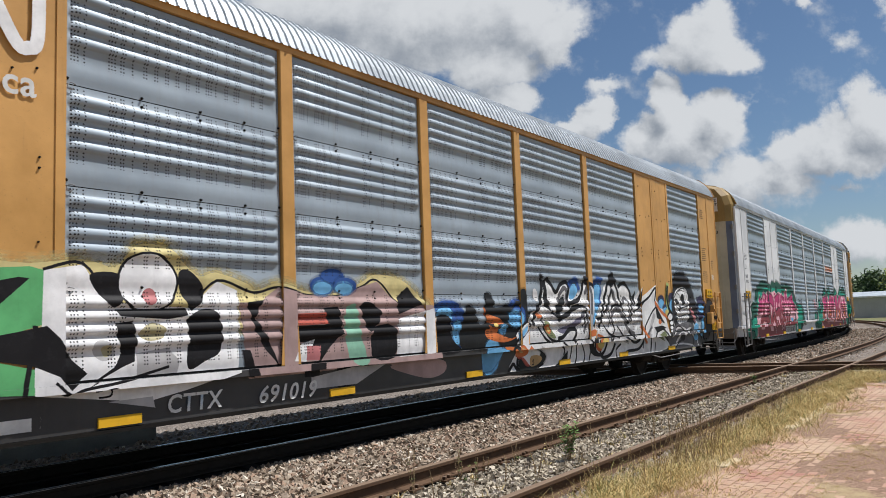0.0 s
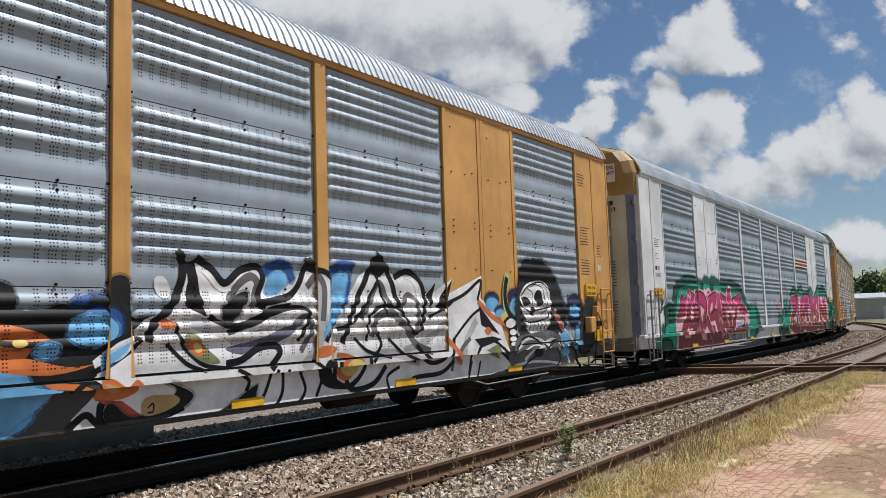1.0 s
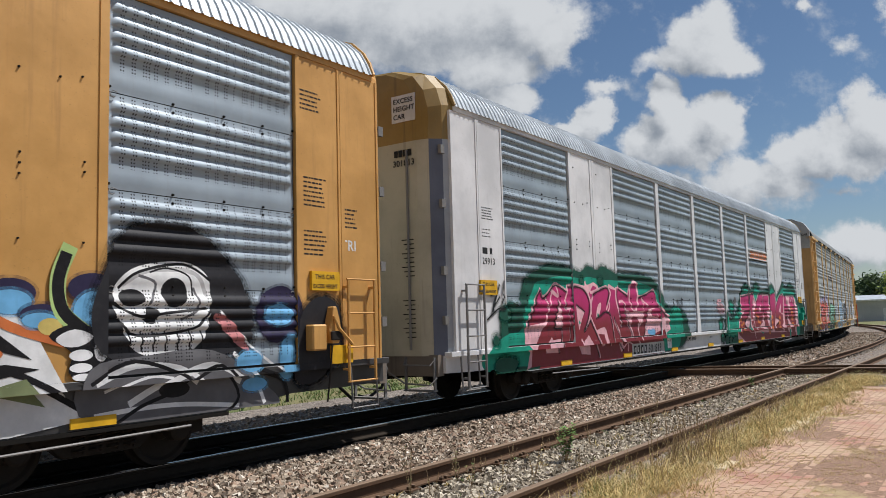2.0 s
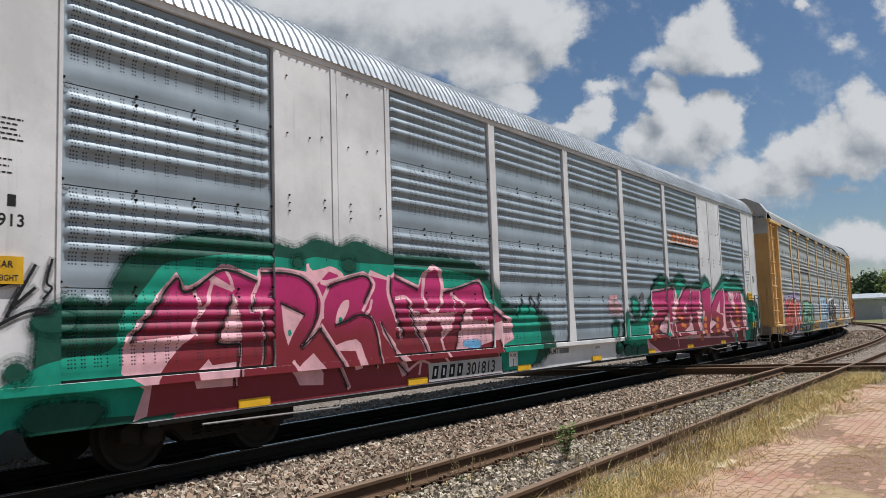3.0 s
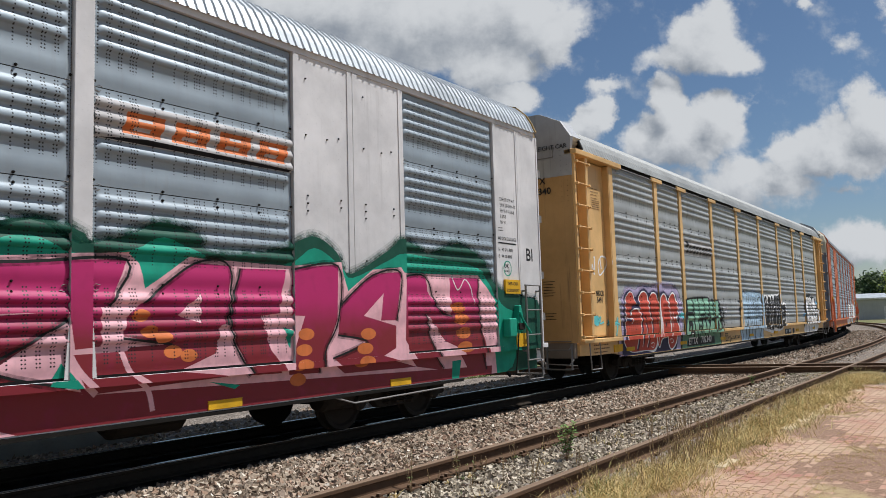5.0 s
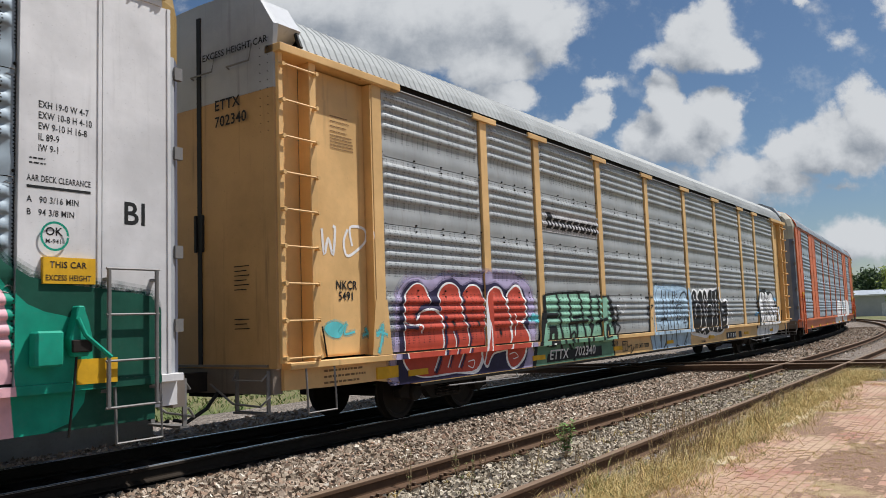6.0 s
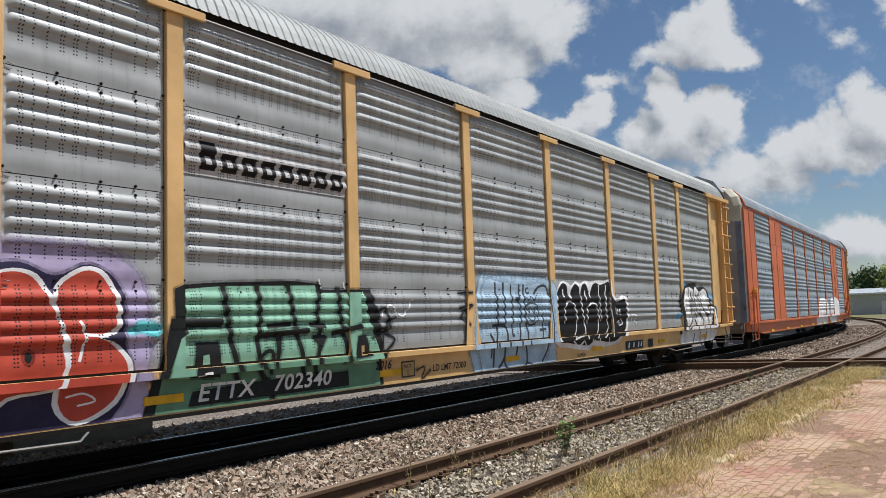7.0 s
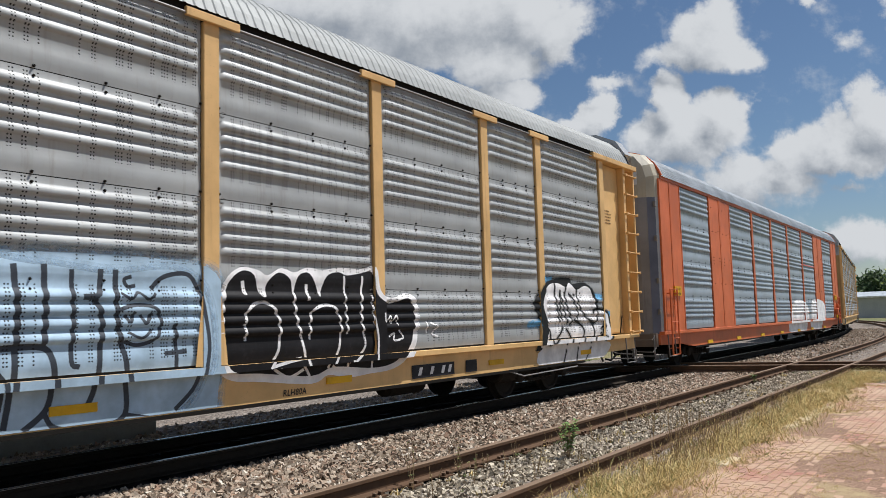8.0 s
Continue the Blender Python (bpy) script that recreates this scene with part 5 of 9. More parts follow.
blob(wall_a, S_SKY, [(0.28, 1.13), (0.61, 1.21), (0.77, 0.81), (0.57, 0.63), (0.29, 0.65)])
blob(wall_a, S_DARK, [(0.3, 1.97), (0.52, 1.96), (0.56, 1.76), (0.84, 1.77), (0.97, 1.81), (1.17, 1.76), (1.29, 1.87), (1.45, 1.88), (1.47, 2.07), (1.66, 2.06), (1.7, 1.68), (1.96, 1.68), (2.05, 1.5), (1.69, 1.43), (0.92, 1.4), (0.31, 1.48)])
blob(wall_a, S_BLUE, [(1.06, 1.61), (1.29, 1.77), (1.56, 1.73), (1.59, 1.51), (1.44, 1.46), (1.09, 1.48)])
disc(wall_a, S_SKY, 1.29, 1.55, 0.265, 0.155)
blob(wall_a, S_ORANGE, [(0.31, 1.64), (0.6, 1.59), (0.87, 1.49), (0.66, 1.46), (0.31, 1.51)])
blob(wall_a, S_ORANGE, [(0.31, 1.39), (0.66, 1.31), (1.04, 1.21), (1.32, 1.22), (0.87, 1.14), (0.32, 1.23)])
disc(wall_a, S_YELLOW, 0.58, 1.45, 0.07, 0.04)
disc(wall_a, S_SKY, 0.84, 1.37, 0.125, 0.07)
patch(wall_a, S_SKY, [(0.23, 1.01), (0.61, 1.06), (0.98, 0.99), (0.8, 0.84), (0.52, 0.67), (0.24, 0.66)])
patch(wall_a, S_ORANGE, [(0.77, 1.08), (1.15, 1.04), (1.32, 0.96), (0.87, 1.01)])
patch(wall_a, S_SILVER, [(1.12, 0.7), (1.41, 0.95), (1.29, 1.25), (1.69, 1.52), (1.92, 1.68), (2.09, 1.7), (2.19, 1.86), (2.3, 2.11), (2.27, 2.38), (2.41, 2.23), (2.52, 2.33), (2.91, 2.07), (3.16, 2.21), (3.43, 2.26), (3.6, 2.07), (3.98, 2.05), (4.24, 2.45), (4.39, 2.26), (4.73, 2.21), (4.78, 0.5), (2.98, 0.53), (1.56, 0.47), (1.15, 0.53)])
patch(wall_a, S_SILVER, [(4.73, 0.5), (4.68, 2.21), (4.81, 2.1), (4.87, 1.65), (4.98, 1.88), (5.22, 2.19), (5.52, 2.36), (5.63, 2.59), (5.74, 2.37), (6.03, 2.23), (6.31, 2.34), (6.61, 2.21), (6.79, 1.97), (7.04, 2.16), (6.97, 1.99), (7.45, 2.22), (7.35, 1.98), (8.35, 2.3), (8.29, 1.92), (8.85, 1.62), (9.19, 1), (9.44, 0.68), (8.74, 0.55), (6.07, 0.53), (5.32, 0.51)])
line(wall_a, S_GREY, 0.16, [(4.38, 2.09), (4.48, 1.65), (4.36, 1.22), (4.16, 1.01)])
line(wall_a, S_GREY, 0.14, [(5.24, 1.02), (5.86, 1.11), (6.64, 0.94)])
line(wall_a, S_GREY, 0.16, [(2.48, 1.61), (2.83, 1.51), (3.16, 1.4), (3.59, 1.46)])
line(wall_a, S_GREY, 0.12, [(6.25, 1.13), (6.83, 1.28), (7.3, 1.53)])
line(wall_a, S_GREY, 0.14, [(7.71, 0.88), (7.85, 1.24), (8.12, 1.52)])
line(wall_a, S_ASH, 0.1, [(2.95, 1.85), (3.12, 2.05), (3.3, 2.14), (3.39, 2.04), (3.3, 1.8)])
line(wall_a, S_ASH, 0.1, [(4.24, 2.05), (4.39, 2.17), (4.51, 2.01), (4.48, 1.62)])
line(wall_a, S_ASH, 0.1, [(5.26, 1.63), (5.51, 1.94), (5.67, 2.12), (5.88, 1.8), (6.03, 1.59)])
line(wall_a, S_ASH, 0.12, [(5.49, 1.39), (5.62, 1.64), (5.94, 1.67), (6.27, 1.45), (6.51, 1.2), (6.85, 1.09)])
line(wall_a, S_ASH, 0.09, [(6.15, 1.76), (6.32, 1.95), (6.54, 1.83), (6.56, 1.53), (6.38, 1.29)])
line(wall_a, S_ASH, 0.08, [(3.97, 1.55), (4.22, 1.66), (4.29, 1.47), (4.11, 1.23)])
line(wall_a, S_ASH, 0.08, [(7.54, 0.76), (7.67, 1.07), (7.93, 1.24)])
blob(wall_a, S_PLUM, [(2.91, 1.3), (3.33, 1.38), (3.78, 1.51), (4.12, 1.58), (3.8, 1.37), (3.24, 1.22)])
blob(wall_a, S_SILVER, [(1.98, 2.08), (2.09, 2.1), (2.19, 1.95), (2.09, 1.86), (2, 1.95)])
patch(wall_a, S_BLACK, [(2.37, 2.26), (2.49, 2.3), (2.54, 2.05), (2.63, 1.67), (2.45, 1.74), (2.33, 1.82), (2.4, 2.05)])
line(wall_a, S_BLACK, 0.1, [(2.27, 2.37), (2.34, 2.23), (2.29, 1.98), (2.16, 1.77), (1.96, 1.59), (1.9, 1.44)])
line(wall_a, S_BLACK, 0.09, [(2.52, 2.31), (2.72, 2.21), (2.9, 2.05), (3.12, 2.2), (3.38, 2.26), (3.48, 2.14), (3.39, 1.87), (3.49, 1.76)])
line(wall_a, S_BLACK, 0.07, [(2.69, 1.66), (2.95, 1.56), (3.24, 1.59), (3.6, 1.74), (3.9, 1.79)])
line(wall_a, S_BLACK, 0.06, [(2.95, 1.48), (3.33, 1.58), (3.78, 1.74), (4.15, 1.76), (4.25, 1.64), (4.06, 1.36)])
line(wall_a, S_BLACK, 0.09, [(2.95, 1.13), (3.15, 1.16), (3.41, 1.29), (3.68, 1.3), (3.74, 1.21), (3.59, 1.04)])
line(wall_a, S_BLACK, 0.05, [(2.23, 1.59), (2.3, 1.43), (2.42, 1.27), (2.63, 1.13), (2.91, 1.08)])
line(wall_a, S_BLACK, 0.05, [(2.14, 1.38), (2.37, 1.17), (2.61, 1.07)])
line(wall_a, S_BLACK, 0.06, [(1.12, 0.98), (1.35, 1.16), (1.6, 1.23), (1.79, 1.42), (1.75, 1.45)])
line(wall_a, S_BLACK, 0.05, [(1.26, 1.28), (1.5, 1.43), (1.73, 1.51)])
line(wall_a, S_BLACK, 0.08, [(1.5, 0.9), (1.42, 0.77), (1.48, 0.59), (1.88, 0.57), (2.38, 0.69)])
line(wall_a, S_BLACK, 0.07, [(1.09, 0.61), (1.26, 0.73), (1.36, 0.66), (1.45, 0.56)])
line(wall_a, S_BLACK, 0.05, [(3.68, 1), (3.58, 0.77), (3.45, 0.58)])
line(wall_a, S_BLACK, 0.05, [(3.86, 0.99), (3.85, 0.74), (3.76, 0.59)])
line(wall_a, S_BLACK, 0.05, [(4.16, 0.94), (4.24, 0.71), (4.06, 0.51)])
line(wall_a, S_BLACK, 0.09, [(3.38, 1.82), (3.69, 1.86), (4, 1.97), (4.25, 2.37), (4.35, 2.25)])
line(wall_a, S_BLACK, 0.05, [(3.07, 1.05), (3.31, 0.92), (3.28, 0.8)])
blob(wall_a, S_DARK, [(2.86, 1.75), (3.08, 1.92), (3.26, 1.95), (3.17, 1.77), (2.96, 1.56), (2.88, 1.63)])
blob(wall_a, S_OLIVE, [(2.34, 1.45), (2.48, 1.49), (2.64, 1.33), (2.84, 1.15), (2.59, 1.17), (2.41, 1.3)])
blob(wall_a, S_ORANGE, [(2.37, 1.39), (2.48, 1.42), (2.64, 1.32), (2.56, 1.23), (2.45, 1.29)])
blob(wall_a, S_YELLOW, [(2.47, 1.35), (2.53, 1.38), (2.6, 1.31), (2.53, 1.27)])
blob(wall_a, S_ORANGE, [(2.02, 1.61), (2.12, 1.65), (2.25, 1.58), (2.09, 1.54)])
patch(wall_a, S_SKY, [(1.38, 1.27), (1.7, 1.43), (1.64, 1.33), (1.38, 1.15)])
patch(wall_a, S_WHITE, [(1.29, 1.07), (1.73, 1.33), (1.76, 1.1), (1.69, 0.94), (1.47, 0.96)])
blob(wall_a, S_ORANGE, [(1.38, 0.96), (1.37, 1.07), (1.5, 1.06), (1.65, 0.97), (1.76, 1.04), (1.85, 0.93), (1.66, 0.85), (1.37, 0.86)])
blob(wall_a, S_TANP, [(1.39, 1.02), (1.5, 1), (1.64, 0.93), (1.54, 0.92)])
patch(wall_a, S_RED, [(1.37, 0.87), (1.66, 0.83), (1.9, 0.65), (1.75, 0.64)])
blob(wall_a, S_DARK, [(1.46, 0.75), (1.56, 0.81), (1.78, 0.65), (2.15, 0.75), (2.31, 0.89), (2.16, 0.99), (2.51, 0.84), (2.45, 0.72), (2.15, 0.62), (1.75, 0.53), (1.51, 0.59)])
blob(wall_a, S_TANP, [(1.88, 0.77), (1.98, 0.85), (2.29, 0.83), (2.34, 0.75), (2.15, 0.67), (1.92, 0.65)])
line(wall_a, S_BLACK, 0.02, [(1.96, 0.73), (2.02, 0.77), (2.02, 0.69), (1.96, 0.68)])
patch(wall_a, S_SILVER, [(2.04, 0.9), (2.05, 1.02), (2.24, 0.91)])
patch(wall_a, S_DARK, [(2.88, 0.52), (3.06, 0.66), (3.31, 0.8), (3.46, 0.86), (3.42, 0.71), (3.31, 0.62)])
blob(wall_a, S_SKY, [(3.51, 1.96), (3.59, 2.18), (3.79, 2.23), (3.87, 2.08), (3.69, 1.93)])
line(wall_a, S_BLUE, 0.1, [(3.53, 2.21), (3.7, 2.31), (3.89, 2.27), (3.96, 2.14)])
line(wall_a, S_BLACK, 0.08, [(4.19, 2.38), (4.27, 2.27), (4.56, 2.22), (4.72, 2.03), (4.71, 1.65), (4.54, 1.34)])
line(wall_a, S_BLACK, 0.1, [(4.88, 1.31), (5.08, 1.71), (5.33, 2.1), (5.63, 2.48), (5.9, 2.21), (6.09, 1.78)])
line(wall_a, S_BLACK, 0.06, [(4.77, 1.48), (4.98, 1.52), (5.29, 1.74), (5.61, 2.11)])
line(wall_a, S_BLACK, 0.05, [(5.37, 1.31), (5.44, 1.64), (5.75, 1.79), (6.14, 1.71), (6.49, 1.36), (6.73, 1.61)])
line(wall_a, S_BLACK, 0.09, [(6.03, 2.21), (6.31, 2.3), (6.61, 2.18), (6.74, 1.89), (6.63, 1.44)])
line(wall_a, S_BLACK, 0.05, [(6.84, 1.61), (7.31, 1.78), (7.51, 1.89)])
line(wall_a, S_BLACK, 0.06, [(7.31, 1.83), (7.81, 1.98), (8.31, 2.22), (8.2, 1.89)])
line(wall_a, S_BLACK, 0.05, [(7.44, 1.24), (7.95, 1.59), (8.28, 1.74)])
line(wall_a, S_BLACK, 0.06, [(8.03, 0.66), (8.18, 1.03), (8.64, 1.2), (9.45, 0.76)])
line(wall_a, S_BLACK, 0.07, [(6.53, 1.19), (6.93, 0.91), (7.39, 0.97), (7.47, 1.24)])
line(wall_a, S_BLACK, 0.05, [(5.13, 1.34), (5.38, 1.16), (5.85, 1.05)])
line(wall_a, S_BLACK, 0.05, [(5.58, 2.28), (5.71, 1.96), (5.8, 1.68)])
line(wall_a, S_BLACK, 0.06, [(5.48, 1.01), (5.68, 1.24), (5.59, 1.4)])
line(wall_a, S_BLACK, 0.05, [(5.86, 1.31), (6.18, 1.09), (6.57, 0.95)])
line(wall_a, S_BLACK, 0.08, [(4.99, 0.87), (5.12, 0.65), (5.57, 0.69), (5.85, 0.91)])
line(wall_a, S_BLACK, 0.07, [(6.34, 0.53), (6.52, 0.7), (7.22, 0.73), (7.58, 0.89)])
line(wall_a, S_BLACK, 0.05, [(5.94, 0.56), (5.89, 0.77), (6.17, 0.89)])
line(wall_a, S_BLACK, 0.05, [(4.31, 1.08), (4.55, 0.9), (4.44, 0.63)])
line(wall_a, S_BLACK, 0.05, [(8.03, 0.6), (8.13, 0.86)])
line(wall_a, S_BLACK, 0.05, [(8.3, 0.58), (8.39, 0.84)])
patch(wall_a, S_BLACK, [(5.45, 2.26), (5.63, 2.59), (5.82, 2.29), (5.67, 2.19)])
patch(wall_a, S_BLACK, [(6.79, 1.96), (7.04, 2.16), (6.89, 1.73)])
patch(wall_a, S_BLACK, [(7.02, 1.78), (7.46, 2.22), (7.24, 1.69)])
patch(wall_a, S_BLACK, [(8.23, 1.8), (8.87, 1.29), (8.29, 1.46)])
patch(wall_a, S_BLACK, [(8.07, 1.23), (8.64, 1.26), (8.94, 1.2), (8.27, 1.08)])
patch(wall_a, S_OLIVE, [(8.41, 1.03), (8.82, 1.12), (9.06, 0.84)])
line(wall_a, S_WHITE, 0.035, [(5.05, 1.57), (5.27, 1.88), (5.45, 2.08)])
line(wall_a, S_WHITE, 0.035, [(6.09, 2.13), (6.3, 2.21), (6.51, 2.1), (6.59, 1.84)])
line(wall_a, S_WHITE, 0.03, [(5.59, 1.56), (5.87, 1.59), (6.16, 1.38)])
line(wall_a, S_WHITE, 0.035, [(2.37, 2.02), (2.34, 1.86), (2.27, 1.73)])
line(wall_a, S_WHITE, 0.035, [(2.6, 2.18), (2.83, 1.98), (2.99, 1.98)])
line(wall_a, S_WHITE, 0.03, [(3.16, 1.47), (3.6, 1.62), (3.97, 1.69)])
blob(wall_a, S_ORANGE, [(4.34, 1.21), (4.52, 1.27), (4.75, 1.24), (4.68, 1.16), (4.41, 1.12)])
line(wall_a, S_ORANGE, 0.09, [(8.23, 1.85), (8.66, 1.6), (9.15, 1.44)])
blob(wall_a, S_ORANGE, [(8.39, 1.36), (8.51, 1.43), (8.61, 1.35), (8.5, 1.29)])
line(wall_a, S_ORANGE, 0.09, [(7.28, 1.26), (7.56, 1.06), (7.81, 0.86)])
line(wall_a, S_ORANGE, 0.06, [(4.79, 1.14), (5.01, 1.1), (5.24, 1.02)])
blob(wall_a, S_SKY, [(4.7, 2.19), (4.86, 2.27), (5.03, 2.19), (4.99, 1.99), (4.8, 1.69), (4.5, 1.38), (4.64, 1.76)])
line(wall_a, S_BLUE, 0.12, [(4.67, 2.24), (4.86, 2.34), (5.08, 2.32)])
line(wall_a, S_BLUE, 0.05, [(5.04, 2.19), (4.99, 1.95), (4.9, 1.79)])
disc(wall_a, S_ORANGE, 5, 0.94, 0.195, 0.16)
disc(wall_a, S_YELLOW, 5.09, 0.95, 0.18, 0.115)
line(wall_a, S_BLACK, 0.07, [(4.8, 1.02), (4.82, 0.76), (5.14, 0.72), (5.39, 0.92), (5.4, 1.07)])
blob(wall_a, S_BLACK, [(4.51, 1.04), (4.7, 1.08), (4.76, 0.87), (5.02, 0.73), (5.24, 0.81), (5.13, 0.67), (4.71, 0.7), (4.51, 0.82)])
disc(wall_a, S_NAVY, 8.66, 1.9, 0.235, 0.135)
disc(wall_a, S_SKY, 8.66, 1.82, 0.195, 0.11)
disc(wall_a, S_NAVY, 8.95, 1.71, 0.2, 0.09)
disc(wall_a, S_SKY, 8.93, 1.65, 0.165, 0.07)
disc(wall_a, S_NAVY, 9.46, 1.96, 0.265, 0.145)
disc(wall_a, S_SKY, 9.5, 1.73, 0.245, 0.205)
disc(wall_a, S_YELLOW, 9.03, 1.59, 0.115, 0.08)
line(wall_a, S_LIME, 0.16, [(9.2, 2.32), (9.1, 2.04), (9.14, 1.73), (9.4, 1.51)])
line(wall_a, S_BLACK, 0.12, [(9.17, 2.26), (9.1, 2), (9.16, 1.73), (9.44, 1.49)])
blob(wall_a, S_BLACK, [(9.02, 1.5), (9.25, 1.61), (9.52, 1.55), (9.68, 1.41), (9.64, 1.09), (9.39, 1.03), (9.22, 1.15), (9.24, 1.34)])
blob(wall_a, S_WHITE, [(9.09, 1.48), (9.27, 1.56), (9.46, 1.49), (9.34, 1.4), (9.17, 1.4)])
disc(wall_a, S_WHITE, 9.34, 1.31, 0.12, 0.055)
disc(wall_a, S_WHITE, 9.34, 1.19, 0.115, 0.045)
disc(wall_a, S_WHITE, 9.36, 1.1, 0.105, 0.035)
disc(wall_a, S_WHITE, 9.55, 1.35, 0.075, 0.11)
blob(wall_a, S_HOOD, [(9.44, 1.65), (9.58, 2.13), (9.76, 2.5), (10.13, 2.66), (10.66, 2.63), (11.08, 2.33), (11.38, 1.99), (11.48, 1.45), (11.07, 1.24), (9.7, 1.25)])
blob(wall_a, S_SILVER, [(9.72, 2.01), (9.98, 2.2), (10.53, 2.27), (10.84, 2.12), (10.88, 1.77), (10.75, 1.38), (10.35, 1.22), (9.95, 1.32), (9.78, 1.57), (9.69, 1.77)])
line(wall_a, S_GREY, 0.05, [(9.8, 2.01), (10.11, 2.16), (10.66, 2.15), (10.83, 1.9)])
line(wall_a, S_ASH, 0.03, [(9.98, 2.1), (10.18, 2.02), (10.1, 1.81)])
line(wall_a, S_ASH, 0.03, [(10.66, 1.98), (10.72, 1.77), (10.5, 1.64)])
line(wall_a, S_BLACK, 0.03, [(9.69, 1.81), (9.97, 1.68), (10.31, 1.71), (10.82, 1.76)])
line(wall_a, S_BLACK, 0.03, [(9.75, 1.97), (9.98, 2.14), (10.53, 2.24), (10.88, 2.07)])
disc(wall_a, S_BLACK, 9.89, 1.87, 0.155, 0.09)
disc(wall_a, S_BLACK, 10.41, 1.93, 0.165, 0.16)
blob(wall_a, S_BLACK, [(10.07, 1.77), (10.21, 1.73), (10.15, 1.6), (10.04, 1.63)])
line(wall_a, S_BLACK, 0.02, [(10.11, 2.14), (10.32, 2.19), (10.59, 2.11), (10.65, 1.9)])
line(wall_a, S_BLACK, 0.02, [(9.86, 1.52), (9.88, 1.32)])
line(wall_a, S_BLACK, 0.02, [(10, 1.52), (10.02, 1.32)])
line(wall_a, S_BLACK, 0.02, [(10.14, 1.52), (10.16, 1.31)])
line(wall_a, S_BLACK, 0.02, [(10.29, 1.52), (10.31, 1.31)])
line(wall_a, S_BLACK, 0.02, [(10.44, 1.51), (10.46, 1.3)])
line(wall_a, S_BLACK, 0.02, [(10.6, 1.51), (10.62, 1.3)])
line(wall_a, S_BLACK, 0.02, [(10.75, 1.51), (10.77, 1.29)])
line(wall_a, S_BLACK, 0.03, [(9.74, 1.65), (9.96, 1.48), (10.64, 1.54), (10.88, 1.74)])
blob(wall_a, S_ASH, [(9.43, 1.16), (10.08, 1.27), (10.92, 1.29), (11.67, 0.9), (11.99, 0.61), (11.49, 0.54), (9.56, 0.61)])
line(wall_a, S_SILVER, 0.06, [(9.51, 1.02), (9.95, 1.17), (10.48, 1.12), (10.76, 0.95)])
line(wall_a, S_SILVER, 0.07, [(9.94, 0.79), (10.34, 0.97), (10.91, 1.13), (11.36, 0.92)])
line(wall_a, S_SILVER, 0.05, [(9.56, 0.7), (10.06, 0.73), (10.61, 0.72), (11.34, 0.64)])
line(wall_a, S_WHITE, 0.03, [(9.66, 0.93), (10.08, 1.05), (10.37, 1.02)])
line(wall_a, S_SILVER, 0.05, [(11.22, 1.24), (11.59, 0.91), (11.74, 0.64)])
line(wall_a, S_BLACK, 0.04, [(9.45, 1.02), (9.95, 1.22), (10.62, 0.96), (10.07, 0.75), (9.8, 0.61)])
line(wall_a, S_BLACK, 0.04, [(10.62, 0.96), (11.06, 1.11), (11.35, 0.74), (11.03, 0.5)])
line(wall_a, S_BLACK, 0.05, [(10.93, 1.64), (11.52, 1.09), (12.04, 0.88), (12.12, 0.6)])
line(wall_a, S_WHITE, 0.03, [(11.01, 1.72), (11.53, 1.27), (12.01, 0.98)])
disc(wall_a, S_BLACK, 10.47, 0.89, 0.195, 0.085)
blob(wall_a, S_ROSE, [(10.91, 1.68), (11.16, 1.63), (11.45, 1.27), (11.22, 1.37)])
disc(wall_a, S_SKY, 11.45, 1.14, 0.19, 0.125)
disc(wall_a, S_SKY, 11.59, 0.86, 0.19, 0.08)
blob(wall_a, S_NAVY, [(11.64, 1.91), (11.98, 2.04), (12.26, 1.86), (12.24, 1.44), (11.78, 1.35), (11.55, 1.63)])
disc(wall_a, S_SKY, 11.91, 1.68, 0.235, 0.13)
disc(wall_a, S_SKY, 12.11, 1.16, 0.175, 0.28)
blob(wall_a, S_HOOD, [(12.25, 1.63), (12.59, 1.91), (12.95, 1.77), (13.01, 1.22), (12.71, 0.85), (12.26, 0.87)])
blob(wall_b, S_PINE, [(-12.44, 1.29), (-12.37, 1.7), (-12.07, 1.85), (-11.72, 1.79), (-11.63, 2.03), (-11.41, 2.33), (-11, 2.48), (-10.4, 2.61), (-9.54, 2.57), (-9.16, 2.52), (-8.75, 2.66), (-8.32, 2.59), (-7.97, 2.69), (-7.23, 2.54), (-6.54, 2.55), (-5.63, 2.56), (-4.78, 2.44), (-4.39, 2.16), (-3.78, 1.76), (-2.49, 1.59), (-2.57, 0.73), (-7.18, 0.58), (-11.65, 0.52), (-12.44, 0.68)])
blob(wall_b, S_TEAL, [(-12.93, 0.93), (-12.47, 1.21), (-12.12, 1.3), (-11.66, 1.36), (-11.57, 1.69), (-11.34, 1.92), (-11.07, 2.23), (-10.78, 2.3), (-10.24, 2.39), (-9.54, 2.4), (-9.07, 2.38), (-8.76, 2.43), (-8.1, 2.39), (-7.24, 2.39), (-5.64, 2.36), (-4.69, 2.2), (-4.08, 1.66), (-2.83, 1.6), (-2.8, 0.74), (-4.16, 0.62), (-4.18, 0.33), (-11.65, 0.69), (-12.74, 0.66)])
disc(wall_b, S_PINE, -12.26, 1.65, 0.22, 0.105)
disc(wall_b, S_PINE, -8.15, 2.35, 0.135, 0.08)
disc(wall_b, S_PINE, -9.11, 2.34, 0.075, 0.06)
disc(wall_b, S_PINE, -12.62, 1.2, 0.1, 0.08)
blob(wall_b, S_PINE, [(-12.44, 0.83), (-12.12, 0.87), (-11.71, 0.8), (-11.89, 0.61), (-12.44, 0.65)])
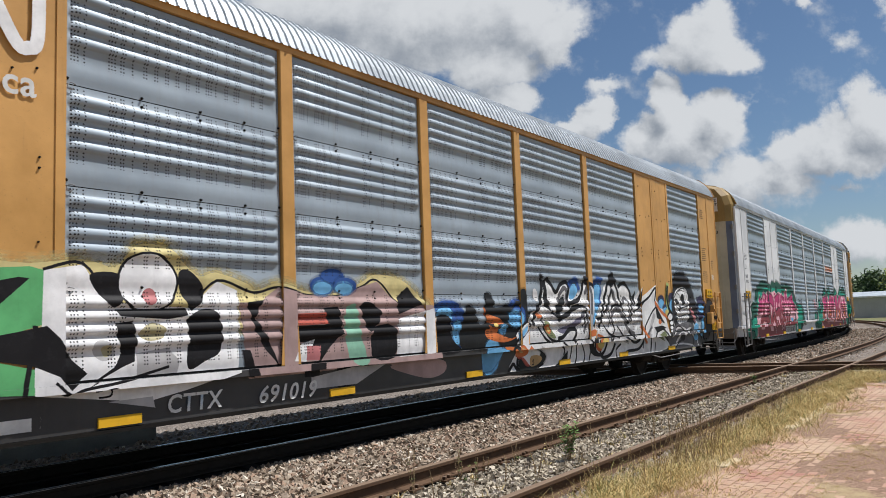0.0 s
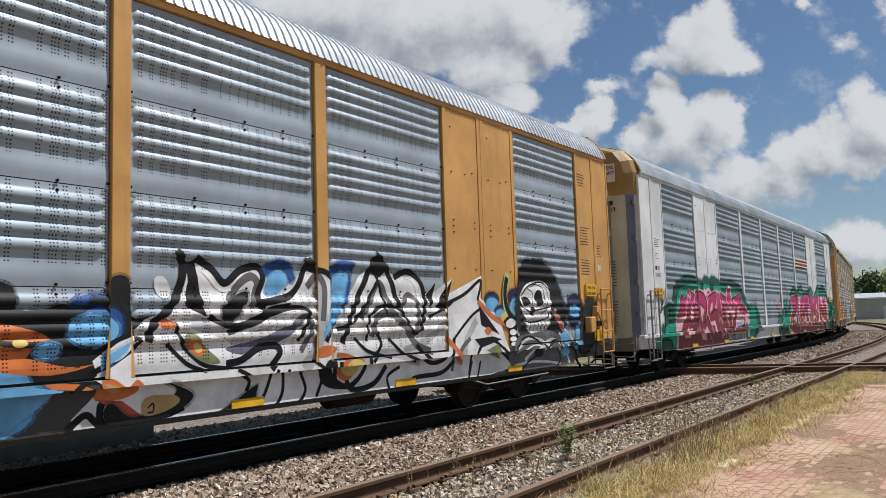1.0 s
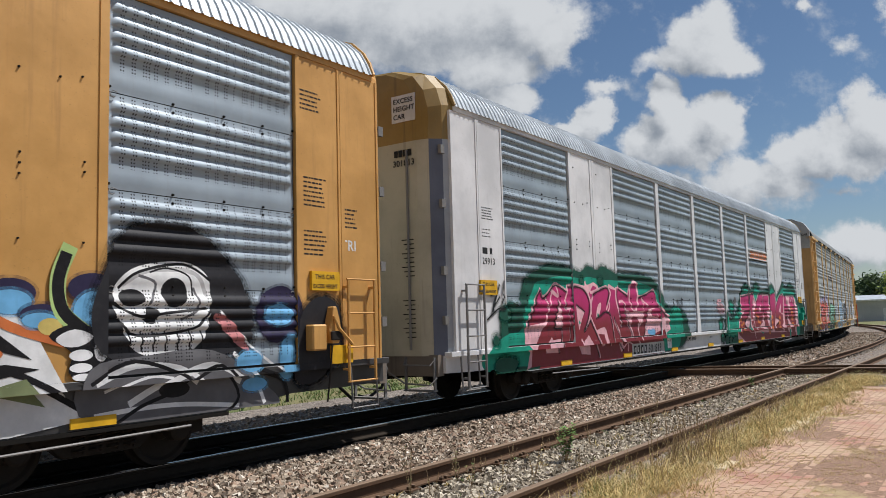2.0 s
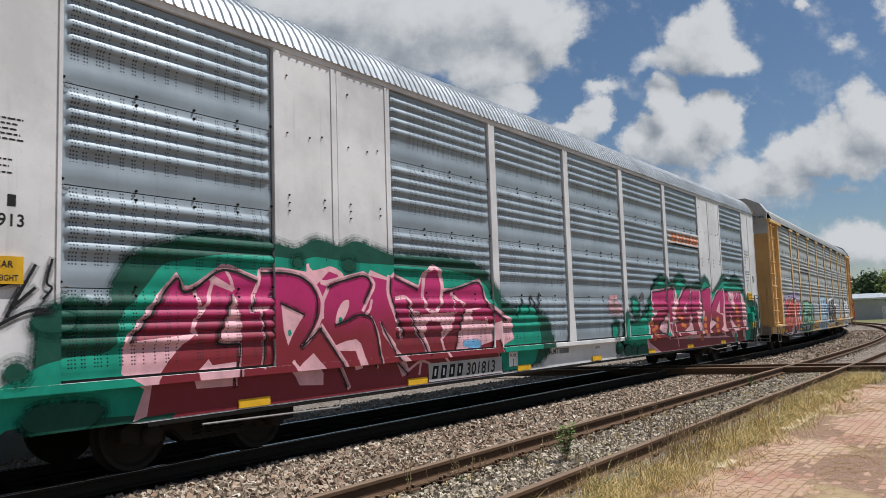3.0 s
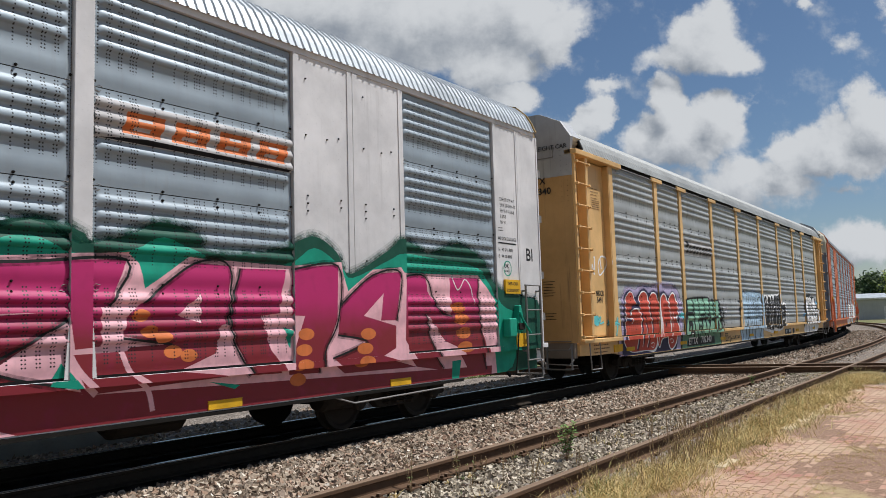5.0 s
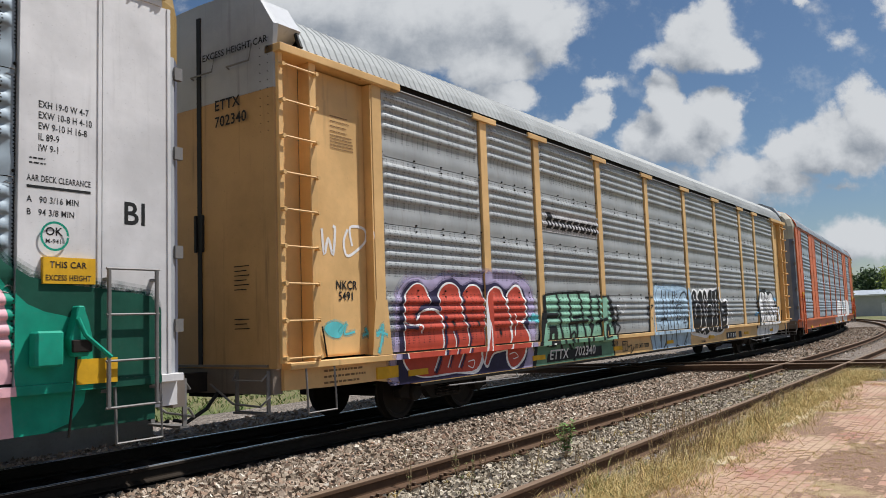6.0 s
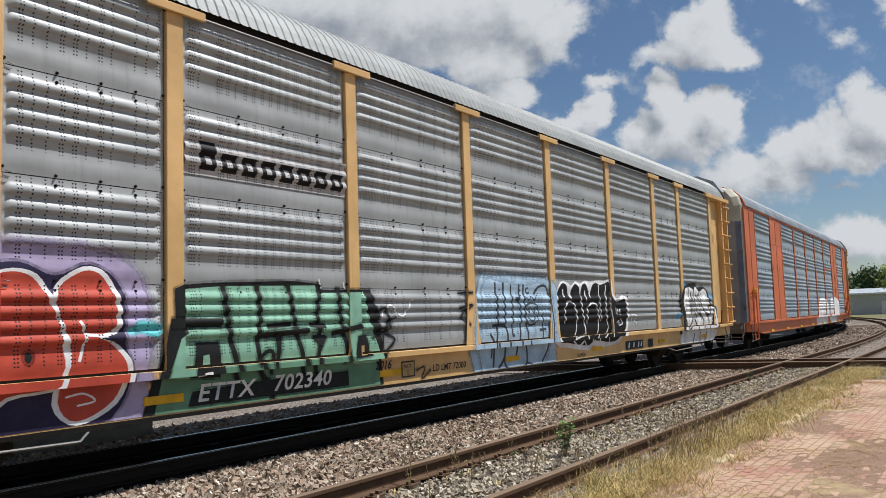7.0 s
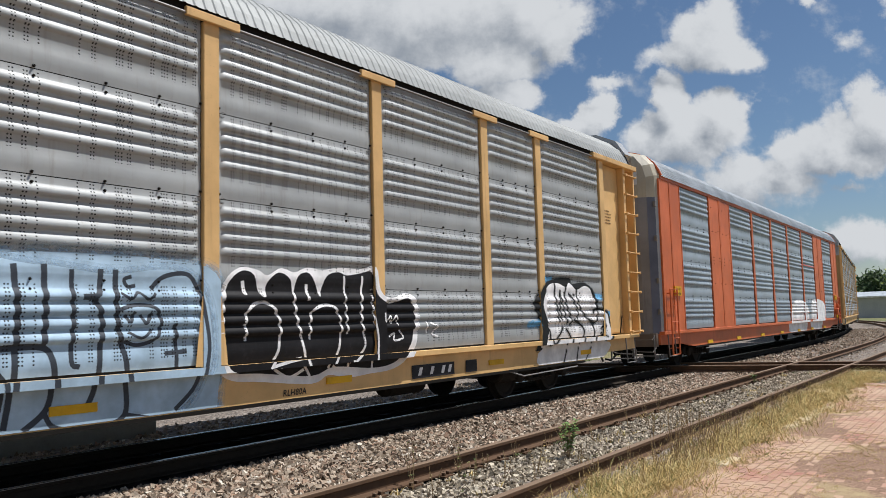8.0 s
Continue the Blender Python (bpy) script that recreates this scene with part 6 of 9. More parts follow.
patch(wall_b, S_PINKPALE, [(-11.55, 1.11), (-11.54, 1.44), (-11.21, 1.84), (-10.9, 2.17), (-10.8, 2.02), (-10.71, 2.02), (-10.28, 2.28), (-10.17, 2.28), (-9.76, 2.15), (-9.7, 2.26), (-9.36, 2.27), (-8.97, 2.23), (-8.94, 2.32), (-8.85, 2.25), (-8.6, 2.3), (-8.42, 2.29), (-8.3, 2.19), (-7.86, 2.28), (-7.75, 2.24), (-7.71, 2.3), (-7.3, 2.2), (-7.18, 2.29), (-6.55, 2.11), (-6.41, 2.33), (-6.14, 2.45), (-5.93, 2.35), (-5.86, 2.08), (-5.65, 2.08), (-4.79, 2.27), (-4.53, 1.85), (-3.8, 1.57), (-3.7, 1.2), (-4.15, 1.07), (-4, 0.61), (-6.23, 0.48), (-9.49, 0.71), (-10.93, 0.72), (-11.37, 0.61), (-11.24, 0.93)])
patch(wall_b, S_FADE, [(-11.46, 1.43), (-10.91, 2.11), (-10.82, 1.97), (-10.67, 1.99), (-10.26, 2.23), (-9.77, 2.11), (-9.71, 2.21), (-9.36, 2.22), (-9.02, 2.17), (-8.81, 2.05), (-8.7, 2.13), (-8.55, 2.25), (-8.38, 2.21), (-8.34, 2.13), (-7.86, 2.23), (-7.68, 2.21), (-7.3, 2.16), (-7.15, 2.24), (-6.55, 2.06), (-6.38, 2.3), (-6.14, 2.4), (-5.96, 2.31), (-5.88, 2.02), (-4.79, 2.21), (-4.57, 1.81), (-3.94, 1.54), (-4.63, 1.37), (-4.86, 1.2), (-4.23, 1.21), (-4.03, 0.64), (-6.23, 0.5), (-9.49, 0.71), (-11.21, 0.64), (-11.14, 1.01), (-11, 1.21), (-10.78, 1.41), (-10.65, 1.49)])
patch(wall_b, S_FADE, [(-10.9, 0.60), (-4.2, 0.60), (-4.2, 0.76), (-10.7, 0.78)])
patch(wall_b, S_PINKPALE, [(-10.16, 1.9), (-10.11, 1.94), (-10.01, 1.58), (-10.02, 1.36), (-10.37, 1.37), (-10.28, 1.52)])
patch(wall_b, S_PINKPALE, [(-10.64, 1.05), (-10.48, 1.2), (-10.42, 1.13), (-10.08, 1.15), (-10.07, 1.01), (-10.08, 0.87), (-10.58, 0.88)])
patch(wall_b, S_PINKPALE, [(-10.49, 2.11), (-10.4, 2.14), (-10.09, 2), (-10.13, 1.96), (-10.43, 2.05)])
line(wall_b, S_PINKPALE, 0.05, [(-10.69, 2.02), (-10.6, 1.77), (-10.63, 1.67), (-10.71, 1.55), (-10.64, 1.49)])
line(wall_b, S_PINKPALE, 0.05, [(-10.42, 2.06), (-10.51, 1.81), (-10.62, 1.71)])
line(wall_b, S_PINKPALE, 0.045, [(-10.24, 2.24), (-10.17, 2.12), (-10.12, 1.99)])
line(wall_b, S_PINKPALE, 0.045, [(-10.02, 1.35), (-10.03, 1.15), (-10.03, 0.88)])
line(wall_b, S_PINKPALE, 0.06, [(-9.71, 2.22), (-9.76, 2.04), (-9.84, 1.87), (-9.87, 1.73)])
patch(wall_b, S_PINKPALE, [(-9.84, 1.78), (-9.54, 1.79), (-9.61, 1.74), (-9.86, 1.72)])
line(wall_b, S_PINKPALE, 0.04, [(-9.72, 1.72), (-9.68, 1.53), (-9.67, 1.26), (-9.69, 1.05)])
patch(wall_b, S_PINKPALE, [(-9.41, 1.81), (-9.01, 1.68), (-9.1, 1.59), (-9.21, 1.45), (-9.3, 1.3), (-9.37, 1.49), (-9.39, 1.67)])
line(wall_b, S_PINKPALE, 0.06, [(-9.55, 2.23), (-9.17, 2.21), (-8.9, 2.13), (-8.73, 1.95), (-8.68, 1.77), (-8.77, 1.55), (-8.93, 1.37), (-9.05, 1.29)])
line(wall_b, S_PINKPALE, 0.055, [(-8.94, 2.32), (-8.91, 2.21), (-8.76, 2.21), (-8.55, 2.29), (-8.37, 2.25), (-8.3, 2.18), (-8.58, 2.11), (-8.7, 2.11)])
patch(wall_b, S_PINKPALE, [(-9.14, 1.02), (-8.86, 1.19), (-8.57, 0.92), (-8.58, 0.76), (-9.01, 0.79)])
line(wall_b, S_PINKPALE, 0.05, [(-9.21, 1.1), (-9.12, 0.99), (-9.03, 0.89)])
line(wall_b, S_PINKPALE, 0.06, [(-8.68, 2.1), (-8.57, 2.05), (-8.68, 1.84), (-8.69, 1.64)])
line(wall_b, S_PINKPALE, 0.075, [(-8.71, 1.53), (-8.47, 1.25), (-8.26, 1.01), (-8.08, 0.69)])
blob(wall_b, S_PINKPALE, [(-8.44, 1.56), (-8.4, 1.72), (-8.29, 1.85), (-8.17, 1.87), (-8.18, 1.76), (-8.26, 1.64), (-8.35, 1.56)])
patch(wall_b, S_PINKPALE, [(-8.5, 1.26), (-8.25, 1.32), (-8.04, 1.34), (-7.94, 1.28), (-7.78, 0.93), (-7.93, 0.91), (-8.05, 1.18), (-8.41, 1.2)])
line(wall_b, S_PINKPALE, 0.055, [(-7.86, 2.25), (-7.63, 2.11), (-7.76, 1.9), (-7.88, 1.73)])
line(wall_b, S_PINKPALE, 0.05, [(-7.69, 1.87), (-7.74, 1.74), (-7.82, 1.68)])
line(wall_b, S_PINKPALE, 0.045, [(-7.71, 1.64), (-7.57, 1.41), (-7.52, 1.17), (-7.46, 0.92)])
patch(wall_b, S_PINKPALE, [(-7.53, 1.58), (-7.38, 1.44), (-7.08, 1.15), (-6.8, 0.97), (-6.73, 0.84), (-6.9, 0.74), (-7.03, 0.96), (-7.46, 1.39)])
line(wall_b, S_PINKPALE, 0.07, [(-7.3, 2.22), (-7.32, 1.97), (-7.16, 1.64), (-6.98, 1.33)])
line(wall_b, S_PINKPALE, 0.06, [(-7.1, 1.91), (-6.83, 1.91), (-6.74, 1.72)])
patch(wall_b, S_PINKPALE, [(-6.84, 1.74), (-6.56, 1.7), (-6.43, 1.38), (-6.24, 1.06), (-6.37, 1.06), (-6.53, 1.29), (-6.69, 1.4)])
blob(wall_b, S_PINKPALE, [(-6.47, 1.98), (-6.4, 2.3), (-6.14, 2.44), (-5.91, 2.31), (-5.87, 1.99), (-6.01, 1.74), (-6.22, 1.67), (-6.38, 1.74)])
blob(wall_b, S_FADE, [(-6.4, 1.98), (-6.33, 2.25), (-6.14, 2.37), (-5.99, 2.27), (-5.96, 1.99), (-6.06, 1.78), (-6.22, 1.72), (-6.32, 1.78)])
patch(wall_b, S_PINKPALE, [(-6.5, 1.66), (-5.55, 1.7), (-5.74, 1.37), (-5.95, 1.26), (-5.99, 1.54), (-6.35, 1.56), (-6.43, 1.36), (-6.54, 1.48)])
line(wall_b, S_PINKPALE, 0.05, [(-5.98, 1.27), (-5.87, 1.07), (-5.66, 0.88)])
line(wall_b, S_PINKPALE, 0.045, [(-5.63, 2), (-5.59, 1.75)])
line(wall_b, S_PINKPALE, 0.06, [(-5.66, 1.99), (-5.31, 1.81)])
patch(wall_b, S_PINKPALE, [(-5.31, 1.73), (-4.79, 1.77), (-4.55, 1.47), (-4.09, 1.54), (-3.8, 1.54), (-3.72, 1.2), (-4.17, 1.09), (-4.23, 1.21), (-4.87, 1.12), (-5.58, 1.06), (-5.54, 1.26), (-5.43, 1.49)])
patch(wall_b, S_FADE, [(-5.09, 1.72), (-4.68, 1.76), (-4.7, 1.54), (-5.08, 1.55)])
blob(wall_b, S_SKY, [(-5.35, 1.2), (-5.11, 1.22), (-4.86, 1.2), (-4.87, 1.09), (-5.28, 1.12)])
blob(wall_b, S_TEAL, [(-9.3, 1.48), (-9.26, 1.5), (-9.24, 1.44), (-9.29, 1.42)])
blob(wall_b, S_TEAL, [(-8.37, 1.64), (-8.31, 1.63), (-8.32, 1.57), (-8.38, 1.58)])
line(wall_b, S_PINKPALE, 0.05, [(-6.43, 0.95), (-6.48, 0.76)])
line(wall_b, S_PINKPALE, 0.04, [(-6.86, 0.77), (-6.43, 0.95), (-6.07, 0.84)])
line(wall_b, S_DARK, 0.028, [(-11.47, 1.42), (-11.21, 1.72), (-10.91, 2.09), (-10.82, 1.96), (-10.67, 1.98), (-10.26, 2.21), (-9.77, 2.09)])
line(wall_b, S_DARK, 0.028, [(-9.69, 2.19), (-9.36, 2.2), (-9.07, 2.16), (-8.87, 2.04), (-8.78, 1.88), (-8.79, 1.69), (-8.88, 1.5), (-9.06, 1.28)])
line(wall_b, S_DARK, 0.026, [(-8.58, 2.04), (-8.36, 2.11), (-7.87, 2.21), (-7.71, 2.1), (-7.86, 1.84)])
line(wall_b, S_DARK, 0.026, [(-8.44, 1.54), (-8.22, 1.59), (-7.95, 1.67), (-7.71, 1.62), (-7.6, 1.41), (-7.54, 1.17), (-7.49, 0.93)])
line(wall_b, S_DARK, 0.026, [(-8.73, 1.49), (-8.49, 1.23), (-8.3, 1), (-8.12, 0.7)])
line(wall_b, S_DARK, 0.022, [(-10.14, 1.92), (-10.24, 1.68), (-10.37, 1.39), (-10.02, 1.35)])
line(wall_b, S_DARK, 0.022, [(-9.42, 1.83), (-9.01, 1.68)])
line(wall_b, S_DARK, 0.022, [(-8.71, 1.51), (-8.94, 1.35), (-9.08, 1.27)])
line(wall_b, S_DARK, 0.022, [(-7.25, 2.2), (-7.26, 1.97), (-7.11, 1.64), (-6.94, 1.36)])
line(wall_b, S_DARK, 0.022, [(-7.5, 1.55), (-7.14, 1.08), (-6.76, 0.78)])
line(wall_b, S_DARK, 0.024, [(-7.15, 2.21), (-6.56, 2.04)])
line(wall_b, S_DARK, 0.024, [(-5.88, 2), (-5.32, 2.11), (-4.8, 2.18), (-4.57, 1.79), (-3.98, 1.53)])
line(wall_b, S_DARK, 0.022, [(-5.31, 1.73), (-5.46, 1.44), (-5.58, 1.08)])
line(wall_b, S_DARK, 0.022, [(-6.86, 1.89), (-6.69, 1.51), (-6.46, 1.25), (-6.3, 1.04)])
line(wall_b, S_DARK, 0.022, [(-4.24, 1.19), (-4.07, 0.91), (-4.03, 0.65)])
line(wall_b, S_DARK, 0.02, [(-10.02, 1.32), (-10.05, 1.09), (-10.04, 0.86)])
line(wall_b, S_DARK, 0.02, [(-9.82, 1.89), (-9.86, 1.73)])
line(wall_b, S_DARK, 0.02, [(-9.69, 1.7), (-9.65, 1.4), (-9.67, 1.06)])
line(wall_b, S_DARK, 0.03, [(-12.71, 1.7), (-12.46, 2.17)])
line(wall_b, S_DARK, 0.03, [(-12.76, 1.98), (-12.56, 2.01), (-12.66, 1.8), (-12.46, 1.96)])
line(wall_b, S_DARK, 0.03, [(-12.9, 1.56), (-12.51, 1.75), (-12.27, 1.74), (-12.45, 1.73)])
line(wall_b, S_DARK, 0.025, [(-12.3, 2.23), (-12.35, 2.02), (-12.3, 1.96), (-12.38, 1.86)])
disc(wall_b, S_TEAL, -3.26, 1.65, 0.385, 0.165)
line(wall_b, S_DARK, 0.03, [(-3.59, 1.6), (-3.35, 1.92)])
line(wall_b, S_DARK, 0.03, [(-3.16, 1.65), (-3.02, 1.97), (-2.83, 1.7), (-2.68, 2.03)])
line(wall_b, S_PINKPALE, 0.1, [(0.69, 1.98), (1.08, 2)])
blob(wall_b, S_BLUSHB, [(0.57, 1.83), (0.69, 1.92), (0.82, 1.83), (0.95, 1.88), (1.22, 1.78), (1.29, 1.66), (0.95, 1.63), (0.64, 1.69)])
disc(wall_b, S_PINE, 0.92, 1.25, 0.205, 0.205)
disc(wall_b, S_TEAL, 0.89, 1.2, 0.14, 0.15)
disc(wall_b, S_PINE, 2.15, 1.77, 0.26, 0.235)
disc(wall_b, S_TEAL, 2.13, 1.77, 0.18, 0.165)
disc(wall_b, S_ASH, 2.64, 1.98, 0.15, 0.15)
blob(wall_b, S_PINE, [(1.36, 1.12), (1.5, 1.59), (1.68, 1.62), (1.8, 1.4), (2.36, 1.48), (2.79, 1.72), (3.27, 2.07), (3.43, 2.36), (4.01, 2.56), (4.59, 2.34), (3.99, 1.18), (3.02, 0.74), (1.57, 0.86)])
blob(wall_b, S_TEAL, [(1.57, 1.04), (1.64, 1.5), (1.81, 1.34), (2.44, 1.45), (2.98, 1.68), (3.27, 1.99), (3.58, 2.33), (4.12, 2.43), (4.47, 2.25), (3.16, 1.22), (3.02, 0.91)])
patch(wall_b, S_TEAL, [(1.5, 1), (3.02, 0.95), (3.08, 0.53), (2.27, 0.64), (1.65, 0.86)])
disc(wall_b, S_PINE, 1.3, 0.81, 0.22, 0.13)
disc(wall_b, S_PINE, 1.77, 0.73, 0.21, 0.135)
disc(wall_b, S_PINE, 2.21, 0.69, 0.195, 0.14)
disc(wall_b, S_PINE, 2.8, 0.66, 0.45, 0.15)
disc(wall_b, S_TEAL, 1.26, 0.89, 0.12, 0.05)
blob(wall_b, S_PINE, [(3.22, 1.92), (3.43, 2.29), (4.01, 2.57), (4.47, 2.37), (5.1, 2.53), (5.37, 2.66), (5.85, 2.57), (6.06, 2.36), (7.02, 2.44), (7.64, 2.67), (8.09, 2.49), (8.36, 2.2), (9.22, 2.59), (9.56, 2.77), (10.25, 2.58), (11.02, 2.79), (11.81, 2.53), (12.33, 2.05), (13.89, 1.74), (13.73, 0.49), (11.87, 0.36), (8.4, 1.19), (3.26, 1.35)])
blob(wall_b, S_TEAL, [(3.27, 1.92), (3.58, 2.3), (4.01, 2.43), (4.47, 2.27), (5.09, 2.36), (5.43, 2.5), (5.92, 2.35), (6.21, 2.23), (7.18, 2.28), (7.68, 2.52), (8.18, 2.29), (8.4, 2.15), (9.2, 2.43), (9.59, 2.55), (10.48, 2.5), (11.65, 2.4), (12.31, 1.8), (12.89, 1.55), (12.79, 0.67), (11.34, 0.63), (8.4, 1.29), (3.36, 1.42)])
patch(wall_b, S_PINKPALE, [(3.05, 0.74), (2.97, 1.09), (3, 1.38), (3.36, 1.56), (3.24, 1.6), (3.28, 2.15), (3.33, 2.19), (4.47, 2.28), (5.02, 2.32), (5.15, 2.21), (5.22, 1.95), (5.77, 2.31), (5.94, 2.3), (7.26, 2.27), (8.18, 2.36), (8.22, 2.19), (8.31, 1.97), (8.83, 2.28), (9.48, 2.34), (9.56, 2.26), (11.64, 2.29), (11.79, 2.16), (12.11, 1.92), (12.16, 1.55), (12.26, 0.57), (10.72, 0.43), (5.27, 0.43), (3.64, 0.53), (3.24, 0.57)])
patch(wall_b, S_FADE, [(3.13, 0.92), (4.19, 0.94), (4.71, 0.9), (12.1, 0.74), (12.08, 0.58), (10.72, 0.41), (5.01, 0.47), (3.96, 0.52), (3.24, 0.85)])
patch(wall_b, S_FADE, [(3.34, 2.14), (5.01, 2.25), (4.82, 1.77), (4.45, 1.71), (3.33, 1.69)])
patch(wall_b, S_FADE, [(3.72, 1.68), (4.38, 1.72), (4.38, 1.63), (3.68, 1.19), (4.2, 1.02), (4.68, 0.91), (3.13, 0.93), (3.06, 1.36)])
patch(wall_b, S_FADE, [(4.38, 1.74), (4.72, 1.76), (4.73, 1.37), (4.44, 1.35)])
patch(wall_b, S_FADE, [(5.02, 1.69), (5.84, 2.25), (6.35, 2.23), (6.28, 1.57), (6.18, 1.55), (6.13, 1.24), (5.65, 1.07), (6.37, 0.96), (4.59, 0.9), (4.37, 1.3), (5.01, 1.31), (5.06, 1.35), (5.52, 1.36), (4.96, 1.46)])
patch(wall_b, S_PINKPALE, [(5.6, 1.67), (5.91, 1.9), (5.9, 1.58)])
patch(wall_b, S_PINKPALE, [(5.65, 1.06), (6.13, 1.23), (6.31, 1.2), (6.37, 0.97)])
line(wall_b, S_PINKPALE, 0.06, [(4.95, 1.31), (5.06, 1.09), (5.29, 0.92), (5.36, 0.69)])
line(wall_b, S_PINKPALE, 0.07, [(4.38, 1.31), (4.5, 1.12), (4.71, 0.91)])
patch(wall_b, S_FADE, [(6.48, 2.21), (7.21, 2.22), (7.07, 1.68), (6.78, 1.65), (6.95, 1.23), (7.13, 1.06), (7.2, 0.94), (6.66, 0.95), (6.41, 1.34), (6.32, 1.63)])
patch(wall_b, S_FADE, [(7.31, 2.25), (8.12, 2.32), (8.09, 1.59), (7.88, 1.2), (7.86, 0.9), (7.31, 0.91), (7.33, 1.27), (7.49, 1.64), (7.28, 1.65)])
patch(wall_b, S_FADE, [(8.16, 1.79), (8.83, 2.22), (9.48, 2.27), (9.35, 1.56), (8.99, 1.56), (9.06, 1.95), (8.62, 1.63), (9.33, 1.48), (9.32, 1.16), (9.04, 1.06), (9.94, 0.85), (8.33, 0.86), (8, 1.08), (8.66, 1.27), (8.1, 1.39)])
patch(wall_b, S_FADE, [(9.61, 2.23), (10.12, 2.24), (10.17, 2), (10.41, 1.74), (10.78, 1.61), (10.78, 2.22), (11.63, 2.24), (11.59, 1.56), (11.92, 0.95), (11.89, 0.68), (11.4, 0.66), (11.06, 1.08), (10.61, 1.21), (10.12, 1.65), (10.22, 1.24), (10.36, 1.12), (10.65, 0.75), (9.94, 0.85), (9.55, 1.26)])
line(wall_b, S_DARK, 0.03, [(3.34, 2.14), (4, 2.18), (5.01, 2.24), (4.82, 1.77)])
line(wall_b, S_DARK, 0.025, [(4.38, 1.63), (3.99, 1.41), (3.68, 1.19), (4.34, 1)])
line(wall_b, S_DARK, 0.025, [(5.2, 1.8), (5.84, 2.24), (6.33, 2.22), (6.28, 1.56)])
line(wall_b, S_DARK, 0.025, [(4.96, 1.44), (5.55, 1.36)])
line(wall_b, S_DARK, 0.025, [(6.48, 2.2), (6.33, 1.64), (6.44, 1.25), (6.68, 0.95)])
line(wall_b, S_DARK, 0.025, [(7.31, 2.23), (8.12, 2.3), (8.11, 1.59), (7.86, 1.19), (7.86, 0.91)])
line(wall_b, S_DARK, 0.025, [(8.16, 1.78), (8.83, 2.2), (9.47, 2.25), (9.35, 1.56)])
line(wall_b, S_DARK, 0.025, [(8.1, 1.38), (8.68, 1.27), (8, 1.08)])
line(wall_b, S_DARK, 0.025, [(9.61, 2.21), (10.12, 2.22), (10.41, 1.73), (10.8, 1.6)])
line(wall_b, S_DARK, 0.025, [(10.11, 1.63), (10.25, 1.22), (10.65, 0.78)])
line(wall_b, S_DARK, 0.025, [(11.63, 2.22), (11.62, 1.56), (11.92, 0.69)])
disc(wall_b, S_ORANGE, 3.23, 1.34, 0.125, 0.06)
disc(wall_b, S_ORANGE, 3.31, 1.18, 0.13, 0.055)
disc(wall_b, S_ORANGE, 3.51, 1.24, 0.13, 0.06)
disc(wall_b, S_ORANGE, 3.44, 1.06, 0.13, 0.055)
disc(wall_b, S_ORANGE, 3.56, 0.95, 0.13, 0.055)
disc(wall_b, S_ORANGE, 5.16, 1.67, 0.105, 0.065)
disc(wall_b, S_ORANGE, 5.27, 1.5, 0.105, 0.065)
disc(wall_b, S_ORANGE, 5.43, 1.44, 0.11, 0.065)
disc(wall_b, S_ORANGE, 5.56, 1.28, 0.115, 0.07)
disc(wall_b, S_ORANGE, 5.76, 1.23, 0.11, 0.07)
disc(wall_b, S_ORANGE, 7.51, 1.41, 0.14, 0.075)
disc(wall_b, S_ORANGE, 7.47, 1.21, 0.14, 0.075)
disc(wall_b, S_ORANGE, 7.49, 1.02, 0.14, 0.075)
disc(wall_b, S_ORANGE, 7.46, 0.84, 0.14, 0.08)
disc(wall_b, S_ORANGE, 8.71, 1.38, 0.16, 0.08)
disc(wall_b, S_ORANGE, 8.64, 1.18, 0.165, 0.08)
disc(wall_b, S_ORANGE, 8.68, 1, 0.165, 0.08)
disc(wall_b, S_ORANGE, 10.97, 1.74, 0.205, 0.09)
disc(wall_b, S_ORANGE, 11.06, 1.56, 0.21, 0.095)
disc(wall_b, S_ORANGE, 11.14, 1.33, 0.215, 0.095)
disc(wall_b, S_ORANGE, 11.18, 1.1, 0.215, 0.09)
patch(wall_b, S_TEAL, [(4.2, 1.02), (4.32, 1.23), (4.55, 0.96)])
patch(wall_b, S_TEAL, [(7.14, 1.51), (7.3, 1.46), (7.26, 1.23)])
patch(wall_b, S_TEAL, [(6.08, 0.92), (6.53, 0.85), (6.45, 0.81)])
patch(wall_b, S_TEAL, [(10.89, 0.88), (11.15, 0.89), (11.07, 0.58), (10.87, 0.6)])
line(wall_b, S_WHITE, 0.02, [(10.84, 2.26), (11, 2.03), (11.23, 2.21), (11.42, 2.01), (11.46, 1.8)])
blob(wall_c, S_LAV, [(-11.9, 0.86), (-11.85, 1.43), (-11.85, 1.78), (-11.66, 2.08), (-11.34, 2.19), (-10.96, 2.16), (-10.54, 2.26), (-10.1, 2.23), (-9.52, 2.3), (-8.88, 2.32), (-8.3, 2.31), (-7.78, 2.1), (-7.64, 1.6), (-7.64, 1.1), (-7.88, 0.39), (-11.56, 0.62)])
blob(wall_c, S_NAVY, [(-11.71, 0.64), (-11.77, 1.43), (-11.75, 1.78), (-11.56, 2.07), (-11.27, 2.14), (-10.96, 1.98), (-10.63, 2.15), (-10.27, 2.19), (-10.06, 2.09), (-9.72, 2.17), (-9.4, 2.11), (-8.98, 2.16), (-8.64, 2.04), (-8.28, 2.16), (-7.94, 1.93), (-7.91, 1.44), (-7.8, 0.95), (-8.1, 0.54), (-8.49, 0.44), (-11.28, 0.57)])
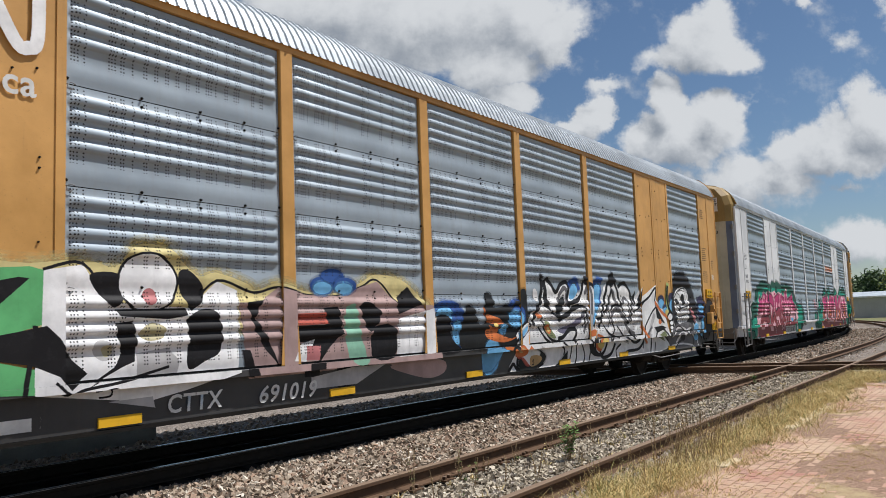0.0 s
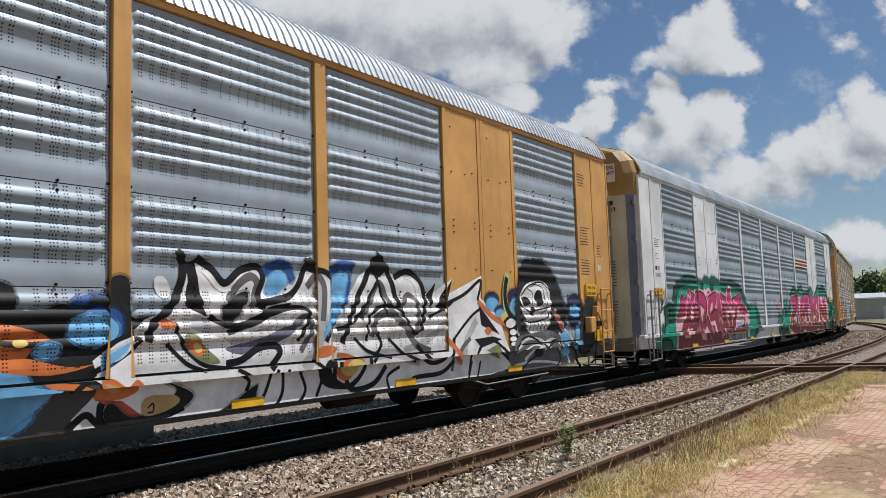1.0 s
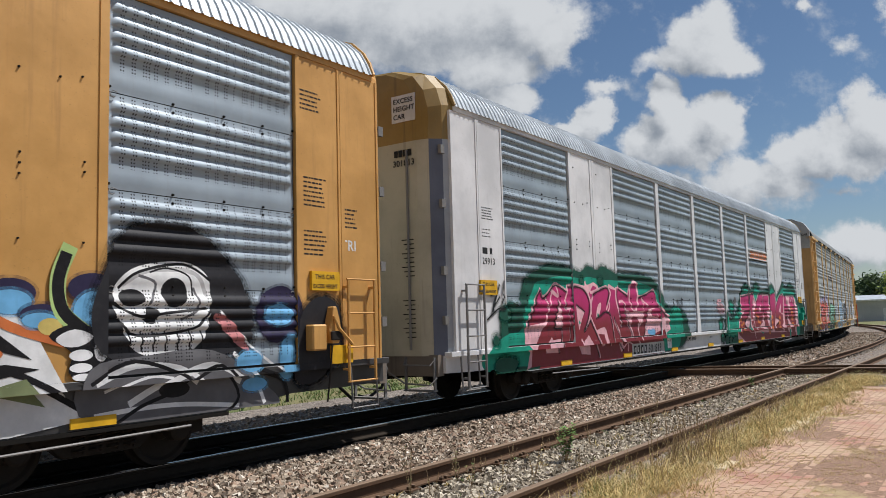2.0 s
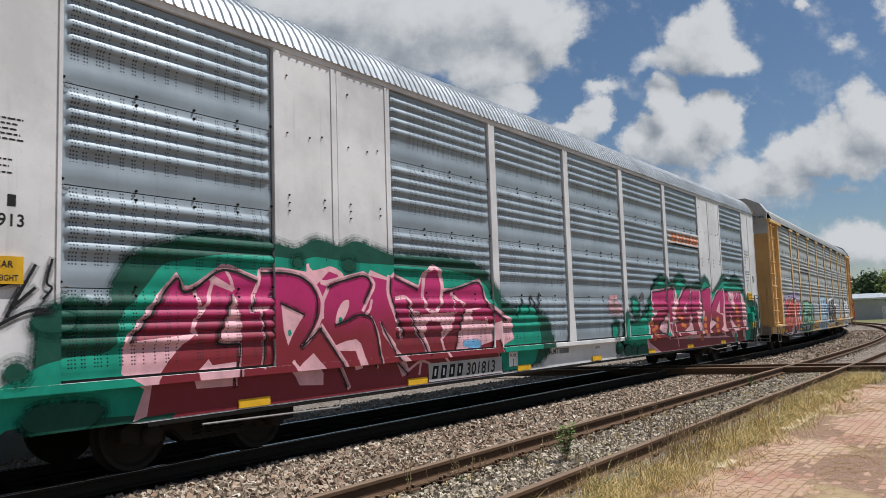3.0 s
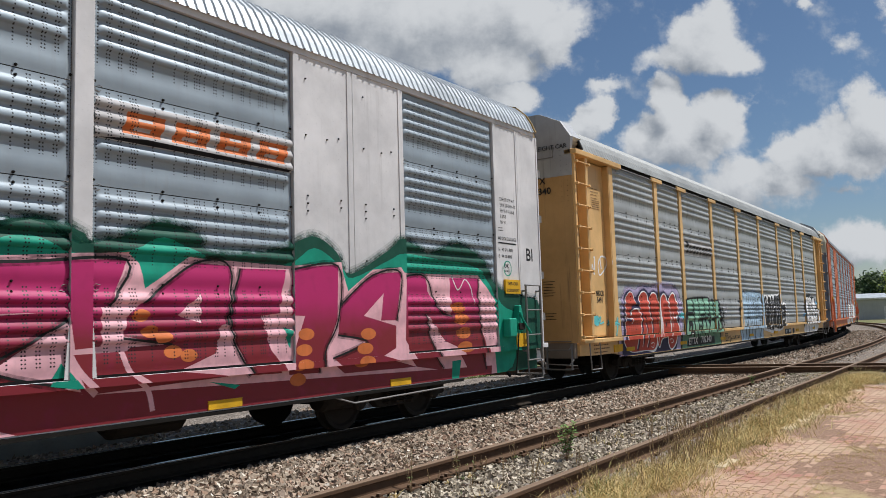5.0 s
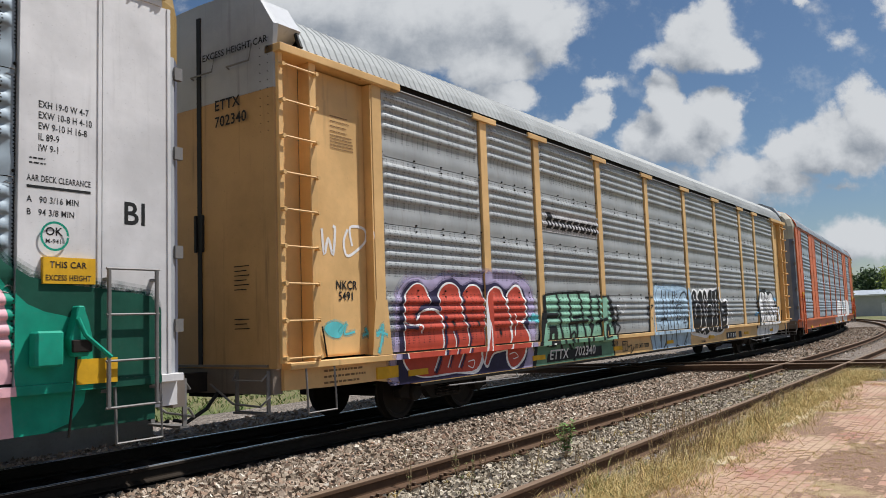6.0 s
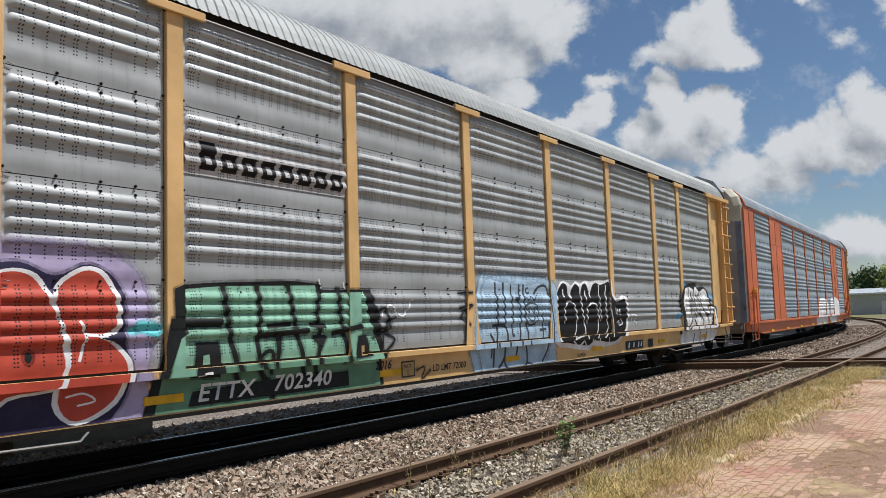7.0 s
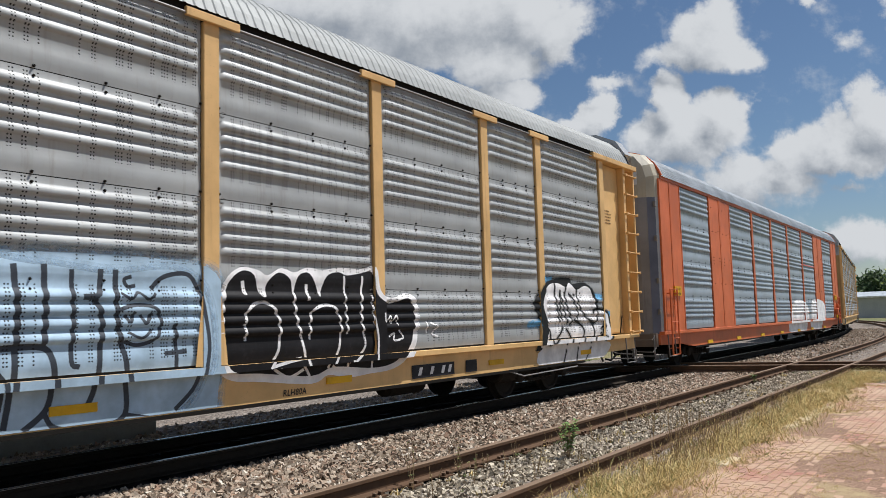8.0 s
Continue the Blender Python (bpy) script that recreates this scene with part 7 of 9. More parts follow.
blob(wall_c, S_WHITE, [(-11.64, 1.07), (-11.66, 1.66), (-11.63, 1.9), (-11.41, 2.09), (-11.19, 2.1), (-11.01, 1.96), (-10.95, 1.73), (-10.72, 1.7), (-10.77, 1.92), (-10.63, 2.1), (-10.37, 2.14), (-10.14, 2.03), (-10.09, 1.91), (-9.87, 2.11), (-9.56, 2.08), (-9.38, 1.85), (-9.32, 1.41), (-9.29, 0.97), (-9.57, 0.63), (-10.22, 0.66), (-10.57, 0.65), (-11.13, 0.66), (-11.51, 0.8)])
blob(wall_c, S_CORAL, [(-11.62, 1.1), (-11.63, 1.66), (-11.6, 1.89), (-11.4, 2.07), (-11.19, 2.08), (-11.04, 1.94), (-10.96, 1.72), (-10.72, 1.67), (-10.73, 1.91), (-10.6, 2.07), (-10.37, 2.11), (-10.18, 2.02), (-10.11, 1.74), (-10.05, 1.95), (-9.85, 2.08), (-9.58, 2.06), (-9.43, 1.85), (-9.43, 1.34), (-9.4, 0.98), (-9.61, 0.69), (-10.22, 0.68), (-10.57, 0.68), (-11.13, 0.68), (-11.48, 0.82)])
blob(wall_c, S_WHITE, [(-9.37, 1.91), (-9.11, 2.09), (-8.81, 2.05), (-8.63, 1.77), (-8.52, 1.46), (-8.52, 0.99), (-9.02, 0.9), (-9.26, 0.68), (-9.44, 0.94), (-9.32, 1.33)])
blob(wall_c, S_CORAL, [(-9.33, 1.89), (-9.11, 2.06), (-8.85, 2.02), (-8.68, 1.77), (-8.57, 1.46), (-8.56, 1.01), (-9.04, 0.93), (-9.26, 0.73), (-9.38, 0.94), (-9.26, 1.33)])
blob(wall_c, S_WHITE, [(-8.67, 1.85), (-8.43, 2.11), (-8.16, 2.11), (-7.97, 1.85), (-7.96, 1.51), (-8.16, 1.43), (-7.97, 1.36), (-7.8, 1.11), (-7.94, 0.77), (-8.37, 0.6), (-8.62, 0.82), (-8.51, 1.3)])
blob(wall_c, S_CORAL, [(-8.63, 1.83), (-8.41, 2.07), (-8.19, 2.07), (-8.02, 1.83), (-8.02, 1.53), (-8.21, 1.45), (-8.02, 1.35), (-7.86, 1.1), (-7.99, 0.8), (-8.37, 0.64), (-8.56, 0.84), (-8.46, 1.3)])
line(wall_c, S_NAVY, 0.07, [(-11.37, 1.57), (-11.23, 1.72), (-11, 1.75), (-10.76, 1.7)])
line(wall_c, S_WHITE, 0.04, [(-11.37, 1.55), (-11.19, 1.68), (-10.92, 1.7), (-10.71, 1.6), (-10.64, 1.32), (-10.66, 1), (-10.81, 0.75)])
line(wall_c, S_NAVY, 0.06, [(-10.6, 1.58), (-10.56, 1.25), (-10.63, 0.93), (-10.77, 0.72)])
line(wall_c, S_WHITE, 0.035, [(-11.62, 1.51), (-11.42, 1.46), (-11.23, 1.47), (-11.21, 1.35)])
line(wall_c, S_NAVY, 0.05, [(-11.62, 1.45), (-11.34, 1.42)])
line(wall_c, S_WHITE, 0.035, [(-10.13, 1.91), (-10.08, 1.6), (-9.93, 1.36), (-9.92, 1.08), (-10.13, 0.76)])
line(wall_c, S_NAVY, 0.035, [(-10.07, 1.91), (-10.02, 1.6), (-9.88, 1.36), (-9.87, 1.08), (-10.06, 0.75)])
line(wall_c, S_WHITE, 0.03, [(-10.34, 1.34), (-10.29, 1.1), (-10.44, 0.78)])
line(wall_c, S_NAVY, 0.03, [(-10.28, 1.34), (-10.24, 1.1), (-10.38, 0.78)])
line(wall_c, S_WHITE, 0.035, [(-9.41, 1.85), (-9.38, 1.63), (-9.24, 1.4), (-9.23, 1.04), (-9.34, 0.76)])
disc(wall_c, S_DARK, -10.36, 1.48, 0.03, 0.045)
disc(wall_c, S_DARK, -9.62, 1.46, 0.03, 0.045)
disc(wall_c, S_DARK, -8.88, 1.28, 0.035, 0.05)
line(wall_c, S_WHITE, 0.03, [(-8.39, 1.6), (-8.33, 1.45), (-8.39, 1.22)])
line(wall_c, S_WHITE, 0.03, [(-8.33, 1.47), (-8.11, 1.45)])
line(wall_c, S_WHITE, 0.02, [(-9.85, 0.83), (-9.66, 0.84), (-9.71, 0.72), (-9.85, 0.76)])
line(wall_c, S_WHITE, 0.02, [(-8.48, 0.88), (-8.3, 0.9), (-8.18, 0.82), (-8.36, 0.79)])
line(wall_c, S_CYAN, 0.05, [(-7.86, 1.48), (-7.7, 1.52), (-7.54, 1.45)])
line(wall_c, S_WHITE, 0.045, [(-13.25, 2.8), (-13.21, 2.47), (-13.13, 2.69), (-13.04, 2.47), (-12.99, 2.81), (-13.02, 2.86)])
line(wall_c, S_WHITE, 0.04, [(-12.74, 2.83), (-12.82, 2.66), (-12.76, 2.47), (-12.57, 2.54), (-12.36, 2.7), (-12.39, 2.87), (-12.68, 2.87), (-12.65, 2.62)])
blob(wall_c, S_CYAN, [(-13.23, 1.49), (-13.05, 1.56), (-12.86, 1.5), (-12.94, 1.34), (-13.15, 1.38)])
line(wall_c, S_CYAN, 0.03, [(-12.94, 1.42), (-12.81, 1.52), (-12.84, 1.39), (-12.64, 1.41)])
line(wall_c, S_CYAN, 0.04, [(-12.4, 1.45), (-12.31, 1.34), (-12.19, 1.5), (-12.22, 1.28), (-12.28, 1.12)])
line(wall_c, S_CYAN, 0.03, [(-12.46, 1.35), (-12.25, 1.39), (-12, 1.32)])
patch(wall_c, S_DARK, [(-7.33, 1.93), (-7.21, 1.98), (-6.71, 2.01), (-5.56, 2.05), (-5.09, 2.02), (-5.05, 1.94), (-4.06, 1.96), (-3.91, 1.58), (-3.78, 1.01), (-3.73, 0.51), (-5.19, 0.52), (-7.65, 0.52), (-7.49, 1.1), (-7.39, 1.55), (-7.32, 1.57)])
patch(wall_c, S_LEAF, [(-7.42, 0.95), (-7.26, 1.36), (-7.06, 1.49), (-4.16, 1.43), (-4.01, 1.1), (-3.84, 0.86), (-3.8, 0.55), (-7.51, 0.58)])
patch(wall_c, S_MINT, [(-7.2, 1.93), (-6.64, 1.97), (-5.16, 2), (-5.1, 1.9), (-4.21, 1.92), (-4.13, 1.58), (-4.05, 1.22), (-4.3, 1.04), (-7.06, 1.04), (-7.17, 1.59)])
patch(wall_c, S_MINT, [(-7.39, 0.97), (-7.25, 1.39), (-7.06, 1.49), (-7.06, 0.94)])
patch(wall_c, S_MINT, [(-4.44, 1.05), (-4.34, 1.59), (-4.13, 1.58), (-3.86, 1.06), (-3.81, 0.93), (-4.36, 0.93)])
line(wall_c, S_DARK, 0.07, [(-6.66, 1.97), (-6.6, 1.56), (-6.54, 1.3), (-6.44, 1.03), (-6.39, 0.83)])
line(wall_c, S_DARK, 0.07, [(-6.15, 1.98), (-6.12, 1.61), (-6.15, 1.28), (-6.05, 0.97), (-5.87, 0.72), (-5.85, 0.58)])
line(wall_c, S_DARK, 0.07, [(-5.64, 1.99), (-5.57, 1.61), (-5.48, 1.32), (-5.34, 0.96), (-5.31, 0.74)])
line(wall_c, S_DARK, 0.07, [(-5.09, 2), (-5.15, 1.6), (-5.09, 1.3), (-5.12, 1.01), (-5.08, 0.83)])
line(wall_c, S_DARK, 0.07, [(-4.73, 1.96), (-4.71, 1.59), (-4.61, 1.29), (-4.53, 0.98)])
line(wall_c, S_DARK, 0.1, [(-7.35, 1.56), (-6.71, 1.55)])
line(wall_c, S_DARK, 0.07, [(-6.13, 1.38), (-5.32, 1.42)])
line(wall_c, S_DARK, 0.06, [(-5.99, 1.49), (-5.62, 1.51)])
line(wall_c, S_DARK, 0.06, [(-5.27, 1.49), (-5.01, 1.47)])
line(wall_c, S_DARK, 0.07, [(-4.85, 1.37), (-4.28, 1.45)])
patch(wall_c, S_DARK, [(-7.03, 1.34), (-6.73, 1.34), (-6.67, 1.02), (-6.64, 0.93), (-7.06, 0.95)])
patch(wall_c, S_MINT, [(-6.94, 1.19), (-6.86, 1.2), (-6.84, 1.09), (-6.94, 1.08)])
patch(wall_c, S_WHITE, [(-6.95, 1), (-6.84, 1.01), (-6.84, 0.96), (-6.95, 0.95)])
line(wall_c, S_DARK, 0.05, [(-6.15, 1.05), (-6.04, 1.17), (-5.91, 1.17), (-5.87, 0.92)])
patch(wall_c, S_DARK, [(-4.38, 1.32), (-4.17, 1.32), (-4.08, 1.03), (-4.44, 1.01)])
patch(wall_c, S_TANP, [(-4.32, 1.18), (-4.22, 1.18), (-4.2, 1.05), (-4.32, 1.04)])
patch(wall_c, S_DARK, [(-5.86, 1.4), (-5.76, 1.39), (-5.79, 1.06), (-5.84, 1.06)])
blob(wall_c, S_DARK, [(-5.22, 1.35), (-4.96, 1.34), (-5.05, 1.23), (-5.15, 1.25)])
patch(wall_c, S_DARK, [(-7.03, 0.8), (-6.05, 0.84), (-4.48, 0.85), (-4.47, 0.65), (-5.96, 0.65), (-7.09, 0.64)])
line(wall_c, S_WHITE, 0.025, [(-3.85, 1.58), (-3.65, 1.74), (-3.37, 1.57), (-3.11, 1.82)])
line(wall_c, S_DARK, 0.03, [(-3.97, 1.58), (-3.78, 1.7), (-3.66, 1.41), (-3.92, 1.34)])
line(wall_c, S_DARK, 0.03, [(-3.8, 1.33), (-3.54, 1.24), (-3.83, 1.05), (-3.73, 1.49)])
line(wall_c, S_DARK, 0.02, [(-4.05, 1.26), (-3.53, 1.57)])
line(wall_c, S_DARK, 0.03, [(-1.85, 1.92), (-1.46, 1.94)])
line(wall_c, S_DARK, 0.03, [(-1.86, 1.68), (-1.47, 1.73), (-1.82, 1.55), (-1.55, 1.4)])
blob(wall_c, S_CYAN, [(-7.79, 1.56), (-7.65, 1.58), (-7.49, 1.53), (-7.53, 1.46), (-7.73, 1.48)])
line(wall_c, S_DARK, 0.02, [(-2.95, 0.75), (-2.73, 0.78), (-2.81, 0.61), (-2.58, 0.73)])
line(wall_c, S_WHITE, 0.02, [(-5.1, 2.08), (-5.05, 1.97)])
line(wall_c, S_WHITE, 0.02, [(-4.63, 2.05), (-4.59, 1.96)])
blob(wall_c, S_BLUEPALE, [(-1.22, 2.11), (-0.81, 2.22), (-0.12, 2.26), (0.84, 2.24), (1.53, 2.11), (1.72, 1.49), (1.65, 0.82), (1.49, 0.38), (0.45, 0.25), (-1.32, 0.59)])
blob(wall_c, S_BLUEPALE, [(-1.1, 2.04), (-0.52, 2.13), (-0.14, 2.1), (0.28, 2.06), (0.93, 2.13), (1.26, 2.01), (1.42, 1.75), (1.48, 1.25), (1.39, 0.94), (1.15, 0.65), (0.61, 0.5), (-0.28, 0.52), (-1.07, 0.6)])
line(wall_c, S_INKBLUE, 0.06, [(-0.7, 2.11), (-0.66, 1.75), (-0.67, 1.35), (-0.67, 1), (-0.72, 0.65)])
line(wall_c, S_INKBLUE, 0.06, [(-0.42, 2.12), (-0.4, 1.75), (-0.41, 1.39)])
line(wall_c, S_INKBLUE, 0.05, [(-0.15, 2.08), (-0.13, 1.64), (-0.14, 1.22), (-0.07, 1.16)])
line(wall_c, S_INKBLUE, 0.06, [(0.15, 2.09), (0.13, 1.86), (-0.02, 1.83)])
line(wall_c, S_INKBLUE, 0.06, [(0.07, 1.83), (0.16, 1.64), (0.15, 1.2), (0.14, 0.93), (0.05, 0.74)])
line(wall_c, S_INKBLUE, 0.06, [(0.31, 2.09), (0.34, 1.53), (0.44, 1.18), (0.49, 0.84), (0.47, 0.64), (0.29, 0.53)])
line(wall_c, S_INKBLUE, 0.06, [(-0.8, 1.36), (-0.43, 1.36), (-0.32, 1.23), (-0.29, 0.96), (-0.35, 0.76), (-0.54, 0.61)])
line(wall_c, S_INKBLUE, 0.05, [(0.73, 1.93), (0.87, 2.05), (1.15, 2.09), (1.3, 1.94), (1.39, 1.63), (1.44, 1.25), (1.34, 0.88), (1.08, 0.64)])
line(wall_c, S_INKBLUE, 0.05, [(1.01, 1.54), (1.04, 1.09)])
line(wall_c, S_INKBLUE, 0.05, [(0.9, 1.24), (1.15, 1.25)])
line(wall_c, S_INKBLUE, 0.05, [(0.47, 0.64), (0.74, 0.5)])
line(wall_c, S_INKBLUE, 0.05, [(-0.9, 1.21), (-0.75, 1.05), (-0.77, 0.81)])
line(wall_c, S_INKBLUE, 0.05, [(-0.35, 0.74), (-0.28, 0.62), (-0.11, 0.55)])
line(wall_c, S_INKBLUE, 0.04, [(0.34, 1.7), (0.53, 1.75), (0.76, 1.72), (0.83, 1.57), (0.77, 1.4), (0.57, 1.34), (0.42, 1.38)])
line(wall_c, S_INKBLUE, 0.04, [(0.48, 2.04), (0.41, 2.01), (0.45, 1.94), (0.53, 1.95)])
line(wall_c, S_INKBLUE, 0.03, [(0.37, 1.87), (0.48, 1.81), (0.56, 1.88), (0.68, 1.81), (0.76, 1.87)])
line(wall_c, S_INKBLUE, 0.04, [(0.42, 1.64), (0.47, 1.58), (0.52, 1.67)])
line(wall_c, S_INKBLUE, 0.04, [(0.6, 1.64), (0.65, 1.56), (0.72, 1.66)])
line(wall_c, S_INKBLUE, 0.03, [(0.46, 1.47), (0.6, 1.41), (0.72, 1.49)])
blob(wall_c, S_WHITE, [(1.64, 1.05), (1.61, 1.62), (1.67, 2.01), (1.9, 2.19), (2.18, 2.17), (2.32, 2.11), (2.56, 2.21), (2.77, 2.16), (3, 2.23), (3.28, 2.21), (3.58, 2.25), (4.04, 2.25), (4.33, 2.28), (4.42, 1.95), (4.67, 1.85), (5.07, 1.93), (5.31, 1.75), (5.31, 1.31), (5.12, 0.96), (4.76, 0.82), (4.26, 0.79), (3.81, 0.77), (3.44, 0.83), (3.13, 0.74), (2.27, 0.83), (1.83, 0.88)])
blob(wall_c, S_BLACK, [(1.69, 1.08), (1.66, 1.62), (1.72, 1.98), (1.92, 2.15), (2.11, 2.11), (2.19, 1.89), (2.28, 1.85), (2.32, 2.02), (2.51, 2.15), (2.7, 2.07), (2.75, 1.89), (2.83, 2.11), (3.03, 2.16), (3.17, 1.97), (3.21, 1.86), (3.34, 2.12), (3.58, 2.19), (3.75, 2.15), (4.04, 2.19), (4.28, 2.21), (4.34, 1.91), (4.64, 1.77), (5.04, 1.85), (5.2, 1.71), (5.2, 1.33), (5.01, 1.02), (4.72, 0.89), (4.26, 0.87), (3.55, 0.93), (3.13, 0.84), (2.27, 0.93), (1.89, 0.96)])
line(wall_c, S_WHITE, 0.04, [(1.98, 1.34), (1.98, 1.62), (2.09, 1.75), (2.28, 1.78), (2.44, 1.68), (2.52, 1.47), (2.49, 1.2), (2.35, 0.99)])
line(wall_c, S_WHITE, 0.04, [(2.75, 1.89), (2.79, 1.61), (2.89, 1.32), (2.98, 1.03), (3.09, 0.85)])
line(wall_c, S_WHITE, 0.04, [(3.03, 1.32), (3.04, 1.61), (3.14, 1.71), (3.35, 1.75), (3.52, 1.68), (3.61, 1.45), (3.56, 1.15), (3.44, 0.93)])
line(wall_c, S_WHITE, 0.04, [(3.69, 2.13), (3.7, 1.75), (3.74, 1.37)])
line(wall_c, S_WHITE, 0.04, [(4.06, 2.14), (4.02, 1.59), (4.1, 1.19), (3.87, 0.98)])
line(wall_c, S_WHITE, 0.04, [(4.24, 1.87), (4.28, 1.59), (4.35, 1.27), (4.31, 0.84)])
line(wall_c, S_WHITE, 0.04, [(2.36, 1), (2.64, 1.05), (2.88, 1.08)])
line(wall_c, S_WHITE, 0.04, [(2.5, 0.96), (2.73, 0.85), (2.98, 0.93)])
line(wall_c, S_WHITE, 0.04, [(3.53, 0.94), (3.77, 0.8), (3.83, 0.99)])
line(wall_c, S_WHITE, 0.05, [(1.94, 2.02), (1.97, 1.88)])
line(wall_c, S_WHITE, 0.05, [(2.98, 2), (3, 1.82)])
line(wall_c, S_WHITE, 0.03, [(4.51, 1.63), (4.53, 1.51), (4.64, 1.59), (4.66, 1.49), (4.77, 1.6), (4.81, 1.46)])
line(wall_c, S_WHITE, 0.03, [(4.63, 1.3), (4.76, 1.34), (4.73, 1.24), (4.95, 1.27), (4.86, 1.38)])
line(wall_c, S_WHITE, 0.03, [(5.52, 1.49), (5.53, 1.33)])
line(wall_c, S_WHITE, 0.03, [(5.62, 1.47), (5.8, 1.41), (5.67, 1.31), (5.82, 1.26)])
patch(wall_c, S_SKY, [(8.63, 1.42), (9.30, 1.46), (9.61, 1.36), (8.68, 1.33)])
patch(wall_c, S_SKY, [(11.61, 1.99), (12.05, 1.97), (12.01, 1.87), (11.65, 1.85)])
patch(wall_c, S_SKY, [(9.34, 2.28), (9.74, 2.30), (9.65, 2.18), (9.39, 2.16)])
patch(wall_c, S_SKY, [(12.05, 1.63), (12.49, 1.58), (12.27, 1.48), (12.09, 1.50)])
blob(wall_c, S_DARK, [(8.90, 1.77), (9.12, 1.95), (9.39, 2.16), (9.83, 2.26), (10.45, 2.30), (10.59, 2.18), (11.12, 2.22), (11.54, 2.08), (11.77, 1.81), (11.74, 1.69), (12.17, 1.62), (12.33, 1.38), (12.28, 0.93), (9.37, 0.87), (9.15, 0.95), (9.19, 1.34)])
blob(wall_c, S_WHITE, [(9.26, 1.81), (9.52, 2.12), (9.92, 2.18), (10.28, 2.11), (10.45, 2.20), (10.76, 2.06), (11.16, 2.15), (11.46, 2.05), (11.64, 1.77), (11.70, 1.65), (12.12, 1.58), (12.25, 1.38), (12.18, 0.93), (9.46, 0.87), (9.52, 1.26), (9.32, 1.58)])
blob(wall_c, S_SILVER, [(9.41, 0.93), (12.27, 0.95), (12.39, 0.72), (11.61, 0.52), (9.41, 0.41)])
line(wall_c, S_DARK, 0.045, [(9.79, 2.16), (9.81, 1.89), (9.92, 1.42)])
line(wall_c, S_DARK, 0.045, [(10.03, 2.02), (9.97, 1.73), (10.03, 1.46)])
line(wall_c, S_DARK, 0.045, [(10.03, 2.02), (10.10, 1.73), (10.28, 1.38)])
line(wall_c, S_DARK, 0.045, [(10.28, 2.12), (10.23, 1.81), (10.45, 1.46), (10.41, 1.34)])
line(wall_c, S_DARK, 0.045, [(10.76, 2.06), (10.81, 1.77), (11.12, 1.50), (11.52, 1.36), (11.70, 1.46), (11.70, 1.67), (11.47, 1.58)])
line(wall_c, S_DARK, 0.045, [(10.50, 1.93), (10.76, 1.62), (10.72, 1.46)])
line(wall_c, S_DARK, 0.045, [(10.54, 1.44), (10.90, 1.34), (11.06, 1.19), (10.97, 0.95)])
line(wall_c, S_DARK, 0.045, [(10.90, 0.87), (10.81, 0.60)])
line(wall_c, S_DARK, 0.045, [(10.23, 1.26), (10.45, 1.07), (10.40, 0.95)])
line(wall_c, S_DARK, 0.045, [(10.36, 0.84), (10.23, 0.56)])
line(wall_c, S_DARK, 0.045, [(9.52, 1.26), (9.67, 0.97), (10.10, 1.30)])
line(wall_c, S_DARK, 0.045, [(11.43, 1.38), (11.56, 1.19), (11.54, 0.95)])
line(wall_c, S_DARK, 0.045, [(11.52, 0.85), (11.25, 0.56)])
line(wall_c, S_DARK, 0.045, [(10.41, 1.97), (10.47, 1.94)])
line(wall_c, S_DARK, 0.045, [(10.61, 1.97), (10.67, 1.94)])
line(wall_c, S_DARK, 0.03, [(11.87, 1.23), (12.14, 1.30), (11.96, 1.15), (12.18, 1.17), (11.87, 1.13), (12.18, 1.05)])
blob(wall_d, S_WHITE, [(1.8, 1.74), (4, 1.94), (5.39, 1.48), (4.72, 0.33), (1.59, 0.38)])
blob(wall_d, S_WHITE, [(6.02, 1.74), (7.83, 2.01), (9.52, 1.6), (8.31, 0.1), (6.52, 0.03)])
line(wall_d, S_RED, 0.06, [(4.29, 3.56), (7.23, 3.52)])

# lettering, as far as it can be read
FRONT = SILL - 0.006
write("CTTX", 0.27, PALE, car_a, -6.0, 0.665, FRONT - 0.010, 0.1, 0.98)
write("691019", 0.28, PALE, car_a, -4.74, 0.645, FRONT - 0.010, 0.25, 1.10)
bars(PALE, car_a, -7.75, 0.66, FRONT, 0.5, 1, 0.12, 0.03, 3)
write("ca", 0.36, PALE, car_a, -7.80, 3.76, SIDE - 0.004, 0.0, 1.0)
emblem = stroke([(-8.05, 4.95), (-7.70, 4.28), (-7.56, 4.22), (-7.475, 4.34), (-7.47, 4.98)], 0.13)
wall_a.lay("emblem", [emblem], S_WHITE, "white painted emblem")
for x0, z, rows, seed in ((12.3, 4.6, 4, 1), (12.35, 3.45, 6, 2), (12.35, 2.75, 5, 4), (13.0, 3.1, 4, 5)):
    bars(INK, car_a, x0, z, SIDE + 0.0105, 0.42, rows + 1, 0.022, 0.038, seed)
write("TRI", 0.2, PALE, car_a, 13.05, 2.55, SIDE + 0.0105)

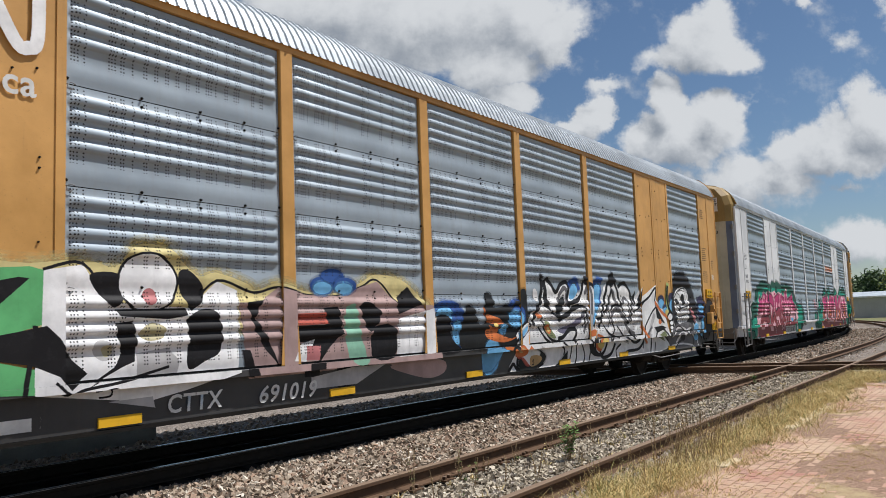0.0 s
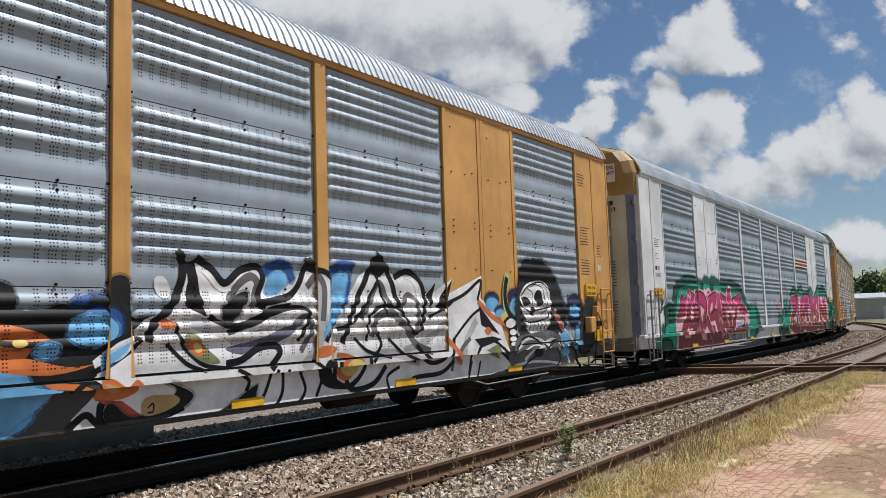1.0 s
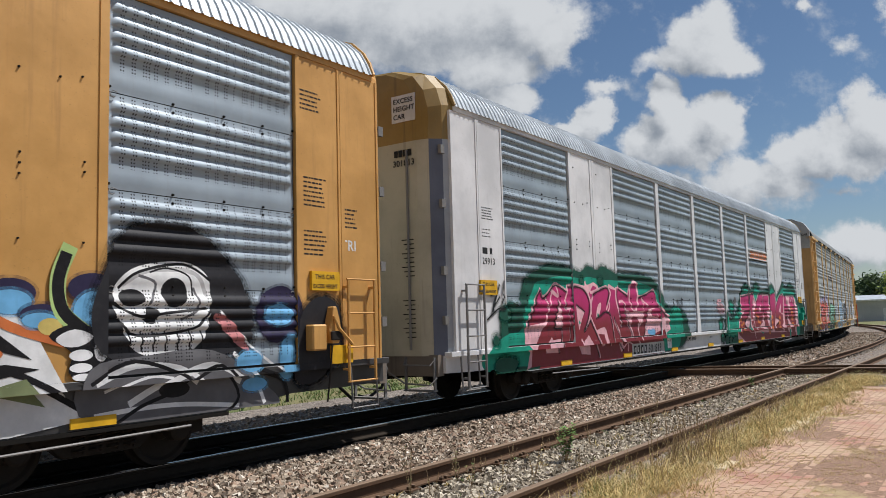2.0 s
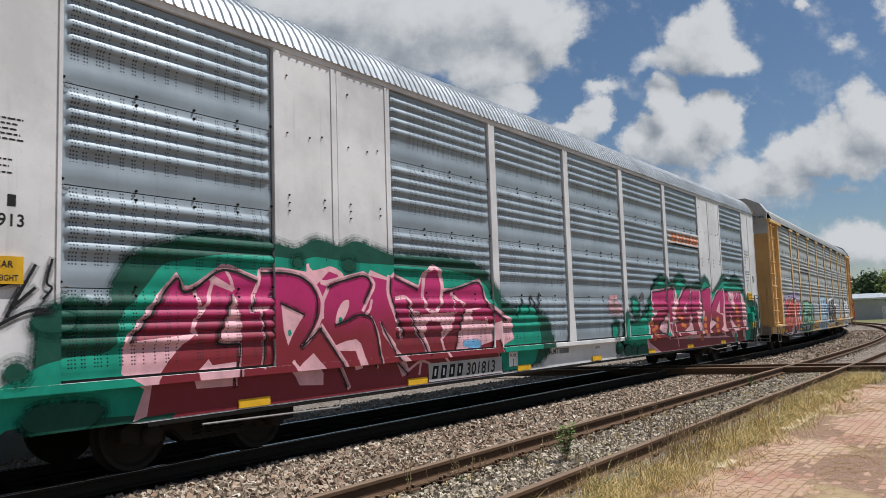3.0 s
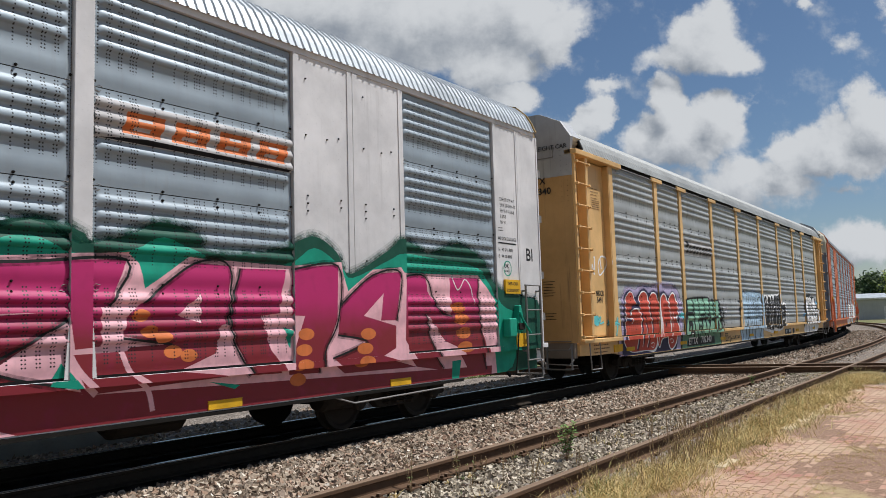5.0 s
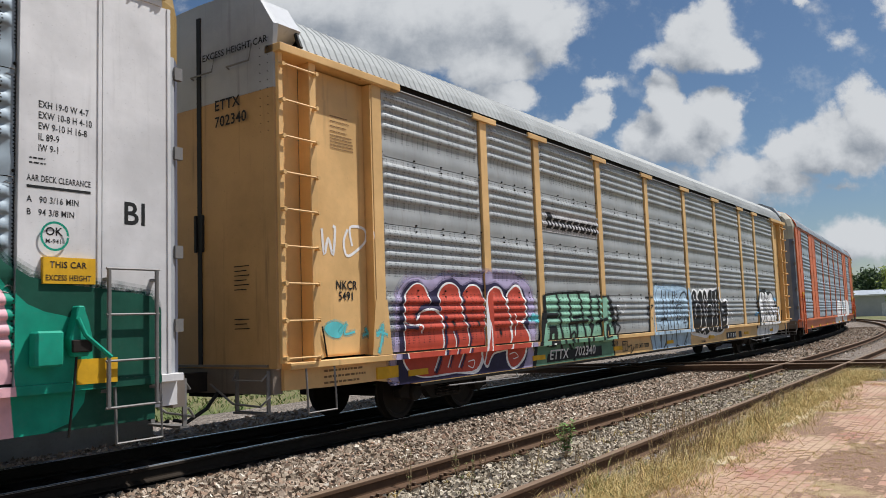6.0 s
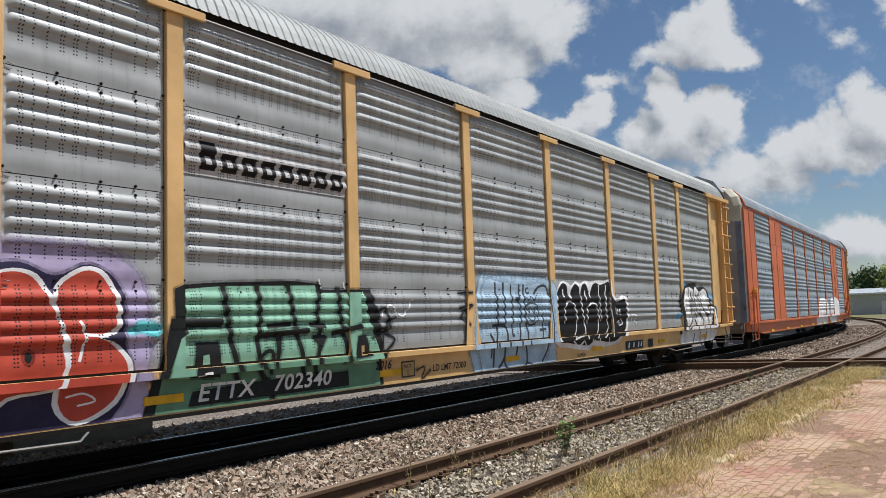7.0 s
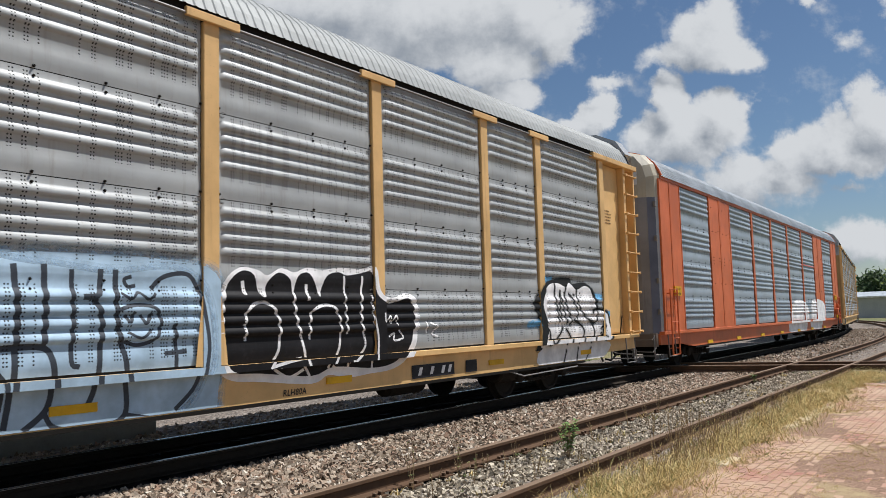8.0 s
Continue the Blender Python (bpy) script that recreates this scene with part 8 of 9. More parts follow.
wall_b.lay("number_band", [[(-6.25, 0.615), (-4.05, 0.615), (-4.05, 0.90), (-6.25, 0.90)]], S_GREY)
for x in (-6.17, -5.94, -5.71, -5.48):
    wall_b.lay("road_mark", [[(x, 0.655), (x + 0.15, 0.655), (x + 0.20, 0.855), (x + 0.05, 0.855)]], S_BLACK, "black company mark drawn as blocks")
    wall_b.lay("road_mark_slot", [[(x + 0.065, 0.70), (x + 0.11, 0.70), (x + 0.135, 0.81), (x + 0.09, 0.81)]], S_SILVER)
write("301813", 0.28, INK, car_b, -5.22, 0.655, FRONT - 0.010, 0.2, 1.05)
wall_b.lay("plate_card", [[(-3.80, 0.70), (-3.48, 0.70), (-3.48, 0.96), (-3.80, 0.96)]], S_SILVER)
write("PLATE", 0.075, INK, car_b, -3.75, 0.87, FRONT - 0.010)
write("J", 0.15, INK, car_b, -3.66, 0.73, FRONT - 0.010)
write("LD LMT 80000", 0.15, INK, car_b, -2.40, 0.84, FRONT, 0.15, 1.05)
write("L-89-4", 0.09, INK, car_b, -0.09, 0.86, FRONT)
write("RELEASE ROD", 0.08, INK, car_b, 1.03, 0.605, FRONT - 0.010)
bars(INK, car_b, -12.97, 3.50, SIDE + 0.0105, 0.42, 5, 0.018, 0.03, 19)
bars(INK, car_b, -12.97, 3.12, SIDE + 0.0105, 0.34, 3, 0.016, 0.045, 29)
bars(INK, car_b, 12.32, 3.16, SIDE + 0.0105, 0.2, 2, 0.016, 0.03, 31)
bars(INK, car_b, -12.97, 2.70, SIDE + 0.0105, 0.40, 1, 0.11, 0.03, 7)
write("29913", 0.16, INK, car_b, -12.97, 2.52, SIDE + 0.0105)
for i, text in enumerate(("EXH 19-0 W 4-7", "EXW 10-8 H 4-10", "EW 9-10 H 16-8", "IL 89-9", "IW 9-1")):
    write(text, 0.095, INK, car_b, 12.40, 3.66 - 0.105 * i, SIDE + 0.0105, 0.0, 0.72)
write("AAR DECK CLEARANCE", 0.085, INK, car_b, 12.30, 2.95, SIDE + 0.0105, 0.0, 0.66)
part("rule", boxes((12.30, 12.93, SIDE + 0.009, SIDE + 0.0119, 2.885, 2.91)), INK, car_b)
write("A   90 3/16 MIN", 0.085, INK, car_b, 12.30, 2.75, SIDE + 0.0105, 0.0, 0.85)
write("B   94 3/8 MIN", 0.085, INK, car_b, 12.30, 2.63, SIDE + 0.0105, 0.0, 0.85)
write("BI", 0.33, INK, car_b, 13.28, 2.62, SIDE + 0.0105)
wall_b.lay("ok_ring", [stroke([(12.56 + 0.13 * math.cos(a * math.pi / 8), 2.44 + 0.13 * math.sin(a * math.pi / 8)) for a in range(17)], 0.022)], S_TEAL)
write("M-941", 0.06, INK, car_b, 12.48, 2.375, SIDE + 0.0105)
write("OK", 0.11, INK, car_b, 12.48, 2.45, SIDE + 0.0105)
for car in (car_a, car_b, car_d, car_f):
    for x in (-13.08, 12.46):
        write("THIS CAR", 0.085, INK, car, x + 0.04, 2.14, SIDE - 0.036, 0.0, 0.95)
        write("EXCESS HEIGHT", 0.075, INK, car, x, 2.02, SIDE - 0.036, 0.0, 0.8)
wall_b.lay("name_panel", [[(4.62, 3.46), (7.31, 3.46), (7.31, 3.88), (4.62, 3.88)]], S_GREY, "plain grey band")
for x in (4.92, 5.52, 6.12, 6.72):
    wall_b.lay("name_mark", [[(x, 3.55), (x + 0.46, 3.55), (x + 0.54, 3.79), (x + 0.08, 3.79)]], S_ORANGE, "orange company mark drawn as blocks")
    wall_b.lay("name_slot", [[(x + 0.14, 3.60), (x + 0.34, 3.60), (x + 0.355, 3.64), (x + 0.155, 3.64)]], S_GREY)
    wall_b.lay("name_slot", [[(x + 0.19, 3.70), (x + 0.36, 3.70), (x + 0.375, 3.74), (x + 0.205, 3.74)]], S_GREY)
wall_b.lay("name_swoosh", [[(4.66, 3.47), (7.28, 3.465), (7.28, 3.49), (5.2, 3.52)]], S_BLACK)

write("ETTX", 0.27, PALE, car_c, -6.98, 0.685, FRONT - 0.010, 0.2, 1.2)
write("702340", 0.27, PALE, car_c, -5.86, 0.70, FRONT - 0.010, 0.2, 1.2)
write("NKCR", 0.17, INK, car_c, -13.0, 2.0, -1.378, 0.0, 0.9)
write("5491", 0.17, INK, car_c, -12.95, 1.85, -1.378, 0.0, 0.9)
FAINT = plain("faded_print", (0.20, 0.12, 0.06), 0.8)
bars(FAINT, car_c, -13.05, 4.40, -1.378, 0.42, 4, 0.016, 0.055, 41)
bars(FAINT, car_c, -13.05, 4.13, -1.378, 0.5, 5, 0.017, 0.028, 42)
bars(FAINT, car_c, 12.5, 3.9, -1.378, 0.5, 5, 0.03, 0.04, 43)
bars(FAINT, car_c, -13.3, 0.90, FRONT, 0.9, 3, 0.028, 0.05, 44)
write("LD LMT 72000", 0.145, INK, car_c, -2.53, 0.70, FRONT, 0.15, 1.0)
write("2016", 0.17, INK, car_c, -3.92, 0.82, FRONT - 0.010, 0.3, 1.0)
wall_c.lay("plate_card", [[(-3.31, 0.66), (-2.99, 0.66), (-2.99, 0.90), (-3.31, 0.90)]], S_HOOD)
wall_c.lay("plate_card_face", [[(-3.29, 0.68), (-3.01, 0.68), (-3.01, 0.88), (-3.29, 0.88)]], S_TANP)
write("PLATE", 0.065, INK, car_c, -3.27, 0.80, FRONT - 0.010)
write("J", 0.12, INK, car_c, -3.18, 0.69, FRONT - 0.010)
write("RLH80A", 0.11, INK, car_c, 2.63, 0.625, FRONT, 0.15)
wall_c.lay("maker_panel", [[(5.23, 0.64), (6.35, 0.64), (6.35, 0.84), (5.23, 0.84)]], S_HOOD, "dark maker's panel")
for x in (5.38, 5.68, 5.98, 6.16):
    wall_c.lay("maker_mark", [[(x, 0.68), (x + 0.08, 0.68), (x + 0.13, 0.80), (x + 0.05, 0.80)]], S_SILVER)
wall_c.lay("data_card", [[(6.68, 0.64), (7.02, 0.64), (7.02, 0.84), (6.68, 0.84)]], S_HOOD)
wall_c.lay("name_field", [[(-7.19, 3.22), (-4.55, 3.22), (-4.55, 3.68), (-7.19, 3.68)]], S_GREY, "rubbed paler band")
for i in range(8):
    x = -6.98 + 0.305 * i
    wall_c.lay("name_block", [[(x, 3.29), (x + 0.22, 3.29), (x + 0.22, 3.62 if i == 0 else 3.51), (x, 3.62 if i == 0 else 3.51)]], S_BLACK, "black company name drawn as blocks")
    wall_c.lay("name_gap", [[(x + 0.07, 3.35), (x + 0.15, 3.35), (x + 0.15, 3.45), (x + 0.07, 3.45)]], S_GREY)
part("caution_plate", boxes((-12.23, -11.75, SILL - 0.024, SILL - 0.001, 0.72, 0.89)), SAFETY, car_c)


def on_end(car, text_rows, y, z, size, mat):
    """Lettering on the end door that faces back down the line."""
    for i, text in enumerate(text_rows):
        ob = part("end_lettering", lettering(text, size, mat, "end_lettering"), mat, car)
        ob.rotation_euler = (0, 0, -math.pi / 2)
        ob.location = (-14.190, y, z - i * size * 1.12)


on_end(car_c, ["EXCESS HEIGHT CAR"], -0.10, 5.15, 0.13, INK)
on_end(car_c, ["ETTX", "702340"], -0.35, 4.42, 0.2, INK)
for car in (car_b, car_d):
    part("end_sign", boxes((-14.182, -14.150, -1.04, -0.55, 4.90, 5.36)), WHITE, car)
on_end(car_b, ["EXCESS", "HEIGHT", "CAR"], -0.59, 5.22, 0.12, INK)
on_end(car_b, ["301813"], -0.56, 4.15, 0.145, INK)
mark = bmesh.new()
for i in range(4):
    box(mark, -14.190, -14.178, -0.66 - 0.095 * i, -0.59 - 0.095 * i, 4.31, 4.42)
tagged(part("end_mark", mark, INK, car_b, "black company mark drawn as blocks"), kind="stuff")
for z, rows in ((2.30, 6), (1.62, 3)):
    bm = bmesh.new()
    for i in range(rows):
        box(bm, -14.180, -14.176, -0.98 + 0.05 * (i % 2), -0.70, z - i * 0.06, z - i * 0.06 + 0.012)
    tagged(part("end_print", bm, CAST, car_c), kind="stuff")
for z in (2.9, 1.9):
    bm = bmesh.new()
    for i in range(9):
        box(bm, -14.180, -14.172, -0.95, -0.70 - 0.04 * (i % 3), z - i * 0.075, z - i * 0.075 + 0.015)
    tagged(part("end_print", bm, CAST, car_b), kind="stuff")

# ---- platform of old bricks ----
def brick_mat():
    mt, k, b = material("worn_brick")
    rnd = k.n("ShaderNodeObjectInfo").outputs["Random"]
    isl = k.n("ShaderNodeNewGeometry")
    v = k.m("FRACT", k.m("ADD", rnd, isl.outputs["Random Per Island"]))
    at = isl.outputs["Position"]
    c = k.ramp(v, (0.0, (0.28, 0.105, 0.078)), (0.4, (0.36, 0.15, 0.11)), (0.75, (0.41, 0.195, 0.145)), (1.0, (0.31, 0.175, 0.135)))
    dust = k.noise(at, 1.1, 6.0, 0.65)
    grit = k.noise(at, 40.0, 4.0)
    c = k.mix(k.smooth(k.m("ADD", dust, k.m("MULTIPLY", grit, 0.25)), 0.42, 0.76), c, (0.46, 0.32, 0.215))
    c = k.mix(k.m("MULTIPLY", k.smooth(grit, 0.5, 0.75), 0.35), c, (0.16, 0.10, 0.075))
    k.put(b.inputs["Base Color"], c)
    b.inputs["Roughness"].default_value = 0.95
    bump(k, b, grit, 0.5, 0.006)
    return mt


BRICK = brick_mat()
platform = thing("brick_platform", "old dusty red brick platform beside the tracks", "platform", kind="structure")
part("platform_bed", boxes((-30.0, 19.6, -30.0, -6.10, -0.60, -0.101)), SAND, platform)
part("platform_edge", boxes((-30.0, 19.6, -6.098, -6.02, -0.60, -0.118)), SAND, platform, bevel=0.012)


def brick_blank():
    bm = boxes((-0.096, 0.096, -0.045, 0.045, -0.05, 0.0))
    bmesh.ops.bevel(bm, geom=[e for e in bm.edges if all(v.co.z > -0.01 for v in e.verts)], offset=0.006, segments=1, affect="EDGES")
    me = bpy.data.meshes.new("brick")
    bm.to_mesh(me)
    bm.free()
    me.materials.append(BRICK)
    return me


BRICK_MESH = brick_blank()
rng = random.Random(21)
vs0 = [v.co.copy() for v in BRICK_MESH.vertices]
fs0 = [tuple(p.vertices) for p in BRICK_MESH.polygons]
vs, fs, single = [], [], 0
row = 0
y = -6.28
while y > -11.5:
    x = 5.0 + (row % 2) * 0.1
    while x < 19.4:
        m = Matrix.Translation((x + rng.uniform(-0.003, 0.003), y, -0.0990 + rng.uniform(-0.002, 0.002) + 0.013 * noise.noise(Vector((x * 0.55, y * 0.9, 4.0))))) @ Euler((rng.uniform(-0.02, 0.02), rng.uniform(-0.015, 0.015), rng.uniform(-0.012, 0.012))).to_matrix().to_4x4()
        if 7.0 < x < 10.4 and y > -8.05 and single < 300:
            ob = part("brick", BRICK_MESH, BRICK, platform)
            ob.matrix_basis = m
            single += 1
        elif rng.random() > 0.03:
            k = len(vs)
            vs += [m @ v for v in vs0]
            fs += [tuple(k + i for i in f) for f in fs0]
        x += 0.203
    y -= 0.099
    row += 1
tagged(part("brick_paving", mesh_of("brick_paving", vs, fs, BRICK), BRICK, platform), kind="stuff")


KERB = plain("sandy_kerb_stone", (0.52, 0.43, 0.29), 0.95, scale=5.0)
rng = random.Random(77)
x = 5.2
while x < 19.3:
    l = rng.uniform(0.35, 0.95)
    if rng.random() < 0.55:
        bm = boxes((-l / 2, l / 2, -0.085, 0.085, -0.12, 0.0))
        bmesh.ops.subdivide_edges(bm, edges=[e for e in bm.edges if abs(e.verts[0].co.x - e.verts[1].co.x) > 0.1], cuts=3)
        for v in bm.verts:
            v.co += Vector((rng.uniform(-0.02, 0.02), rng.uniform(-0.028, 0.028), rng.uniform(-0.014, 0.008)))
        ob = part("kerb_stone", bm, KERB, platform, bevel=0.012)
        ob.location, ob.rotation_euler = (x, -6.17 + rng.uniform(-0.03, 0.03), -0.088 + rng.uniform(-0.015, 0.008)), (rng.uniform(-0.05, 0.05), rng.uniform(-0.03, 0.03), rng.uniform(-0.06, 0.06))
    x += l + rng.uniform(0.02, 0.10)


# ---- dry grass, weeds ----
def blade_mat(name, stops):
    mt, k, b = material(name)
    c = k.ramp(k.n("ShaderNodeNewGeometry").outputs["Random Per Island"], *stops)
    k.put(b.inputs["Base Color"], c)
    b.inputs["Roughness"].default_value = 0.8
    return mt


STRAW = blade_mat("straw_grass", [(0.0, (0.48, 0.34, 0.13)), (0.5, (0.70, 0.52, 0.22)), (0.8, (0.62, 0.48, 0.22)), (1.0, (0.36, 0.36, 0.12))])
GREENS = blade_mat("green_grass", [(0.0, (0.07, 0.12, 0.025)), (0.6, (0.13, 0.19, 0.045)), (1.0, (0.24, 0.24, 0.08))])
LEAF = blade_mat("weed_leaf", [(0.0, (0.07, 0.15, 0.03)), (0.6, (0.13, 0.25, 0.05)), (1.0, (0.22, 0.33, 0.08))])
TWIG = blade_mat("dry_twig", [(0.0, (0.20, 0.14, 0.08)), (0.6, (0.34, 0.25, 0.13)), (1.0, (0.38, 0.34, 0.15))])
STALK = plain("dry_stalk", (0.30, 0.21, 0.12), 0.9)
BARK = plain("bark", (0.09, 0.07, 0.055), 0.95, scale=12.0)


def blades(name, label, mat, spots, per, high, spread, seed, wide=0.006):
    rg = random.Random(seed)
    vs, fs = [], []
    for x, y, z, s in spots:
        for q in range(per):
            a, r = rg.uniform(0, 2 * math.pi), abs(rg.gauss(0, spread)) * s
            px, py = x + r * math.cos(a), y + r * math.sin(a)
            h = high * s * rg.uniform(0.4, 1.25)
            b, lean = rg.uniform(0, 2 * math.pi), rg.uniform(0.5, 1.5) * h
            dx, dy = math.cos(b) * lean, math.sin(b) * lean
            w = wide * rg.uniform(0.6, 1.4)
            sx, sy = -math.sin(b + 1) * w, math.cos(b + 1) * w
            k = len(vs)
            vs += [(px - sx, py - sy, z), (px + sx, py + sy, z), (px + dx * 0.35 + sx * 0.8, py + dy * 0.35 + sy * 0.8, z + h * 0.6),
                   (px + dx * 0.35 - sx * 0.8, py + dy * 0.35 - sy * 0.8, z + h * 0.6), (px + dx, py + dy, z + h * 0.92)]
            fs += [(k, k + 1, k + 2, k + 3), (k + 3, k + 2, k + 4)]
    return tagged(new(name, mesh_of(name, vs, fs, mat)), label, "grass", kind="stuff")


rg = random.Random(31)
verge = []
for i in range(1400):
    x = 4.5 + 18.0 * rg.random() ** 1.2
    d = noise.noise(Vector((x * 0.6, 3.0, 0)))
    off = -5.85 + rg.gauss(0, 0.27)
    if -6.6 < off < -5.3 and rg.random() < 0.75 + d:
        verge.append((x, off, -0.135, rg.uniform(0.5, 1.25)))
blades("dry_grass", "tall straw-coloured dry grass along the platform edge", STRAW, verge, 26, 0.15, 0.15, 32, 0.0032)
blades("tall_grass", "thin tall wisps of dry grass beside the siding", STRAW, [(x, y, z, min(s, 0.9)) for x, y, z, s in verge[::5]], 5, 0.34, 0.09, 37, 0.0022)
blades("green_grass", "sparse green grass among the straw", GREENS, verge[::5], 13, 0.14, 0.10, 33, 0.004)
blades("low_weeds", "low green weeds between the siding rails", GREENS, [(rg.uniform(5, 24), rg.uniform(-5.4, -3.6), -0.15, rg.uniform(0.3, 0.9)) for i in range(60)], 14, 0.07, 0.07, 38, 0.006)
tufts = [(rg.uniform(5, 24), rg.uniform(-5.1, -3.8), -0.15, rg.uniform(0.3, 0.8)) for i in range(70)]
blades("track_grass", "thin dry grass between the siding rails", STRAW, tufts, 9, 0.13, 0.07, 34)
paving_tufts = [(rg.uniform(6.5, 19), -6.2 - abs(rg.gauss(0, 1.1)), -0.10, rg.uniform(0.25, 0.6)) for i in range(1500)]
paving_tufts = [p for p in paving_tufts if noise.noise(Vector((p[0] * 0.7, p[1] * 1.3, 8.0))) > 0.02]
blades("paving_grass", "flattened straw between the bricks", STRAW, paving_tufts, 26, 0.030, 0.17, 35, 0.0024)
back = [(rg.uniform(6, 30), rg.uniform(4.6, 9.0), -0.33, rg.uniform(0.6, 1.3)) for i in range(500)]
blades("back_grass", "green and straw grass behind the main line", GREENS, back, 9, 0.14, 0.16, 36, 0.012)


def weed(name, label, x, y, z, high, stems, leaves, seed, mat=LEAF, leaf=0.03):
    rg = random.Random(seed)
    plant = thing(name, label, "weed", (x, y, z))
    vs, fs = [], []
    for q in range(stems):
        a, l = rg.uniform(0, 2 * math.pi), rg.uniform(0.08, 0.30) * high
        tip = Vector((math.cos(a) * l, math.sin(a) * l, high * rg.uniform(0.7, 1.0)))
        mid = tip * 0.5 + Vector((rg.uniform(-0.02, 0.02), rg.uniform(-0.02, 0.02), 0))
        part("stem", tubes(0.0026, [(0, 0, -0.02), mid, tip], n=4), STALK, plant)
        for j in range(leaves):
            p = tip * rg.uniform(0.25, 1.0)
            b, s = rg.uniform(0, 2 * math.pi), leaf * rg.uniform(0.6, 1.3)
            d = Vector((math.cos(b), math.sin(b), rg.uniform(-0.3, 0.6))).normalized()
            c = d.cross(Vector((0, 0, 1))).normalized() * s * 0.4
            k = len(vs)
            vs += [p, p + d * s * 0.6 + c, p + d * s * 1.3, p + d * s * 0.6 - c]
            fs.append((k, k + 1, k + 2, k + 3))
    tagged(part("leaves", mesh_of("leaves", vs, fs, mat), mat, plant), kind="stuff")
    return plant


weed("green_weed", "leafy green weed between the siding rails", 8.55, -4.45, -0.16, 0.46, 11, 26, 1, leaf=0.04)
weed("green_weed", "low green weed beside the rail near the crossing", 19.3, -3.85, -0.16, 0.28, 6, 14, 2, leaf=0.045)
for i, (x, y, h) in enumerate(((6.35, -3.85, 0.55), (7.5, -4.6, 0.4), (9.3, -5.75, 0.62), (9.0, -5.95, 0.5), (10.6, -5.7, 0.45), (8.3, -5.6, 0.4), (6.9, -4.2, 0.35), (11.9, -5.8, 0.4), (7.2, -3.8, 0.4))):
    weed("dry_weed", "thin dry weed stalk with few leaves", x, y, -0.17, h, 4, 7, 50 + i, STRAW if i % 2 else GREENS, 0.02)

rg = random.Random(91)
stalks = [(rg.gauss(9.2, 0.7), rg.gauss(-5.75, 0.16), rg.uniform(0.34, 0.66)) for i in range(16)]
stalks += [(rg.uniform(6.6, 15.5), rg.gauss(-5.68, 0.22), rg.uniform(0.22, 0.46)) for i in range(34)]
stalks += [(rg.uniform(5.6, 13.0), rg.uniform(-5.05, -3.85), rg.uniform(0.16, 0.38)) for i in range(16)]
for i, (x, y, h) in enumerate(stalks):
    weed("dry_weed", "thin brown dried weed with bare branching stalks", x, y, -0.15, h, 3 + i % 3, 6, 130 + i, TWIG, 0.014)


# ---- distance: trees, low building ----
CROWN = blade_mat("tree_leaf", [(0.0, (0.020, 0.045, 0.012)), (0.5, (0.040, 0.080, 0.020)), (1.0, (0.075, 0.12, 0.030))])
CROWN_LIGHT = blade_mat("light_leaf", [(0.0, (0.12, 0.19, 0.03)), (0.5, (0.24, 0.33, 0.05)), (1.0, (0.38, 0.42, 0.09))])


